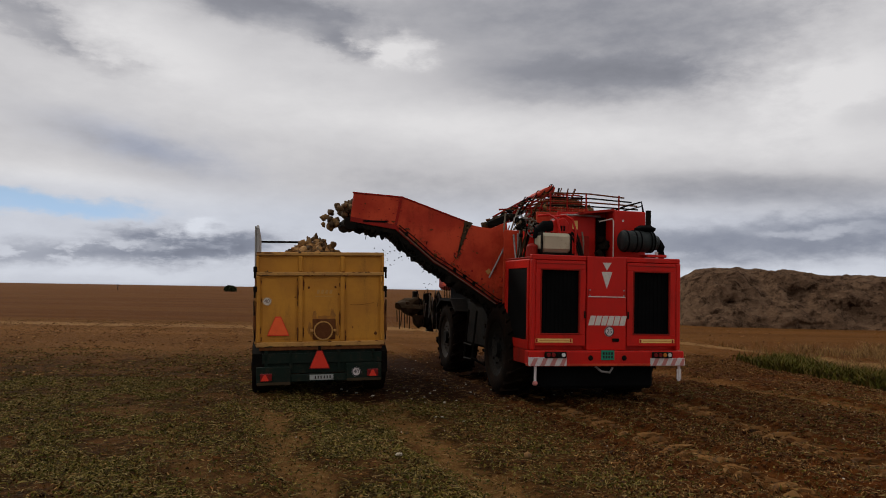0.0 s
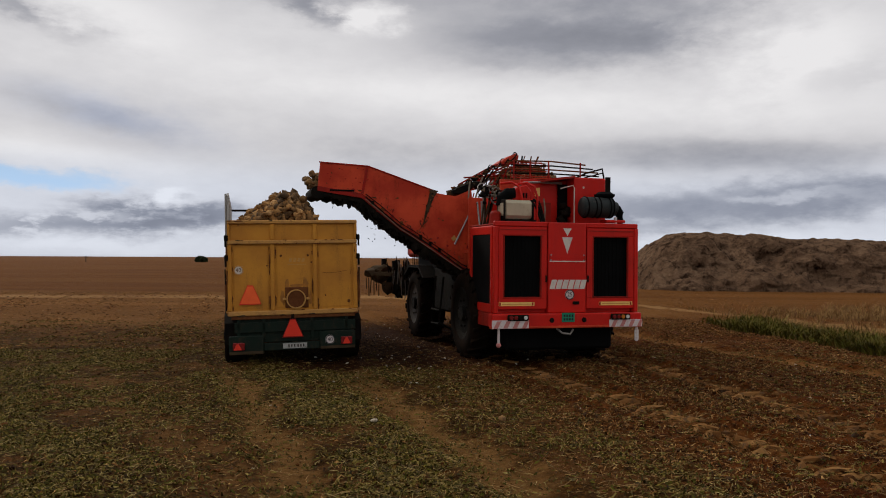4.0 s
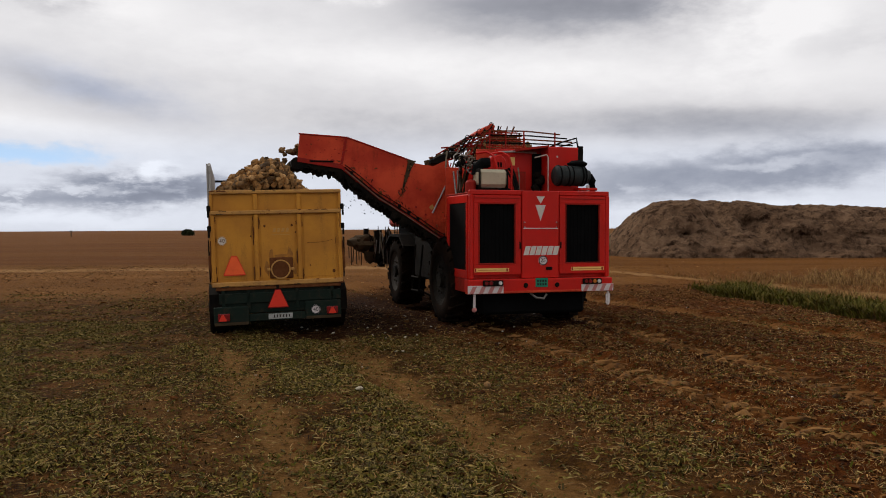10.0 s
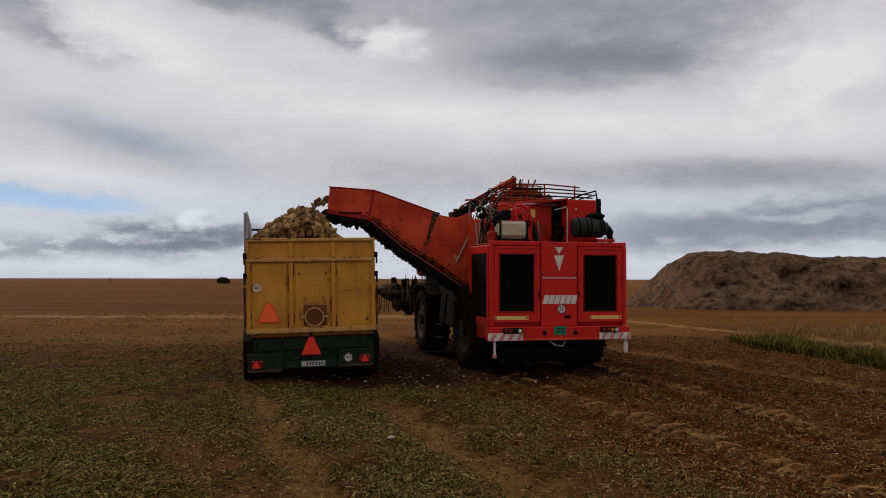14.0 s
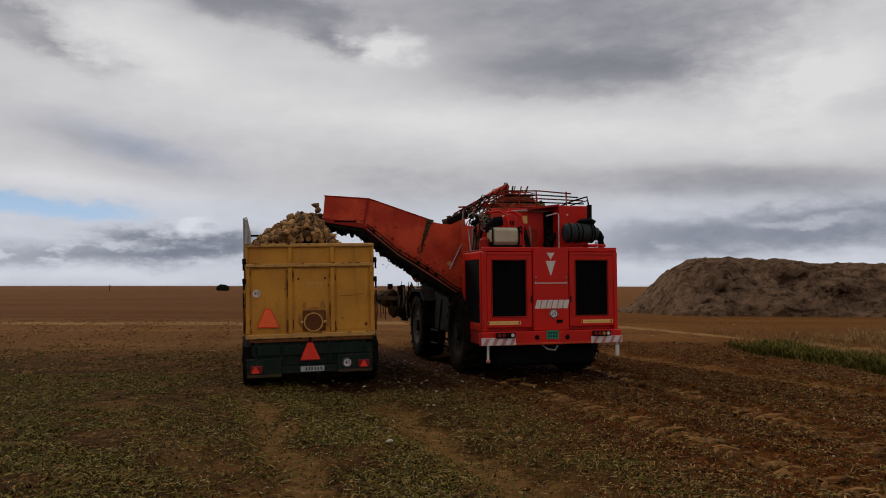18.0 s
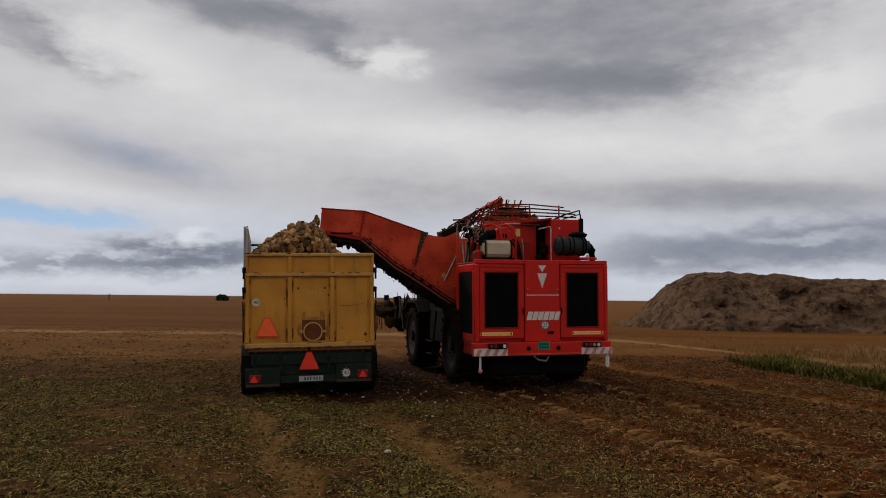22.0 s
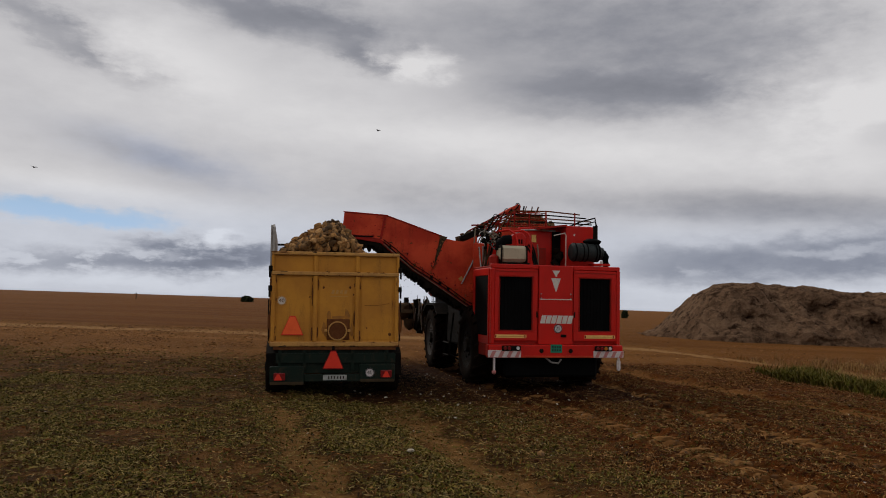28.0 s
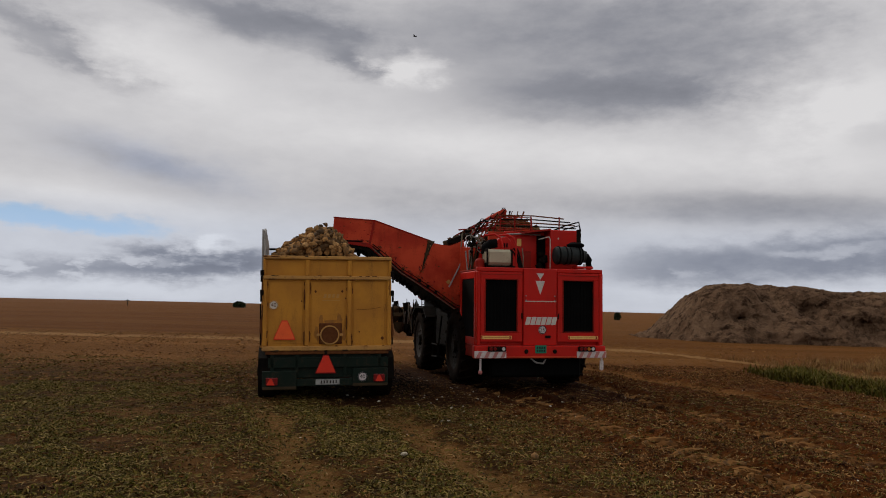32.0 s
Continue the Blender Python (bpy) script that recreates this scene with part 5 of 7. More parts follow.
    cyl(b, (1.14, 0.7, 3.1), (1.14, 0.7, 3.44), 0.05, None, 14)
    part("exhaust_stack", b, DARK, top)
    b = B()
    box(b, 0.98, 1.36, 0.42, 0.70, 2.58, 2.63, 0.01)
    part("bracket", b, RED, air)
    b = B()
    cyl(b, (1.17, 0.45, 2.56), (1.17, 0.45, 2.68), 0.03, None, 10)
    part("white_cap", b, WHITE, air)


def build_hopper(top):
    """The beet hopper with its rails, spreading auger chute and the load inside."""
    b = B()
    for x0, x1, y0, y1 in ((-0.55, 1.6, 1.92, 1.98), (-1.25, 1.6, 6.4, 6.46), (-1.28, -1.22, 3.2, 6.43), (1.56, 1.62, 1.95, 6.43)):
        box(b, x0, x1, y0, y1, 2.0, 3.46 if x0 > -0.6 else 2.85, 0.01)
    box(b, -1.2, 1.55, 1.95, 6.4, 2.0, 2.06, 0)
    box(b, -1.2, -0.551, 1.93, 1.97, 1.6, 3.08, 0.01)
    hop = part("hopper", b, RED_FADED, top, "faded red steel beet hopper")
    # round rails above the rear wall
    for k, (z, x0, x1) in enumerate(((3.60, -0.35, 1.62), (3.68, -0.45, 1.60), (3.76, -0.30, 1.48), (3.85, -0.20, 1.32))):
        b = B()
        tube(b, [(x0, 2.0, z), ((x0 + x1) / 2, 2.0, z + 0.015), (x1, 2.0, z - 0.01 * k)], 0.016, 6)
        part("rail", b, RUST if k % 2 else DARK, hop)
    for x in (-0.25, 0.1, 0.5, 1.2):
        b = B()
        cyl(b, (x, 1.99, 3.48), (x, 1.99, 3.86), 0.016, None, 6)
        part("rail_post", b, RED_DULL, hop)
    b = B()
    tube(b, [(1.02, 2.0, 3.52), (1.35, 2.0, 3.66), (1.70, 2.0, 3.76), (1.74, 2.0, 3.55)], 0.02, 6)
    part("guard_rail", b, DARK, hop)
    b = B()
    tube(b, [(1.30, 2.0, 3.56), (1.72, 2.0, 3.68)], 0.014, 6)
    part("guard_rail", b, DARK, hop)
    # spreading auger housing rising to the peak
    b = B()
    prism(b, [(0.10, 4.10), (0.16, 4.06), (0.12, 3.90), (-0.18, 3.88), (-0.28, 3.88), (-0.12, 3.98)], 2.75, 3.3, 0.01)
    chute = part("chute", b, RED_FADED, hop, "faded red chute at the end of the inner elevator")
    for a, c in (((-1.08, 2.8, 3.38), (0.10, 2.8, 4.10)), ((-1.15, 2.75, 3.26), (0.02, 2.75, 3.92)), ((-1.0, 3.3, 3.45), (0.12, 3.3, 4.08)), ((-0.9, 2.74, 3.30), (0.25, 2.74, 3.60)), ((-0.55, 2.74, 3.32), (-0.25, 2.74, 3.92)), ((0.0, 2.74, 3.35), (0.10, 2.74, 4.02)), ((-1.05, 2.74, 3.55), (0.35, 2.74, 3.66)), ((-0.75, 2.74, 3.52), (0.15, 2.74, 3.86))):
        b = B()
        tube(b, [a, tuple((p + q) / 2 for p, q in zip(a, c)), c], 0.020, 6)
        part("lattice_bar", b, RED_DULL, hop)
    rnd = random.Random(8)
    # red bars and plates of the inner elevator, seen through the rails
    for k in range(9):
        b = B()
        z = 3.48 + 0.045 * k
        tube(b, [(-0.30 + 0.02 * k, 2.05, z), (0.15, 2.05, z + rnd.uniform(-0.02, 0.02)), (0.62 - 0.03 * k, 2.05, z + rnd.uniform(-0.02, 0.02))], 0.014, 5)
        part("grid_bar", b, RED_FADED if k % 3 else RUST, hop)
    for k in range(14):
        b = B()
        x = -0.28 + 0.065 * k
        tube(b, [(x, 2.07, 3.44), (x + rnd.uniform(-0.05, 0.05), 2.07, 3.84 - rnd.uniform(0, 0.12))], rnd.uniform(0.008, 0.016), 5)
        part("grid_bar", b, rnd.choice([RED_FADED, RED_DULL, RUST]), hop)
    for k in range(7):
        b = B()
        x = -0.95 + 0.16 * k
        tube(b, [(x, 2.78, 3.30 + 0.07 * k), (x + 0.28, 2.78, 3.50 + 0.07 * k)], 0.022, 6)
        part("pale_rod", b, HOSE if k % 2 else STEEL, hop)
    for k in range(26):
        b = B()
        q = rnd.random()
        lump(b, (-1.25 + 0.85 * q, 2.7 + rnd.uniform(-0.05, 0.1), 3.28 + 0.50 * q + rnd.uniform(-0.07, 0.05)), rnd.uniform(0.02, 0.055), 0.5, 1, (1.5, 1, 0.8), k * 2.1)
        part("mud_lump", b, rnd.choice([DARK, DARK, MUD, RUST]), hop)
    for k in range(8):
        b = B()
        q = k / 7
        tube(b, curve((-1.35 + 1.25 * q, 2.72, 3.26 + 0.68 * q), (-1.15 + 1.25 * q, 2.72, 3.42 + 0.68 * q - 0.02), 0.05, 6), 0.014, 5)
        part("hose_loop", b, DARK, hop)
    for k in range(16):
        x0 = -1.0 + 0.09 * k
        zt = 3.45 + 0.55 * (x0 + 1.0)
        b = B()
        tube(b, [(x0, 2.72, 3.28 + rnd.uniform(-0.05, 0.1)), (x0 + rnd.uniform(-0.05, 0.12), 2.7, (3.3 + zt) / 2), (x0 + rnd.uniform(0.05, 0.25), 2.72, min(4.05, zt + rnd.uniform(-0.1, 0.12)))], rnd.uniform(0.010, 0.02), 5)
        part("lattice_bar", b, rnd.choice([RED_DULL, DARK, DARK, RUST, STEEL]), hop)
    for k in range(7):
        b = B()
        z = 3.56 + 0.06 * k
        tube(b, [(-0.9 + 0.13 * k, 2.71, z), (0.1, 2.71, z + 0.02), (0.75, 2.71, z - 0.02)], 0.011, 5)
        part("grid_bar", b, RED_DULL if k % 2 else RUST, hop)
    for k in range(3):
        x = -0.45 + k * 0.27
        z = 3.48 + 0.61 * (x + 1.0) / 1.15
        b = B()
        tube(b, [(x + 0.05 * math.cos(a), 2.8, z + 0.02 + 0.05 * math.sin(a)) for a in np.linspace(-0.4, 3.5, 8)], 0.009, 5)
        part("hose_loop", b, DARK, hop)
    for k in range(10):
        b = B()
        s = k / 9
        lump(b, (-1.35 + 0.45 * s + rnd.uniform(-0.05, 0.05), 2.5, 3.20 + 0.24 * s + rnd.uniform(-0.05, 0.05)), rnd.uniform(0.05, 0.11), 0.4, 1, (1.4, 1, 0.8), k * 1.7)
        part("mud_lump", b, MUD if k % 3 else DARK, hop)
    b = B()
    prism(b, [(-1.42, 3.24), (-1.30, 3.30), (-1.02, 3.42), (-0.95, 3.36), (-1.15, 3.20), (-1.40, 3.17)], 2.3, 2.7, 0.01)
    part("rubber_flap", b, DARK, hop)
    for x0, z0, x1, z1 in ((-1.15, 3.06, -1.12, 3.42), (-1.03, 3.0, -0.86, 3.5), (-0.95, 3.1, -0.62, 3.44), (-0.78, 3.0, -0.72, 3.40)):
        b = B()
        tube(b, curve((x0, 2.1, z0), (x1, 2.1, z1), -0.03, 6), 0.016, 6)
        part("steel_pipe", b, HOSE, hop)
    return hop


def build_elevator(top):
    """The unloading elevator: a swan-necked red trough with a black slatted web running below it."""
    Y0, Y1 = 2.2, 3.15
    upper = [(-4.0, 3.68), (-3.09, 3.64), (-1.80, 3.22), (-1.86, 3.05), (-2.03, 2.50), (-2.20, 2.36), (-2.50, 2.56), (-3.20, 3.13), (-4.04, 3.23)]
    lower = [(-1.77, 3.19), (-1.55, 3.15), (-1.33, 3.13), (-1.02, 3.27), (-0.97, 2.95), (-0.86, 1.62), (-1.22, 1.76), (-2.16, 2.38), (-2.02, 2.50), (-1.84, 3.02)]
    b = B()
    prism(b, upper, Y0, Y0 + 0.03)
    prism(b, [(-3.80, 3.66)] + upper[1:-1] + [(-3.80, 3.20)], Y1 - 0.03, Y1)
    elev = part("elevator_trough", b, RED_FADED, top, "dented orange-red side plates of the unloading elevator")
    b = B()
    prism(b, lower, Y0 - 0.004, Y0 + 0.03)
    prism(b, lower, Y1 - 0.03, Y1)
    part("lower_plate", b, RED_FADED, elev, "dented orange-red lower side plate")
    # mud splashes, scrapes and dents on the near plates
    r2 = random.Random(55)
    for k in range(70):
        x = r2.uniform(-3.9, -1.0)
        top_z = float(np.interp(x, [-4.0, -3.09, -1.8, -0.94], [3.64, 3.60, 3.16, 3.12]))
        low_z = float(np.interp(x, [-4.04, -3.2, -2.5, -1.22, -0.9], [3.27, 3.17, 2.60, 1.82, 1.70]))
        z = low_z + (top_z - low_z) * r2.random() ** 2.2
        b = B()
        lump(b, (x, Y0 - 0.003, z), r2.uniform(0.005, 0.02), 0.5, 1, (r2.uniform(0.7, 2.6), 0.15, r2.uniform(0.6, 1.2)), k * 1.9)
        part("mud_splash", b, r2.choice([RED_DULL, RED_DULL, RUST]), elev)
    # folded edge along the top and the bottom of the near plate
    edges = [(-4.02, 3.69), (-3.09, 3.65), (-1.80, 3.23)]
    b = B()
    tube(b, [(x, Y0 - 0.005, z) for x, z in edges], 0.014, 6)
    part("edge_roll", b, RED_DULL, elev)
    low = [(-4.05, 3.24), (-3.20, 3.12), (-2.48, 2.54), (-2.18, 2.37), (-1.22, 1.75), (-0.86, 1.60)]
    for (xa, za), (xb, zb) in zip(low, low[1:]):
        b = B()
        prism(b, [(xa, za), (xb, zb), (xb + 0.01, zb - 0.09), (xa, za - 0.09)], Y0 - 0.035, Y0 + 0.02, 0.004)
        part("lower_flange", b, RED_DULL, elev)
    b = B()
    prism(b, [(-3.13, 3.64), (-3.08, 3.64), (-3.17, 3.12), (-3.22, 3.13)], Y0 - 0.012, Y0)
    part("weld_seam", b, RED_DULL, elev)
    # bolts, brackets and a slotted adjuster near the head
    for x, z in ((-3.86, 3.17), (-3.70, 3.16), (-3.55, 3.15), (-2.9, 2.80), (-2.6, 2.60), (-2.3, 2.52), (-2.05, 2.62), (-1.7, 2.3), (-1.95, 2.2), (-1.5, 2.15)):
        b = B()
        cyl(b, (x, Y0 - 0.02, z), (x, Y0, z), 0.022, None, 8)
        part("bolt", b, RED_DULL, elev)
    b = B()
    box(b, -3.82, -3.36, Y0 - 0.045, Y0 - 0.036, 3.150, 3.185, 0.004)
    part("adjuster_slot", b, BLACK, elev)
    # rubber joint flap and mud where the neck folds, pale wear marks
    b = B()
    prism(b, [(-1.86, 3.25), (-1.70, 3.22), (-1.79, 3.08), (-1.90, 2.80), (-2.00, 2.52), (-1.97, 2.74), (-1.90, 3.04)], Y0 - 0.02, Y0 - 0.006)
    part("joint_flap", b, MUD, elev, "muddy rubber flap at the folding joint")
    b = B()
    tube(b, [(-0.98, Y0 - 0.03, 2.95), (-1.16, Y0 - 0.03, 2.58), (-1.36, Y0 - 0.03, 2.18)], 0.018, 6)
    part("bright_strut", b, STEEL, elev, "bright steel strut")
    b = B()
    prism(b, [(-1.43, 2.30), (-1.36, 2.36), (-1.31, 2.29), (-1.38, 2.24)], Y0 - 0.008, Y0 - 0.003)
    part("sticker", b, OCHRE_EDGE, elev)
    b = B()
    tube(b, [(-0.96, Y0 - 0.01, 3.20), (-1.05, Y0 - 0.01, 2.9), (-0.98, Y0 - 0.01, 2.5), (-1.1, Y0 - 0.01, 2.1)], 0.012, 6)
    part("plate_crease", b, RED_DULL, elev)
    # floor of the trough and the running web below it, slat by slat
    web = [(-4.10, 3.11), (-3.26, 3.00), (-2.52, 2.46), (-0.90, 1.43)]
    b = B()
    for (xa, za), (xb, zb) in zip(web, web[1:]):
        prism(b, [(xa, za + 0.10), (xb, zb + 0.10), (xb, zb - 0.03), (xa, za - 0.03)], Y0 + 0.03, Y1 - 0.03)
    part("web_bed", b, DARK, elev, "black conveyor web caked with mud")
    b = B()
    for (xa, za), (xb, zb) in zip(web, web[1:]):
        prism(b, [(xa, za + 0.12), (xb, zb + 0.12), (xb, zb - 0.04), (xa, za - 0.04)], Y0 - 0.01, Y0 + 0.03)
        prism(b, [(xa, za + 0.12), (xb, zb + 0.12), (xb, zb - 0.04), (xa, za - 0.04)], Y1 - 0.03, Y1)
    part("web_rail", b, DARK, elev)
    rnd = random.Random(12)
    dist, total = [0.0], 0.0
    for (xa, za), (xb, zb) in zip(web, web[1:]):
        total += math.hypot(xb - xa, zb - za)
        dist.append(total)
    for k in range(34):
        d = 0.05 + k * (total - 0.1) / 33
        x = float(np.interp(d, dist, [p[0] for p in web]))
        z = float(np.interp(d, dist, [p[1] for p in web]))
        b = B()
        h = rnd.uniform(0.04, 0.10)
        prism(b, [(x - 0.05, z + 0.02), (x + 0.05, z + 0.02), (x + 0.02 + rnd.uniform(-0.02, 0.02), z - h), (x - 0.03, z - h)], Y0 - 0.005, Y1 - 0.02)
        part("web_flight", b, DARK, elev)
    for k in range(95):
        d = rnd.uniform(0.1, total - 0.1)
        x = float(np.interp(d, dist, [p[0] for p in web]))
        z = float(np.interp(d, dist, [p[1] for p in web]))
        b = B()
        lump(b, (x, Y0 + rnd.uniform(-0.02, 0.3), z - rnd.uniform(0.0, 0.14)), rnd.uniform(0.02, 0.075), 0.5, 1, (1.2, 1, rnd.uniform(0.8, 2.0)), k * 2.3)
        part("mud_clot", b, DARK, elev)
    for k in range(26):
        d = rnd.uniform(0.3, total - 0.1)
        x = float(np.interp(d, dist, [p[0] for p in web]))
        z = float(np.interp(d, dist, [p[1] for p in web]))
        b = B()
        tube(b, curve((x, Y0, z - 0.03), (x + rnd.uniform(-0.12, 0.12), Y0, z - rnd.uniform(0.10, 0.24)), rnd.uniform(-0.05, 0.05), 5), rnd.uniform(0.004, 0.010), 4)
        part("hanging_root", b, DARK, elev)
    b = B()
    cyl(b, (-4.05, Y0 - 0.03, 3.12), (-4.05, Y1 + 0.03, 3.12), 0.12, None, 18)
    part("head_roller", b, DARK, elev)
    b = B()
    tube(b, curve((-3.16, Y0 - 0.04, 2.95), (-2.74, Y0 - 0.04, 2.56), 0.17, 10), 0.013, 6)
    part("hanging_hose", b, DARK, elev)
    # straw and leaf scraps caught along the joint and the lower edge
    for k in range(60):
        q = rnd.random()
        if k % 2:
            x, z = -2.02 + 0.20 * q + rnd.uniform(-0.05, 0.05), 2.50 + 0.68 * q
        else:
            d = total * (0.30 + 0.62 * q)
            x, z = float(np.interp(d, dist, [p[0] for p in web])) + 0.02, float(np.interp(d, dist, [p[1] for p in web])) + rnd.uniform(0.16, 0.24)
        a = rnd.uniform(-0.6, 2.2)
        ln = rnd.uniform(0.02, 0.07)
        b = B()
        tube(b, [(x, Y0 - 0.03, z), (x + ln * 0.5 * math.cos(a), Y0 - 0.045, z + ln * 0.5 * math.sin(a) + 0.01), (x + ln * math.cos(a), Y0 - 0.03, z + ln * math.sin(a))], rnd.uniform(0.004, 0.010), 4)
        part("caught_scrap", b, rnd.choice([MUD, DRY, MUD, DARK, RUST]), elev)
    # rails, brackets and grease lines along the lower flange
    for off, r, mat in ((0.045, 0.010, DARK), (-0.02, 0.014, DARK), (-0.065, 0.009, HOSE)):
        b = B()
        tube(b, [(x + 0.01, Y0 - 0.045, z + off + rnd.uniform(-0.012, 0.012)) for x, z in ((-3.15, 3.08), (-2.85, 2.84), (-2.48, 2.53), (-2.18, 2.36), (-1.75, 2.09), (-1.22, 1.74), (-0.95, 1.62))], r, 5)
        part("grease_line", b, mat, elev)
    for k in range(11):
        q = k / 10
        x, z = -3.0 + 1.9 * q, 2.96 - 1.27 * q
        b = B()
        box(b, x - 0.03, x + 0.03, Y0 - 0.05, Y0 - 0.036, z - 0.05, z + 0.03, 0.004)
        part("clamp", b, rnd.choice([RED_DULL, DARK, RUST]), elev)
    elev.location = (-0.045, 0, -0.01)
    return elev


def build_running_gear(top):
    # chassis boxes, all in the near-black grille material
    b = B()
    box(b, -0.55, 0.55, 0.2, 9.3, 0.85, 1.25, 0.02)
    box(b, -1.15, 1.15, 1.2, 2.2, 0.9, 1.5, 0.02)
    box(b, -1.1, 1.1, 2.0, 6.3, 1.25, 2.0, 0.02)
    chassis = part("chassis", b, BLACK, top, "near-black chassis beams and boxes")
    for y, r, w, x in ((1.65, 0.86, 0.62, 1.12), (5.45, 0.82, 0.62, 1.12)):
        b = B()
        cyl(b, (-1.0, y, r), (1.0, y, r), 0.16, None, 14)
        lump(b, (0, y, r), 0.32, 0.1, 2)
        part("axle", b, DARK, chassis)
        for s in (-1, 1):
            # rear rims take a darker material to paint in the body's shade
            tyre_wheel("wheel", top, s * x, y, r, w, s, 20, RIM if y > 3 else DARK, True)
    # black boxes added to fill the space under the body with its shade
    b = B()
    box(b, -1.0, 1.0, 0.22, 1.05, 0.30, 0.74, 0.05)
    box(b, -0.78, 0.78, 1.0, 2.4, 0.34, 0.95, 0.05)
    part("underbody", b, BLACK, chassis, "black boxes under the body, standing in for the shade there")
    # fender and steps ahead of the rear wheel
    b = B()
    flank(b, [(4.45, 1.45), (4.9, 1.72), (5.9, 1.72), (6.3, 1.5), (6.3, 1.45), (5.88, 1.66), (4.92, 1.66), (4.5, 1.42)], -1.45, -0.8)
    part("fender", b, DARK, chassis)
    b = B()
    flank(b, [(4.45, 1.45), (4.9, 1.72), (5.9, 1.72), (6.3, 1.5), (6.3, 1.45), (5.88, 1.66), (4.92, 1.66), (4.5, 1.42)], 0.8, 1.45)
    part("fender", b, DARK, chassis)
    b = B()
    for a, c in (((-1.3, 3.3, 1.5), (-1.42, 3.2, 0.55)), ((-1.42, 3.2, 0.55), (-1.2, 3.0, 0.42)), ((-1.3, 3.9, 1.5), (-1.42, 3.8, 0.5)), ((-1.42, 3.2, 0.8), (-1.42, 3.8, 0.8)), ((-1.42, 3.2, 0.52), (-1.42, 3.8, 0.50))):
        tube(b, [a, c], 0.022, 6)
    part("step_ladder", b, DARK, chassis)
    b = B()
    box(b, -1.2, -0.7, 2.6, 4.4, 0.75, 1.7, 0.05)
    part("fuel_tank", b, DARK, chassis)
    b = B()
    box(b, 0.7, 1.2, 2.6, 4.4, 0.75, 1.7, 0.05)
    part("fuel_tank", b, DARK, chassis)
    b = B()
    tube(b, curve((-1.15, 2.5, 1.9), (-1.2, 4.4, 1.75), 0.15), 0.03)
    part("hydraulic_hose", b, DARK, chassis)
    # cab ahead of the hopper
    b = B()
    box(b, -0.85, 0.95, 7.0, 8.6, 1.9, 3.3, 0.08)
    cab = part("cab", b, RED_DULL, top, "red driver's cab ahead of the hopper")
    b = B()
    box(b, -0.87, -0.845, 7.15, 8.4, 2.35, 3.15, 0.01)
    part("cab_window", b, BLACK, cab)
    # topper and lifter across the front
    b = B()
    box(b, -1.25, 1.6, 8.1, 9.3, 0.85, 1.45, 0.12)
    head = part("lifter_head", b, DARK, top, "muddy topping and lifting head across the front")
    rnd = random.Random(21)
    b = B()
    lump(b, (-1.72, 8.0, 1.47), 0.30, 0.25, 3, (1.25, 1.0, 0.72), 5.5)
    part("shield", b, MUD, head, "rounded muddy shield at the end of the head")
    for k in range(26):
        b = B()
        x = rnd.uniform(-1.75, -0.8)
        lump(b, (x, 8.0 + rnd.uniform(-0.15, 0.2), rnd.uniform(0.55, 1.55) if x > -1.2 else rnd.uniform(1.05, 1.6)), rnd.uniform(0.06, 0.17), 0.5, 1, (1, 1, rnd.uniform(0.8, 1.6)), k * 1.3)
        part("mud_lump", b, MUD if k % 3 == 0 else DARK, head)
    for k in range(8):
        b = B()
        x = -2.1 + k * 0.07
        tube(b, [(x, 8.0, 1.35), (x + rnd.uniform(-0.03, 0.03), 8.0, 1.05 - rnd.uniform(0, 0.2))], 0.014, 5)
        part("hanging_root", b, MUD, head)
    for k in range(30):
        b = B()
        x = -1.45 + k * 0.024
        tube(b, curve((x, 7.85 + rnd.uniform(-0.1, 0.1), rnd.uniform(0.75, 1.35)), (x + rnd.uniform(-0.22, 0.22), 7.75, 1.72 + rnd.uniform(-0.2, 0.2)), rnd.uniform(-0.10, 0.08), 6), rnd.uniform(0.008, 0.018), 5)
        part("hydraulic_hose", b, (DARK, HOSE, STEEL, DARK, MUD)[k % 5], head)
    for x, z in ((-1.62, 1.85), (-1.25, 1.82), (-1.33, 1.80)):
        b = B()
        box(b, x - 0.06, x + 0.06, 7.95, 8.08, z - 0.35, z, 0.01)
        part("upright", b, DARK, head)
    for k in range(4):
        b = B()
        x = -0.92 + 0.045 * k
        cyl(b, (x, 7.6, 1.6), (x, 7.6, 2.18), 0.010, None, 5)
        part("rod", b, DARK, head)
    for z in (1.75, 1.9, 2.05):
        b = B()
        cyl(b, (-0.94, 7.6, z), (-0.76, 7.6, z), 0.008, None, 5)
        part("rung", b, DARK, head)


def build_harvester():
    top = new("beet_harvester")
    top.matrix_basis = heading(HARVESTER_AT)
    tagged(top, "large red sugar beet harvester unloading through its side elevator", "harvester")
    build_engine_house(top)
    build_bumper(top)
    build_engine_top(top)
    build_hopper(top)
    build_elevator(top)
    build_running_gear(top)
    return top


HARVESTER = build_harvester()


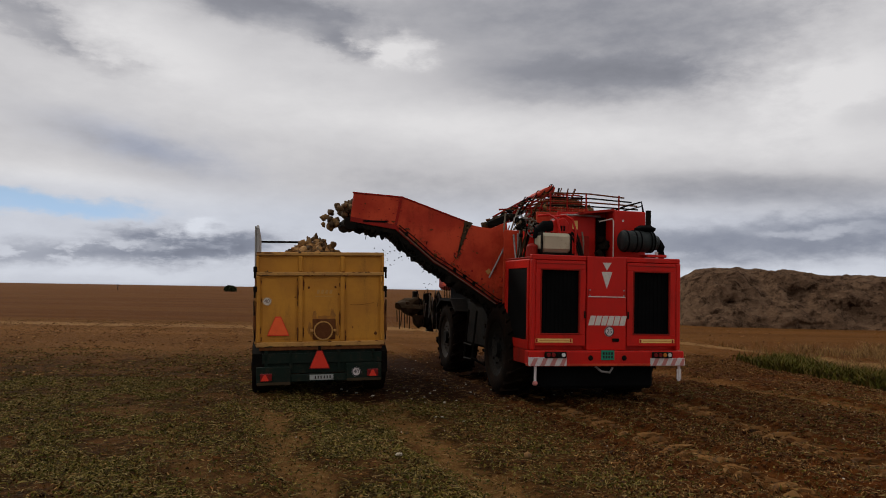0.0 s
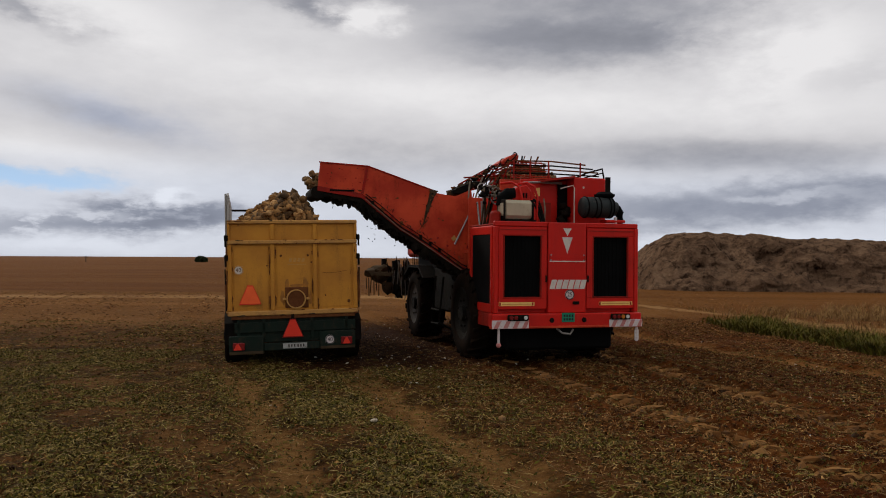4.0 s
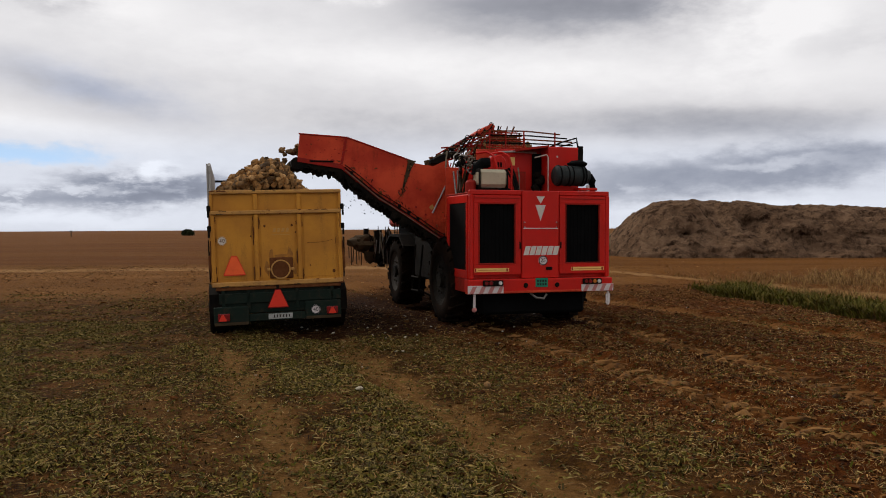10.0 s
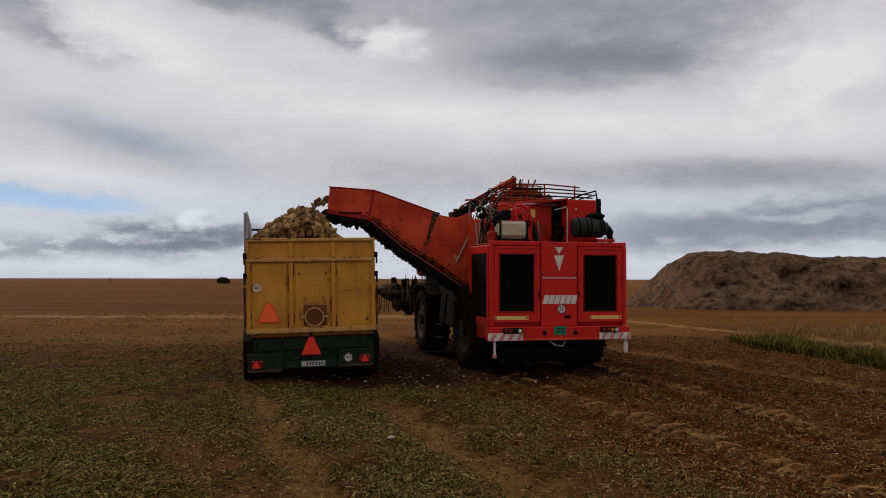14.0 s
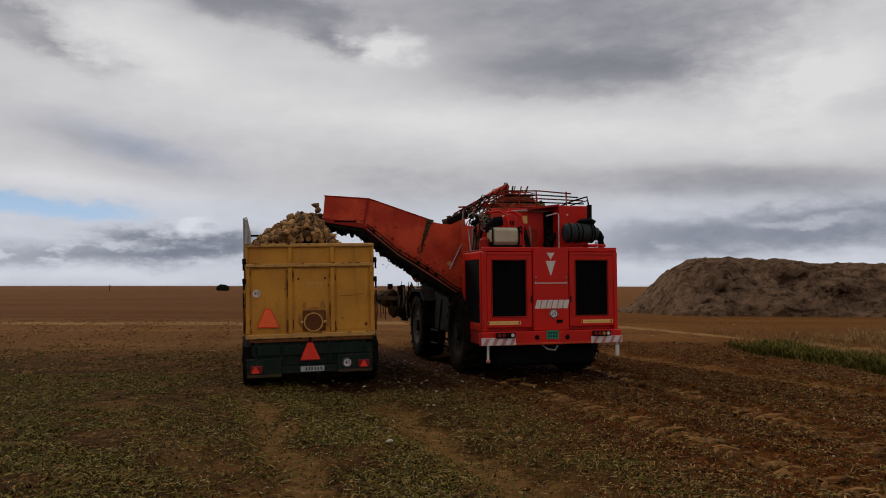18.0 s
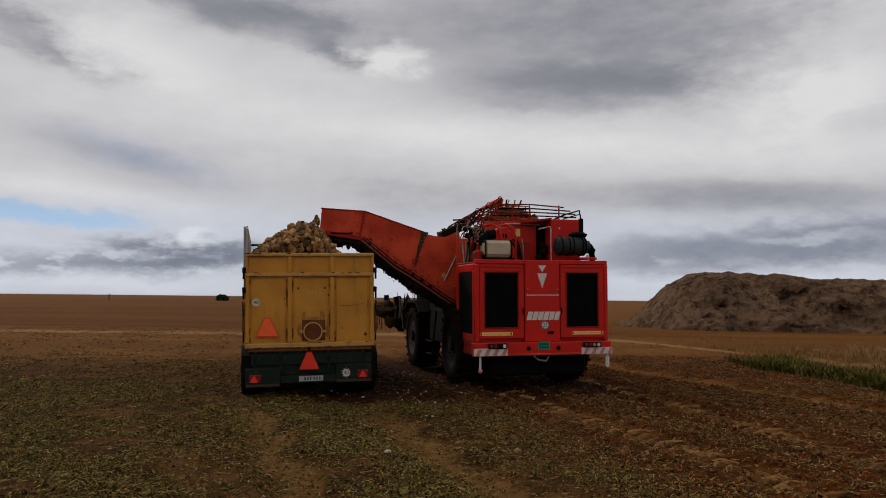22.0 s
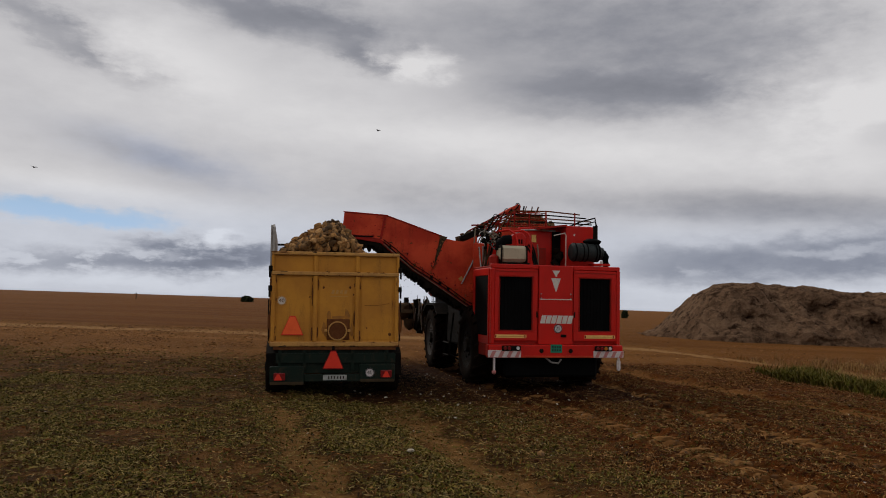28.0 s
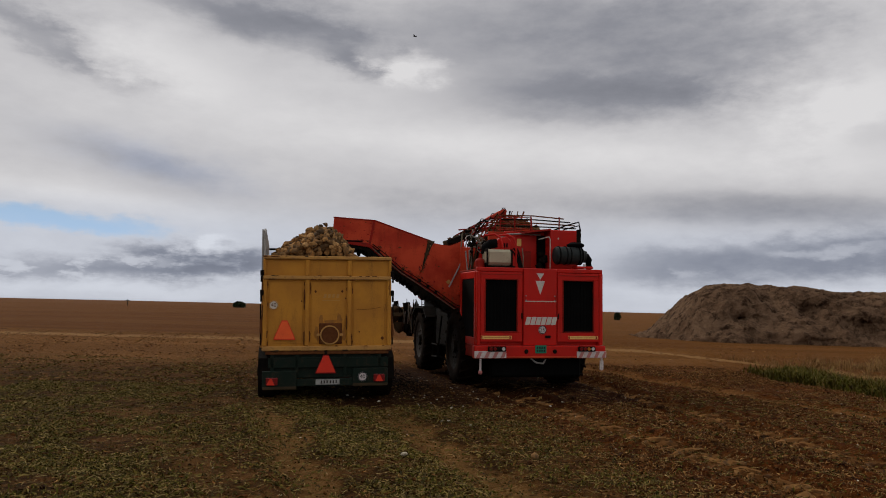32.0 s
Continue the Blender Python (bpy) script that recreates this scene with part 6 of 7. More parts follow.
# ---------------------------------------------------------------- what lies and grows on the field
def strips(name, n, region, length, width, seed, mat, curl=0.5, lift=0.012, keep=None):
    """Many small bent blades lying on the ground, each of two quads."""
    rng = np.random.default_rng(seed)
    x0, x1, y0, y1 = region
    x = rng.uniform(x0, x1, n)
    y = y0 + (y1 - y0) * rng.random(n) ** 1.35
    if keep is not None:
        k = rng.random(n) < keep(x, y)
        x, y = x[k], y[k]
        n = len(x)
    a = rng.uniform(0, 2 * math.pi, n)
    ln = rng.uniform(*length, n) * 0.5
    wd = rng.uniform(*width, n) * 0.5
    bend = rng.normal(0, curl, n)
    z = ground_z(x, y)
    pts = []
    for s, turn in ((-1, -1), (0, 0), (1, 1)):
        dx, dy = np.cos(a + bend * turn * 0.5), np.sin(a + bend * turn * 0.5)
        cx, cy = x + s * ln * dx, y + s * ln * dy
        up = lift + (rng.random(n) * 0.018 + 0.003) * (1.2 if s == 0 else 0.7) + (rng.random(n) < 0.10) * rng.random(n) * 0.03
        tilt = rng.uniform(-0.9, 0.9, n) * wd
        taper = 1.0 if s == 0 else 0.55
        for side in (-1, 1):
            pts.append(np.stack([cx - side * wd * taper * dy, cy + side * wd * taper * dx, np.maximum(z, ground_z(cx, cy)) + up + side * tilt], -1))
    co = np.stack(pts, 1).reshape(-1, 3)
    i = np.arange(n)[:, None] * 6
    q = np.concatenate([i + np.array([[0, 2, 3, 1]]), i + np.array([[2, 4, 5, 3]])], 1).reshape(-1, 4)
    me = bpy.data.meshes.new(name)
    me.vertices.add(len(co))
    me.vertices.foreach_set("co", co.ravel())
    me.loops.add(q.size)
    me.loops.foreach_set("vertex_index", q.ravel())
    me.polygons.add(len(q))
    me.polygons.foreach_set("loop_start", np.arange(0, q.size, 4))
    me.update(calc_edges=True)
    me.materials.append(mat)
    return new(name, me)


def blades(name, n, where, height, seed, mat, wide=0.012, clumps=6):
    """Upright grass in tufts: tapered bent blades of two faces. where: a function giving n places."""
    rng = np.random.default_rng(seed)
    x, y = where(rng, n)
    n = len(x)
    k = clumps
    x, y = np.repeat(x, k) + rng.normal(0, 0.07, n * k), np.repeat(y, k) + rng.normal(0, 0.07, n * k)
    h = np.repeat(rng.uniform(*height, n), k) * rng.uniform(0.6, 1.1, n * k)
    a = rng.uniform(0, 2 * math.pi, n * k)
    lean = rng.uniform(0.1, 1.3, n * k) * h
    w = rng.uniform(0.6, 1.3, n * k) * wide
    z = ground_z(x, y) - 0.02
    dx, dy = np.cos(a), np.sin(a)
    p = []
    for s, hh, ww in ((0, 0, 1), (0.35, 0.55, 0.8), (1, 0.95, 0.1)):
        cx, cy = x + dx * lean * s, y + dy * lean * s
        for side in (-1, 1):
            p.append(np.stack([cx - side * dy * w * ww, cy + side * dx * w * ww, z + h * hh], -1))
    co = np.stack(p, 1).reshape(-1, 3)
    i = np.arange(n * k)[:, None] * 6
    q = np.concatenate([i + np.array([[0, 1, 3, 2]]), i + np.array([[2, 3, 5, 4]])], 1).reshape(-1, 4)
    return pydata(name, co.tolist(), q.tolist(), mat)


def lumps(name, n, region, size, seed, mat, keep=None, flat=0.7, sink=0.3):
    """Many small rough pieces resting on the ground."""
    rng = np.random.default_rng(seed)
    x0, x1, y0, y1 = region
    x = rng.uniform(x0, x1, n)
    y = y0 + (y1 - y0) * rng.random(n) ** 1.3
    if keep is not None:
        k = rng.random(n) < keep(x, y)
        x, y = x[k], y[k]
        n = len(x)
    b = bmesh.new()
    bmesh.ops.create_icosphere(b, subdivisions=1, radius=1)
    base = np.array([v.co for v in b.verts])
    tri = np.array([[v.index for v in f.verts] for f in b.faces])
    b.free()
    r = rng.uniform(*size, n) * (0.5 + rng.random(n) ** 2)
    jig = 1 + rng.normal(0, 0.22, (n, len(base), 1))
    co = base[None] * jig * r[:, None, None]
    st = np.stack([rng.uniform(0.7, 1.5, n), rng.uniform(0.7, 1.3, n), np.full(n, flat)], -1)
    co = co * st[:, None, :]
    a = rng.uniform(0, 6.283, n)
    c, s = np.cos(a)[:, None], np.sin(a)[:, None]
    co[..., 0], co[..., 1] = co[..., 0] * c - co[..., 1] * s, co[..., 0] * s + co[..., 1] * c
    co += np.stack([x, y, ground_z(x, y) + r * flat * (1 - sink) * 0.6], -1)[:, None, :]
    f = (np.arange(n)[:, None, None] * len(base) + tri[None]).reshape(-1, 3)
    return pydata(name, co.reshape(-1, 3).tolist(), f.tolist(), mat)


def lane_gap(x, y):
    """1 off the pressed lanes, low on them."""
    g = np.ones_like(x)
    for lx, ly, yaw, half, depth, lug in LANES:
        c, s = math.cos(radians(yaw)), math.sin(radians(yaw))
        u = (x - lx) * c + (y - ly) * s
        u = u + 0.35 * fbm(x, y, 0.8, 3, lx + 40)
        fade = 1 - smooth(y, 11.8, 14.0) if depth < 0.035 else 1.0
        g *= 1 - (0.6 if lug else min(0.84, 0.80 * depth / 0.035)) * fade * np.exp(-(u / (half * 1.05)) ** 4)
    return g


def soil_shade(x, y):
    """1 on freshly lifted, driven soil round both vehicles, darkened by painted-in shade."""
    a = radians(HARVESTER_AT[2])
    dx, dy = x - HARVESTER_AT[0], y - HARVESTER_AT[1]
    across, along = dx * math.cos(a) + dy * math.sin(a), dy * math.cos(a) - dx * math.sin(a)
    return smooth(across, -5.6, -4.2) * (1 - smooth(across, 1.5, 2.3)) * smooth(along, 0.4, 1.7) * (1 - smooth(along, 8, 12))


def leafy(x, y):
    """How thick the leaf cover lies: thick in swaths and clumps to the left, thin on the lifted rows."""
    side = smooth(x + 0.34 * (y - 8) - 2.1 + 0.5 * fbm(x, y, 0.6, 2, 14), -1.3, 0.9)
    clump = smooth(fbm(x, y, 0.75, 3, 21) + 0.55 * fbm(x, y, 2.6, 2, 2), -0.60, 0.30)
    swath = 0.5 + 0.5 * smooth(np.sin((x + 0.2 * y) * 1.9 + 0.8 * fbm(x, y, 0.3, 2, 6)), -0.7, 0.5)
    return np.clip(clump * swath * (1 - 0.93 * side) * lane_gap(x, y), 0.09, 1) * (1 - 0.93 * soil_shade(x, y)) * smooth(y, 4.1, 5.3)


def rows_right(x, y):
    return lane_gap(x, y) * np.clip(smooth(x + 0.34 * (y - 8) - 2.1, -1.3, 0.9) * (0.18 + 0.62 * smooth(fbm(x, y, 1.0, 3, 31), -0.3, 0.35)), 0.06, 1) * (1 - 0.93 * soil_shade(x, y)) * smooth(y, 4.1, 5.3)


tagged(strips("leaf_litter", 300000, (-8.5, 9.0, 4.2, 16.0), (0.018, 0.080), (0.006, 0.024), 1, LEAF, 0.7, 0.003, leafy), "wilted green and brown beet leaves strewn over the field", "leaf litter", kind="stuff")
tagged(strips("leaf_stems", 95000, (-8.5, 9.0, 4.2, 16.0), (0.04, 0.15), (0.003, 0.008), 4, STEM, 0.6, 0.006, leafy), "wilted leaf stems strewn over the field", "leaf litter", kind="stuff")
tagged(strips("root_crumbs", 420000, (-4.0, 9.5, 4.2, 24.0), (0.010, 0.075), (0.004, 0.016), 9, ROOT, 0.5, 0.003, rows_right), "brown crumbs of roots and soil on the lifted rows", "root crumbs", kind="stuff")
tagged(strips("far_leaf_litter", 42000, (-26, 16, 16.0, 40.0), (0.04, 0.16), (0.010, 0.030), 2, ROOT, 0.8, 0.006, leafy), "brown leaf and root scraps strewn farther out on the field", "leaf litter", kind="stuff")
tagged(strips("middle_leaf_litter", 70000, (-16, 9, 10.0, 23.0), (0.03, 0.10), (0.008, 0.024), 12, LEAF, 0.8, 0.005, leafy), "wilted olive beet leaves strewn round the trailer", "leaf litter", kind="stuff")
tagged(strips("straw_stalks", 16000, (-7.0, 9.0, 4.2, 18.0), (0.04, 0.20), (0.002, 0.006), 3, DRY, 0.5, 0.01, lambda x, y: 0.35 + 0.65 * smooth(x + 0.2 * y, 0, 3)), "pale dry stalks lying on the soil", "stalks", kind="stuff")
tagged(lumps("soil_clods", 45000, (-6.0, 9.5, 4.4, 24.0), (0.008, 0.030), 5, CLOD, rows_right), "crumbled brown soil clods on the lifted rows", "clods", kind="stuff")
tagged(lumps("beet_chips", 1500, (-6.0, 9.5, 5.5, 24.0), (0.006, 0.015), 6, CHIP, lambda x, y: np.clip(0.10 + 0.25 * smooth(x + 0.1 * y, -0.5, 2.5) * smooth(y, 7, 11) + 0.65 * soil_shade(x, y + 1.0) * smooth(x, -1.5, 0), 0, 1), 0.6), "small white broken beet pieces on the soil", "beet chips", kind="stuff")


def tread_prints():
    """Curved pads of soil that the lugs of big tyres have left standing in the lanes."""
    rng = np.random.default_rng(61)
    verts, faces = [], []
    for lx, ly, yaw, half, depth, lug in LANES:
        if not lug:
            continue
        c, sn = math.cos(radians(yaw)), math.sin(radians(yaw))
        for k in range(int(12.0 / lug)):
            for side in (-1, 1):
                if rng.random() < 0.12 + 0.5 * smooth(k * lug, 4.5, 9.0):
                    continue
                v0 = -3.2 + lug * (k + (0.5 if side > 0 else 0)) + rng.normal(0, 0.012)
                long, high, wide = half * rng.uniform(0.35, 0.8), rng.uniform(0.034, 0.058), rng.uniform(0.06, 0.11)
                n = len(verts)
                for i in range(7):
                    q = i / 6
                    u = side * (0.03 + long * q)
                    v = v0 - 0.16 * q ** 1.5
                    for a, h in ((-0.55, -0.02), (-0.30, 0.8), (0.10, 1.0), (0.50, -0.02)):
                        uu, vv = u + rng.normal(0, 0.014), v + a * wide * (1.2 - 0.9 * q) + rng.normal(0, 0.011)
                        x, y = lx + uu * c - vv * sn, ly + uu * sn + vv * c
                        verts.append((x, y, h * high * (0.5 + 1.6 * q * (1 - q) + 0.2 * rng.random())))
                for i in range(6):
                    for j in range(3):
                        p = n + i * 4 + j
                        faces.append((p, p + 1, p + 5, p + 4))
    co = np.array(verts)
    co[:, 2] += ground_z(co[:, 0], co[:, 1]) * 0.5 - 0.012
    ob = pydata("tread_prints", co.tolist(), faces, TREAD)
    tagged(ob, "curved tan pads of soil pressed up by tractor tyre lugs", "tyre prints", kind="stuff")


tread_prints()


def verge(rng, n):
    """Places in the green verge beside the field."""
    y = 9.0 + 13.6 * rng.random(n)
    x = 9.2 - 0.18 * (y - 15.6) + 1.7 * rng.random(n) ** 1.3 + 0.30 * np.maximum(y - 20, 0) + 0.45 * fbm(y, y * 0, 0.7, 3, 4)
    k = rng.random(n) < 0.35 + 0.65 * smooth(fbm(x, y, 0.8, 2, 3), -0.3, 0.2)
    return x[k], y[k]


def straw_place(rng, n):
    y = 10.0 + 21.0 * rng.random(n)
    x = 10.3 - 0.1 * (y - 15.5) + 9.5 * rng.random(n) ** 1.2 + 0.12 * np.maximum(y - 20, 0)
    k = rng.random(n) < (0.2 + 0.8 * smooth(fbm(x, y, 0.35, 2, 13), -0.3, 0.3)) * (1 - smooth(y, 26, 31))
    return x[k], y[k]


tagged(blades("green_verge_grass", 3600, verge, (0.06, 0.34), 7, GRASS, 0.016, 12), "rank green grass along the edge of the field", "grass", kind="stuff")
tagged(blades("dry_verge_grass", 5600, straw_place, (0.06, 0.36), 8, DRY, 0.007, 9), "tall dry straw-coloured grass beyond the green verge", "grass", kind="stuff")


def marker_stones():
    """Two pale beets lying by themselves between the tracks."""
    for x, y, r, sx, label in ((-0.50, 9.02, 0.036, 1.2, "pale broken beet lying on the leaf litter"), (1.0, 9.10, 0.055, 0.8, "brown beet tail lying on the leaf litter")):
        b = B()
        lump(b, (0, 0, 0), r, 0.22, 2, (sx, 0.9, 0.75), x * 3)
        ob = part("broken_beet", b, CHIP if x < 0 else BEET, None, smooth=True)
        ob.location = (x, y, float(ground_z(x, y)) + r * 0.6)
        tagged(ob, label, "beet", "loose beets")


marker_stones()


def loose_pieces():
    """Single clods and white beet chips that stand out on the lifted rows."""
    rnd = random.Random(17)
    clods, chips = [], []
    for k in range(4):
        b = B()
        lump(b, (0, 0, 0), 1.0, 0.45, 2, (1.2, 0.9, 0.7), k * 3.3)
        me = bpy.data.meshes.new("soil_clod")
        b.to_mesh(me)
        b.free()
        me.materials.append(CLOD)
        clods.append(me)
        b = B()
        lump(b, (0, 0, 0), 1.0, 0.4, 1, (1.3, 0.8, 0.6), k * 5.1)
        me = bpy.data.meshes.new("beet_chip")
        b.to_mesh(me)
        b.free()
        me.materials.append(CHIP)
        chips.append(me)
    for k in range(70):
        clod = k < 34
        y = rnd.uniform(6.0, 16.0) if clod else rnd.uniform(11.4, 15.5)
        x = rnd.uniform(1.6, 6.2) + 0.25 * (8 - y) if clod else rnd.uniform(-1.6, 2.6) + 0.2 * (13 - y)
        r = rnd.uniform(0.035, 0.075) if clod else rnd.uniform(0.014, 0.026)
        ob = new("soil_clod" if clod else "beet_chip", rnd.choice(clods if clod else chips))
        ob.matrix_basis = pose(x, y, float(ground_z(x, y)) + 0.3 * r, rnd.uniform(-20, 20), rnd.uniform(-20, 20), rnd.uniform(0, 360)) @ Matrix.Scale(r, 4)
        if clod:
            tagged(ob, "dark reddish clod of soil lying on the lifted rows", "clod", "loose soil clods")
        else:
            tagged(ob, "white broken beet chip lying on dark soil", "beet chip", "loose beet chips")


loose_pieces()


# ---------------------------------------------------------------- sugar beets
def beet_shape(seed, size=0.10, sides=7):
    """A beet: a fat shoulder that tapers into a bent tail."""
    rnd = random.Random(seed)
    prof = [(-1.00, 0.42), (-0.80, 0.76), (-0.35, 0.94), (0.20, 0.82), (0.75, 0.56), (1.15, 0.34), (1.45, 0.12)]
    verts, faces = [], []
    bend = rnd.uniform(-0.25, 0.25)
    for z, r in prof:
        for k in range(sides):
            a = 2 * math.pi * k / sides
            q = r * (1 + 0.5 * noise.noise(Vector((math.cos(a) * 1.4, math.sin(a) * 1.4, z * 1.5 + seed * 3.7))))
            verts.append((size * (q * math.cos(a) + bend * z * z), size * q * math.sin(a), size * z))
    for i in range(len(prof) - 1):
        for k in range(sides):
            faces.append((i * sides + k, i * sides + (k + 1) % sides, (i + 1) * sides + (k + 1) % sides, (i + 1) * sides + k))
    faces.append(tuple(range(sides))[::-1])
    faces.append(tuple(range((len(prof) - 1) * sides, len(prof) * sides)))
    return verts, faces


SHAPES = [beet_shape(k, 0.048 + 0.011 * (k % 3)) for k in range(8)]
BEET_MESHES = []
for k, (v, f) in enumerate(SHAPES):
    me = bpy.data.meshes.new("sugar_beet")
    me.from_pydata(v, [], f)
    me.materials.append(BEET if k % 3 else BEET_DIRTY)
    BEET_MESHES.append(me)


def beet_pile(name, height_at, places, seed, mat, parent=None, layers=(0.0, -0.10)):
    """Beets packed over a surface: height_at gives the surface's height over each place."""
    rnd = random.Random(seed)
    verts, faces = [], []
    for x, y in places:
        for layer in layers:
            v, f = rnd.choice(SHAPES)
            q = Euler((rnd.uniform(0, 6.28), rnd.uniform(0, 6.28), rnd.uniform(0, 6.28))).to_matrix()
            s = rnd.uniform(0.75, 1.25)
            at = Vector((x + rnd.uniform(-0.03, 0.03), y + rnd.uniform(-0.03, 0.03), height_at(x, y) + layer + rnd.uniform(-0.035, 0.035)))
            n = len(verts)
            verts += [at + q @ Vector(p) * s for p in v]
            faces += [tuple(i + n for i in p) for p in f]
    ob = pydata(name, verts, faces, mat, False)
    ob.parent = parent
    return ob


def hexes(x0, x1, y0, y1, step):
    out, j, y = [], 0, y0
    while y <= y1:
        x = x0 + (step / 2 if j % 2 else 0)
        while x <= x1:
            out.append((x, y))
            x += step
        y += step * 0.87
        j += 1
    return out


# the load grows in three heaps, from the tailgate forwards, under the moving head of the elevator
CREST = 0.0        # the heaps' ridge stands this far to the elevator's side of the trailer's middle


def heap_profile(y_mid, y_half, top):
    def z(x, y):
        dx = x - CREST
        flat = 0.24 if dx < 0 else 0.08
        side = max(0.0, 1 - (max(0.0, abs(dx) - flat) / (0.98 if dx < 0 else 0.52)) ** 1.15)
        ridge = 1 - 0.55 * min(1.0, abs(y - y_mid) / y_half) ** 2
        ridge *= 0.80 + 0.20 * min(1.0, max(0.0, (y - 0.1) / 0.55))
        return 2.44 + (top - 2.44) * side * ridge + 0.05 * noise.noise(Vector((x * 4, y * 4, y_mid)))
    return z


HEAPS = []
for y_mid, y_half, y0, y1, top_z, steps in (
    (0.75, 1.1, 0.16, 1.60, 3.12, [(0.0, -0.34), (2.0, -0.18), (3.5, -0.10), (7.0, -0.04), (9.0, 0.0), (12.0, 0.0), (32.0, -0.02)]),
    (2.15, 1.2, 1.40, 3.00, 3.12, [(0.0, -0.95), (6.0, -0.55), (9.0, -0.14), (13.0, 0.0), (32.0, 0.0)]),
    (3.60, 1.3, 2.85, 5.30, 3.16, [(0.0, -1.05), (9.0, -0.80), (17.0, -0.35), (24.0, -0.08), (30.0, 0.0), (32.0, 0.02)]),
):
    spots = hexes(-1.06, 1.04, y0, y1, 0.080)
    zfun = heap_profile(y_mid, y_half, top_z)
    near = y_mid < 1.0
    pile = beet_pile("beet_heap", zfun, spots, int(y_mid * 10), BEET, None, (-0.03, -0.11, -0.19) if near else (0.0, -0.08, -0.17))
    if near:
        heap = new("beet_heap")
        heap.matrix_basis = trailer_pose()
        tagged(heap, "heap of tan unwashed sugar beets in the trailer", "beet heap", "beet load in the trailer")
        pile.name = "packed_load"
        pile.parent = heap
        tagged(pile, "beets packed below the top layer", kind="stuff")
        pile = heap
    else:
        tagged(pile, "heap of tan unwashed sugar beets in the trailer", "beet heap", "beet load in the trailer", kind="stuff")
    if near:
        # the beets that lie on top, towards the tailgate, one by one
        rnd = random.Random(5)
        for k, (x, y) in enumerate(hexes(-1.02, 0.60, 0.13, 1.32, 0.088)):
            ob = new("sugar_beet", BEET_MESHES[rnd.randrange(len(BEET_MESHES))])
            ob.parent = pile
            z = zfun(x, y) + rnd.uniform(-0.03, 0.06)
            ob.matrix_basis = pose(x + rnd.uniform(-0.03, 0.03), y + rnd.uniform(-0.03, 0.03), z, rnd.uniform(0, 360), rnd.uniform(0, 360), rnd.uniform(0, 360))
    HEAPS.append((pile, steps, zfun, y0, y1))


def hopper_load(top):
    spots = [(x, y) for x, y in hexes(-0.2, 1.35, 2.3, 4.2, 0.13)]
    ob = beet_pile("beet_load", lambda x, y: 3.42 + 0.42 * max(0.0, 1 - ((x - 0.42) / 0.75) ** 2 - ((y - 3.1) / 1.0) ** 2), spots, 77, BEET_DIRTY, top)
    tagged(ob, "muddy beets still lying in the hopper", kind="stuff")


hopper_load(HARVESTER)


def in_trailer(x, y, z):
    return trailer_pose() @ Vector((x, y, z))


def on_harvester(t, x, y, z):
    return harvester_pose(t) @ Vector((x, y, z))


def heap_level(t, x, y):
    """The height of the load at a place of the trailer at t seconds."""
    best = 1.3
    for pile, steps, zfun, y0, y1 in HEAPS:
        if y0 - 0.1 <= y <= y1 + 0.1:
            best = max(best, zfun(x, y) + float(np.interp(t, [s[0] for s in steps], [s[1] for s in steps])))
    return best


FLYING = []


def plan_beets():
    """Beets that ride up the elevator, drop off its head and come to rest on the load."""
    rnd = random.Random(99)
    t, k = -0.55, 0
    while t < 32.0:
        rate = 36 if t < 4 else (22 if t < 9 else (11 if t < 14 else 8))
        t += rnd.uniform(0.5, 1.5) / rate
        lane = rnd.uniform(2.46, 2.88)
        rows = []
        spin = [rnd.uniform(-180, 180) for _ in range(3)]
        # waiting in the hopper, then up the web
        hop = (rnd.uniform(0.0, 1.2), rnd.uniform(2.6, 5.6), rnd.uniform(2.2, 3.1))
        web = [(-3.2, hop[0], hop[1], hop[2]), (-2.6, -0.7, lane, 1.95), (-0.95, -2.4, lane, 2.80), (-0.42, -3.2, lane, 3.20), (0.0, -4.02, lane, 3.38 + rnd.uniform(0, 0.10))]
        for dt, x, y, z in web:
            if t + dt >= 0:
                rows.append((t + dt, on_harvester(t + dt, x, y, z)))
        t0 = max(t, 0.0)
        start = on_harvester(t0, -4.02, lane, web[-1][3])
        local = trailer_pose().inverted() @ start
        # where it comes to rest: below the head, rolling down the near or far slope
        reach = rnd.uniform(0.20, 0.85) if t < 9 else rnd.uniform(0.05, 0.7)
        ex = max(-1.0, local.x - reach)
        ey = min(5.2, max(0.2, local.y + rnd.uniform(-0.35, 0.5)))
        speed = 1.35
        rest = heap_level(t + 0.5, ex, ey) + 0.03
        fall = max(0.12, min(0.55, math.sqrt(max(0.02, 2 * (start.z - rest) / 9.8)) * 1.1))
        end = in_trailer(ex, ey, rest)
        hop_t = [0.33, 0.66, 1.0]
        for q in hop_t:
            tt = t + fall * q
            if tt >= 0:
                p = start.lerp(end, q)
                p.z = start.z + (end.z - start.z) * (0.25 * q + 0.75 * q * q) + 0.06 * q * (1 - q) * 4
                rows.append((tt, p))
        sink = heap_level(32.0, ex, ey)
        rows = [(a, p) for a, p in rows if a <= 32.0]
        if len(rows) < 1 or (t > 32.0):
            continue
        FLYING.append((k, rows, spin, t + fall))
        k += 1


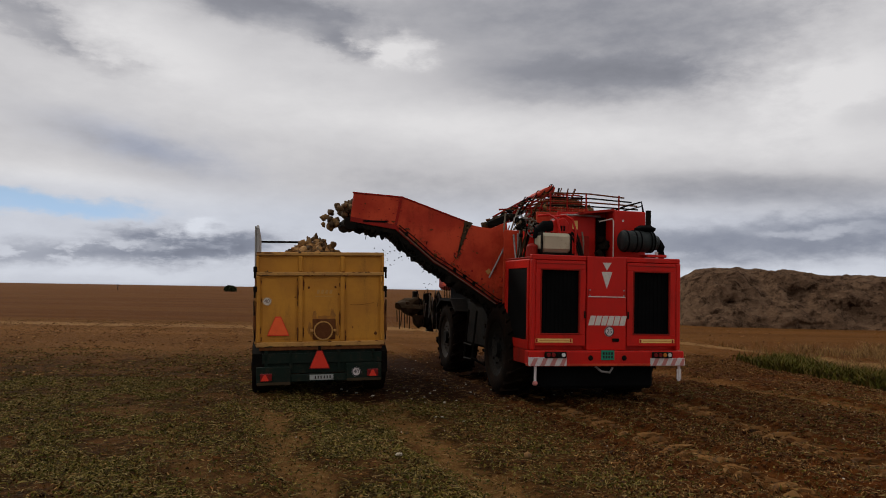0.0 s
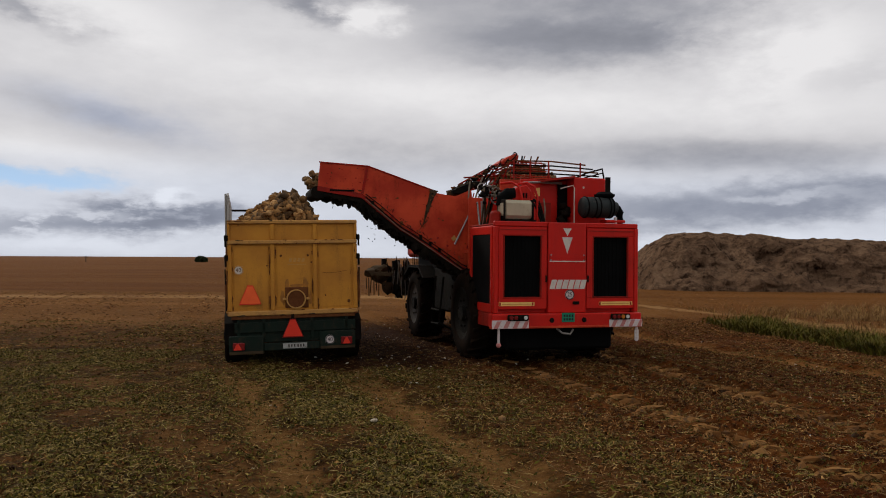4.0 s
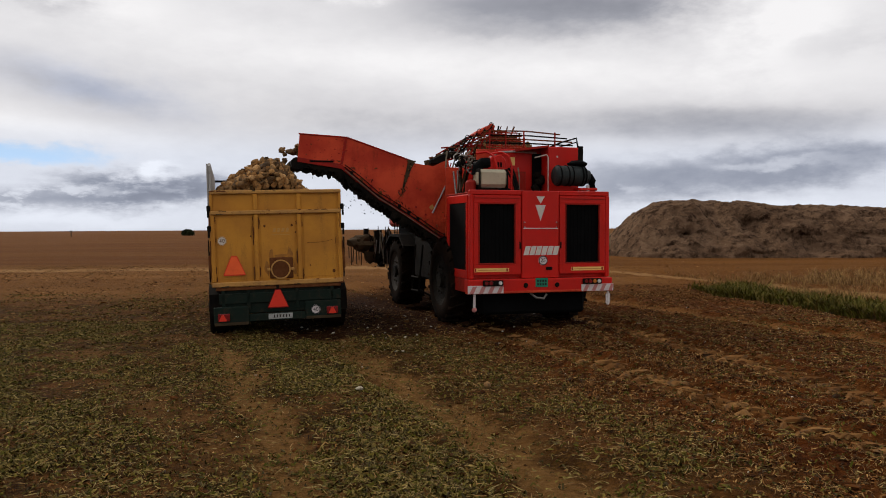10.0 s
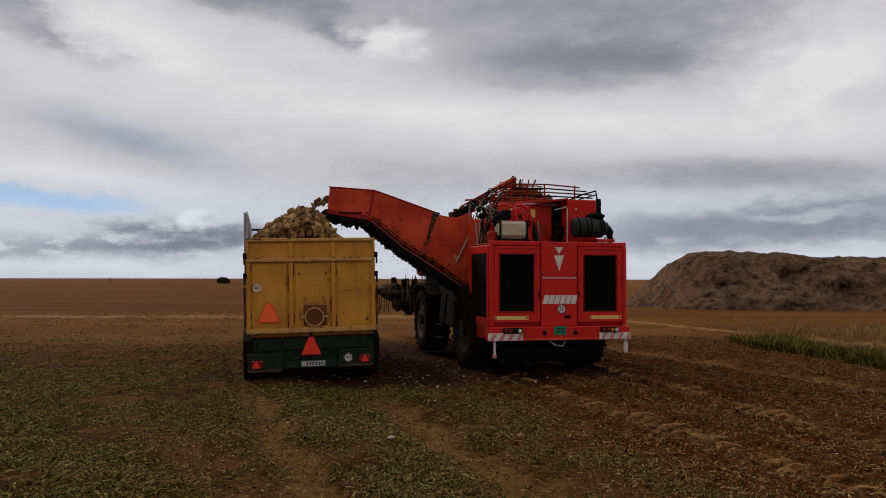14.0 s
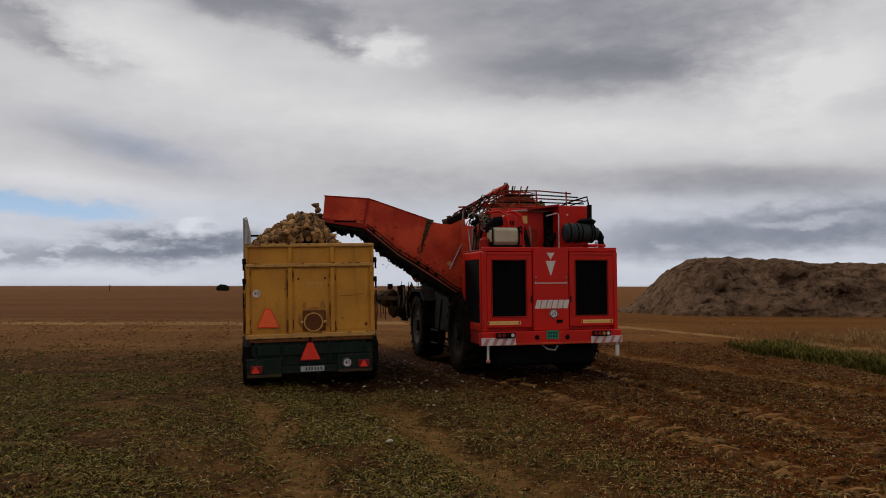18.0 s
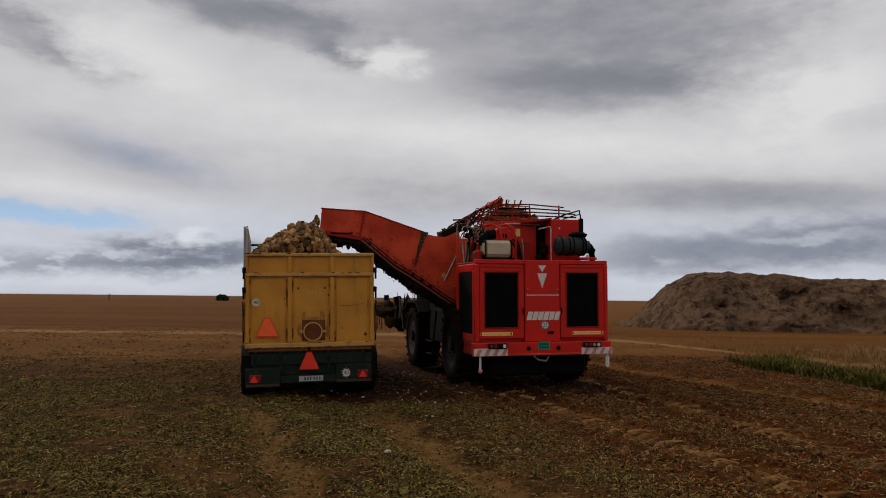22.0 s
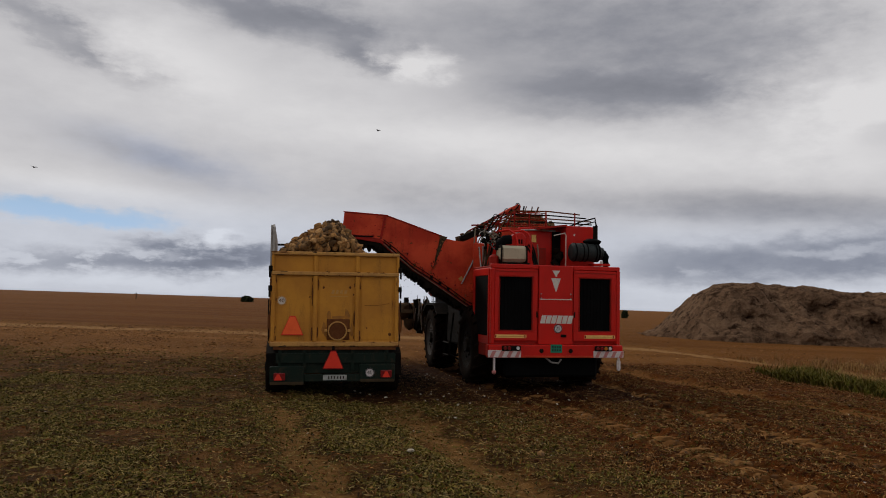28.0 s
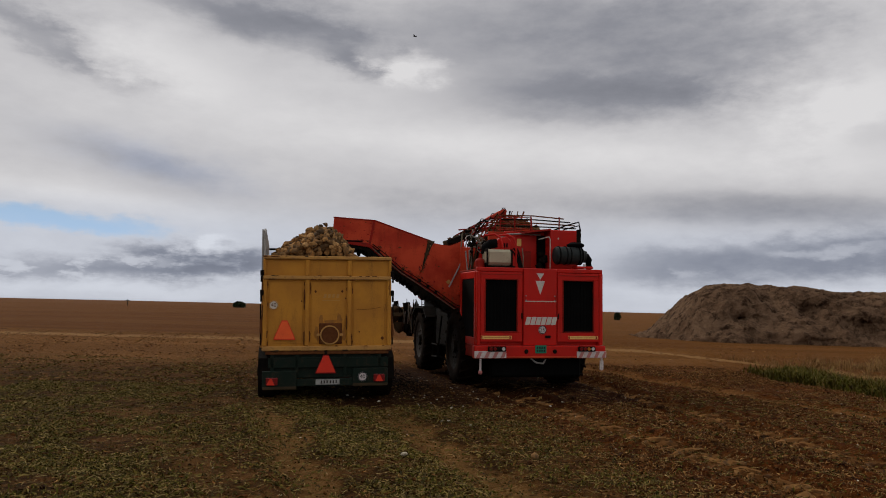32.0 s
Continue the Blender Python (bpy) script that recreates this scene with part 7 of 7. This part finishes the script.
plan_beets()
BEETS = []
CLUMPS = []
for k in range(8):
    rnd = random.Random(300 + k)
    verts, faces = [], []
    for q in range(rnd.choice((3, 4, 5))):
        v, f = rnd.choice(SHAPES)
        m = Euler((rnd.uniform(0, 6.28), rnd.uniform(0, 6.28), rnd.uniform(0, 6.28))).to_matrix()
        at = Vector((rnd.uniform(-0.09, 0.09), rnd.uniform(-0.14, 0.14), rnd.uniform(-0.08, 0.08)))
        n = len(verts)
        verts += [at + m @ Vector(p) * rnd.uniform(1.0, 1.02) for p in v]
        faces += [tuple(i + n for i in p) for p in f]
    me = bpy.data.meshes.new("beet_clump")
    me.from_pydata(verts, [], faces)
    # the dark muddy skin also paints in the backlit look of falling beets
    me.materials.append(BEET_DIRTY)
    me.polygons.foreach_set("use_smooth", [True] * len(me.polygons))
    CLUMPS.append(me)
for k, rows, spin, landed in FLYING:
    ob = new("beet_clump", CLUMPS[k % len(CLUMPS)])
    ob.location = rows[0][1]
    tagged(ob, "muddy sugar beets tumbling off the elevator into the trailer", "beets", "beets on the move", kind="stuff")
    BEETS.append(ob)

# crumbs of soil that drop from the return run of the web
CRUMBS = []


def plan_crumbs():
    rnd = random.Random(31)
    meshes = []
    for k in range(6):
        b = B()
        for q in range(13):
            lump(b, (rnd.uniform(-0.3, 0.3), rnd.uniform(-0.3, 0.3), rnd.uniform(-0.18, 0.18)), rnd.uniform(0.005, 0.014), 0.4, 1, (1, 1, 0.8), k * 5.0 + q)
        me = bpy.data.meshes.new("soil_crumbs")
        b.to_mesh(me)
        b.free()
        me.materials.append(DARK)
        meshes.append(me)
    for k in range(300):
        t = rnd.uniform(-0.6, 31.6) if k > 24 else rnd.uniform(-0.7, 1.0)
        s = rnd.random()
        x = -3.3 + 1.9 * s
        z = 2.86 - 1.0 * max(0.0, s - 0.05)
        y = rnd.uniform(2.2, 3.1)
        rows = []
        for q in range(7):
            tt = t + 0.12 * q
            if 0 <= tt <= 32:
                p = on_harvester(max(0, t), x + rnd.uniform(-0.01, 0.01), y, z)
                p.z = max(-0.25, z - 4.9 * (0.12 * q) ** 2)
                rows.append((tt, p))
        if not rows:
            continue
        ob = new("soil_crumbs", meshes[k % 6])
        ob.location = rows[0][1]
        tagged(ob, "dark crumbs of soil dropping from the elevator web", "soil crumbs", "falling soil crumbs", kind="stuff")
        CRUMBS.append((ob, rows, (rnd.uniform(0.2, 0.9), rnd.uniform(3.2, 5.2), rnd.uniform(2.35, 2.8)), t))


plan_crumbs()


# ---------------------------------------------------------------- birds
def bird(name_label, rows):
    top = new("bird")
    b = B()
    lump(b, (0, 0, 0), 0.10, 0.05, 2, (0.6, 1.7, 0.6))
    cyl(b, (0, -0.12, 0), (0, -0.30, 0.0), 0.05, 0.01, 6)
    part("body", b, DARK, top, smooth=True)
    for s in (-1, 1):
        b = B()
        vs = [b.verts.new(p) for p in ((0, 0.08, 0.02), (s * 0.22, 0.10, 0.09), (s * 0.46, 0.0, 0.05), (s * 0.24, -0.08, 0.08), (0, -0.06, 0.02))]
        f = b.faces.new(vs)
        r = bmesh.ops.extrude_face_region(b, geom=[f])
        for v in [g for g in r["geom"] if isinstance(g, bmesh.types.BMVert)]:
            v.co.z += 0.012
        part("wing", b, DARK, top)
    top.location = rows[0][1]
    tagged(top, name_label, "bird", "birds in the sky")
    return top, rows


def far_point(az, el, dist):
    return Vector((math.sin(radians(az)) * math.cos(radians(el)), math.cos(radians(az)) * math.cos(radians(el)), math.sin(radians(el)))) * dist * 1.5 + Vector((0, 0, 1.7))


BIRDS = [
    bird("dark bird flying low over the ridge", [(0.0, far_point(-70, 16, 70)), (26.0, far_point(-48, 9, 66)), (27.4, far_point(-36, 7, 64)), (28.0, far_point(-29.5, 7.9, 62)), (28.5, far_point(-34, 11.2, 62)), (29.0, far_point(-25.4, 15.1, 62)), (29.5, far_point(-34.5, 15.2, 64)), (30.0, far_point(-25.5, 12.2, 64)), (30.5, far_point(-35, 10.5, 66)), (32.0, far_point(-52, 14, 74))]),
    bird("dark bird crossing under the clouds", [(0.0, far_point(5, 48, 80)), (26.5, far_point(-10, 34, 66)), (27.5, far_point(-8.5, 26, 62)), (28.0, far_point(-6.4, 12.4, 60)), (28.5, far_point(-4, 26, 60)), (29.5, far_point(-11, 32, 62)), (30.9, far_point(-18, 25, 60)), (31.5, far_point(-9.4, 16.8, 58)), (32.0, far_point(-3.2, 19.5, 56))]),
    bird("small dark bird flying off past the mound", [(0.0, far_point(72, 18, 80)), (26.5, far_point(40, 12, 72)), (28.2, far_point(1, 26, 66)), (28.7, far_point(16.2, 9.6, 62)), (29.0, far_point(27.7, 12.3, 62)), (29.4, far_point(35.5, 14, 64)), (30.5, far_point(44, 18, 68)), (32.0, far_point(58, 22, 76))]),
]


# ---------------------------------------------------------------- movement
def motions():
    times = [r[0] for r in DRIVE]
    walk(HARVESTER, [(t, harvester_pose(t)) for t in times])
    for wheel, r in WHEELS:
        at = wheel.location.copy()
        walk(wheel, [(t, pose(*at, -math.degrees(drive(t) / r), 0, 0)) for t in times])
    for pile, steps, zfun, y0, y1 in HEAPS:
        walk(pile, [(t, trailer_pose() @ Matrix.Translation((0, 0, dz))) for t, dz in steps])
    for ob, (k, rows, spin, landed) in zip(BEETS, FLYING):
        keyed = []
        first, last = rows[0], rows[-1]
        if first[0] > 0.05:
            keyed.append((0.0, first[1], 0.0))
        for t, p in rows:
            keyed.append((t, p, max(0.0, min(1.0, (t - (landed - 0.6)) / 0.6))))
        if last[0] < 31.9:
            keyed.append((32.0, last[1], keyed[-1][2]))
        a, b, c = spin
        walk(ob, [(t, pose(*p, a + 75 * q, b + 60 * q, c)) for t, p, q in keyed])
    for ob, rows, rest, t0 in CRUMBS:
        keyed = []
        if rows[0][0] > 0.1:
            keyed += [(0.0, on_harvester(0.0, *rest)), (max(0.02, rows[0][0] - 0.4), on_harvester(max(0.02, rows[0][0] - 0.4), *rest))]
        keyed += rows
        if keyed[-1][0] < 31.9:
            keyed.append((32.0, keyed[-1][1]))
        walk(ob, [(t, pose(*p)) for t, p in keyed])
    for ob, rows in BIRDS:
        walk(ob, [(t, pose(*p, 0, 0, 70)) for t, p in rows])


motions()
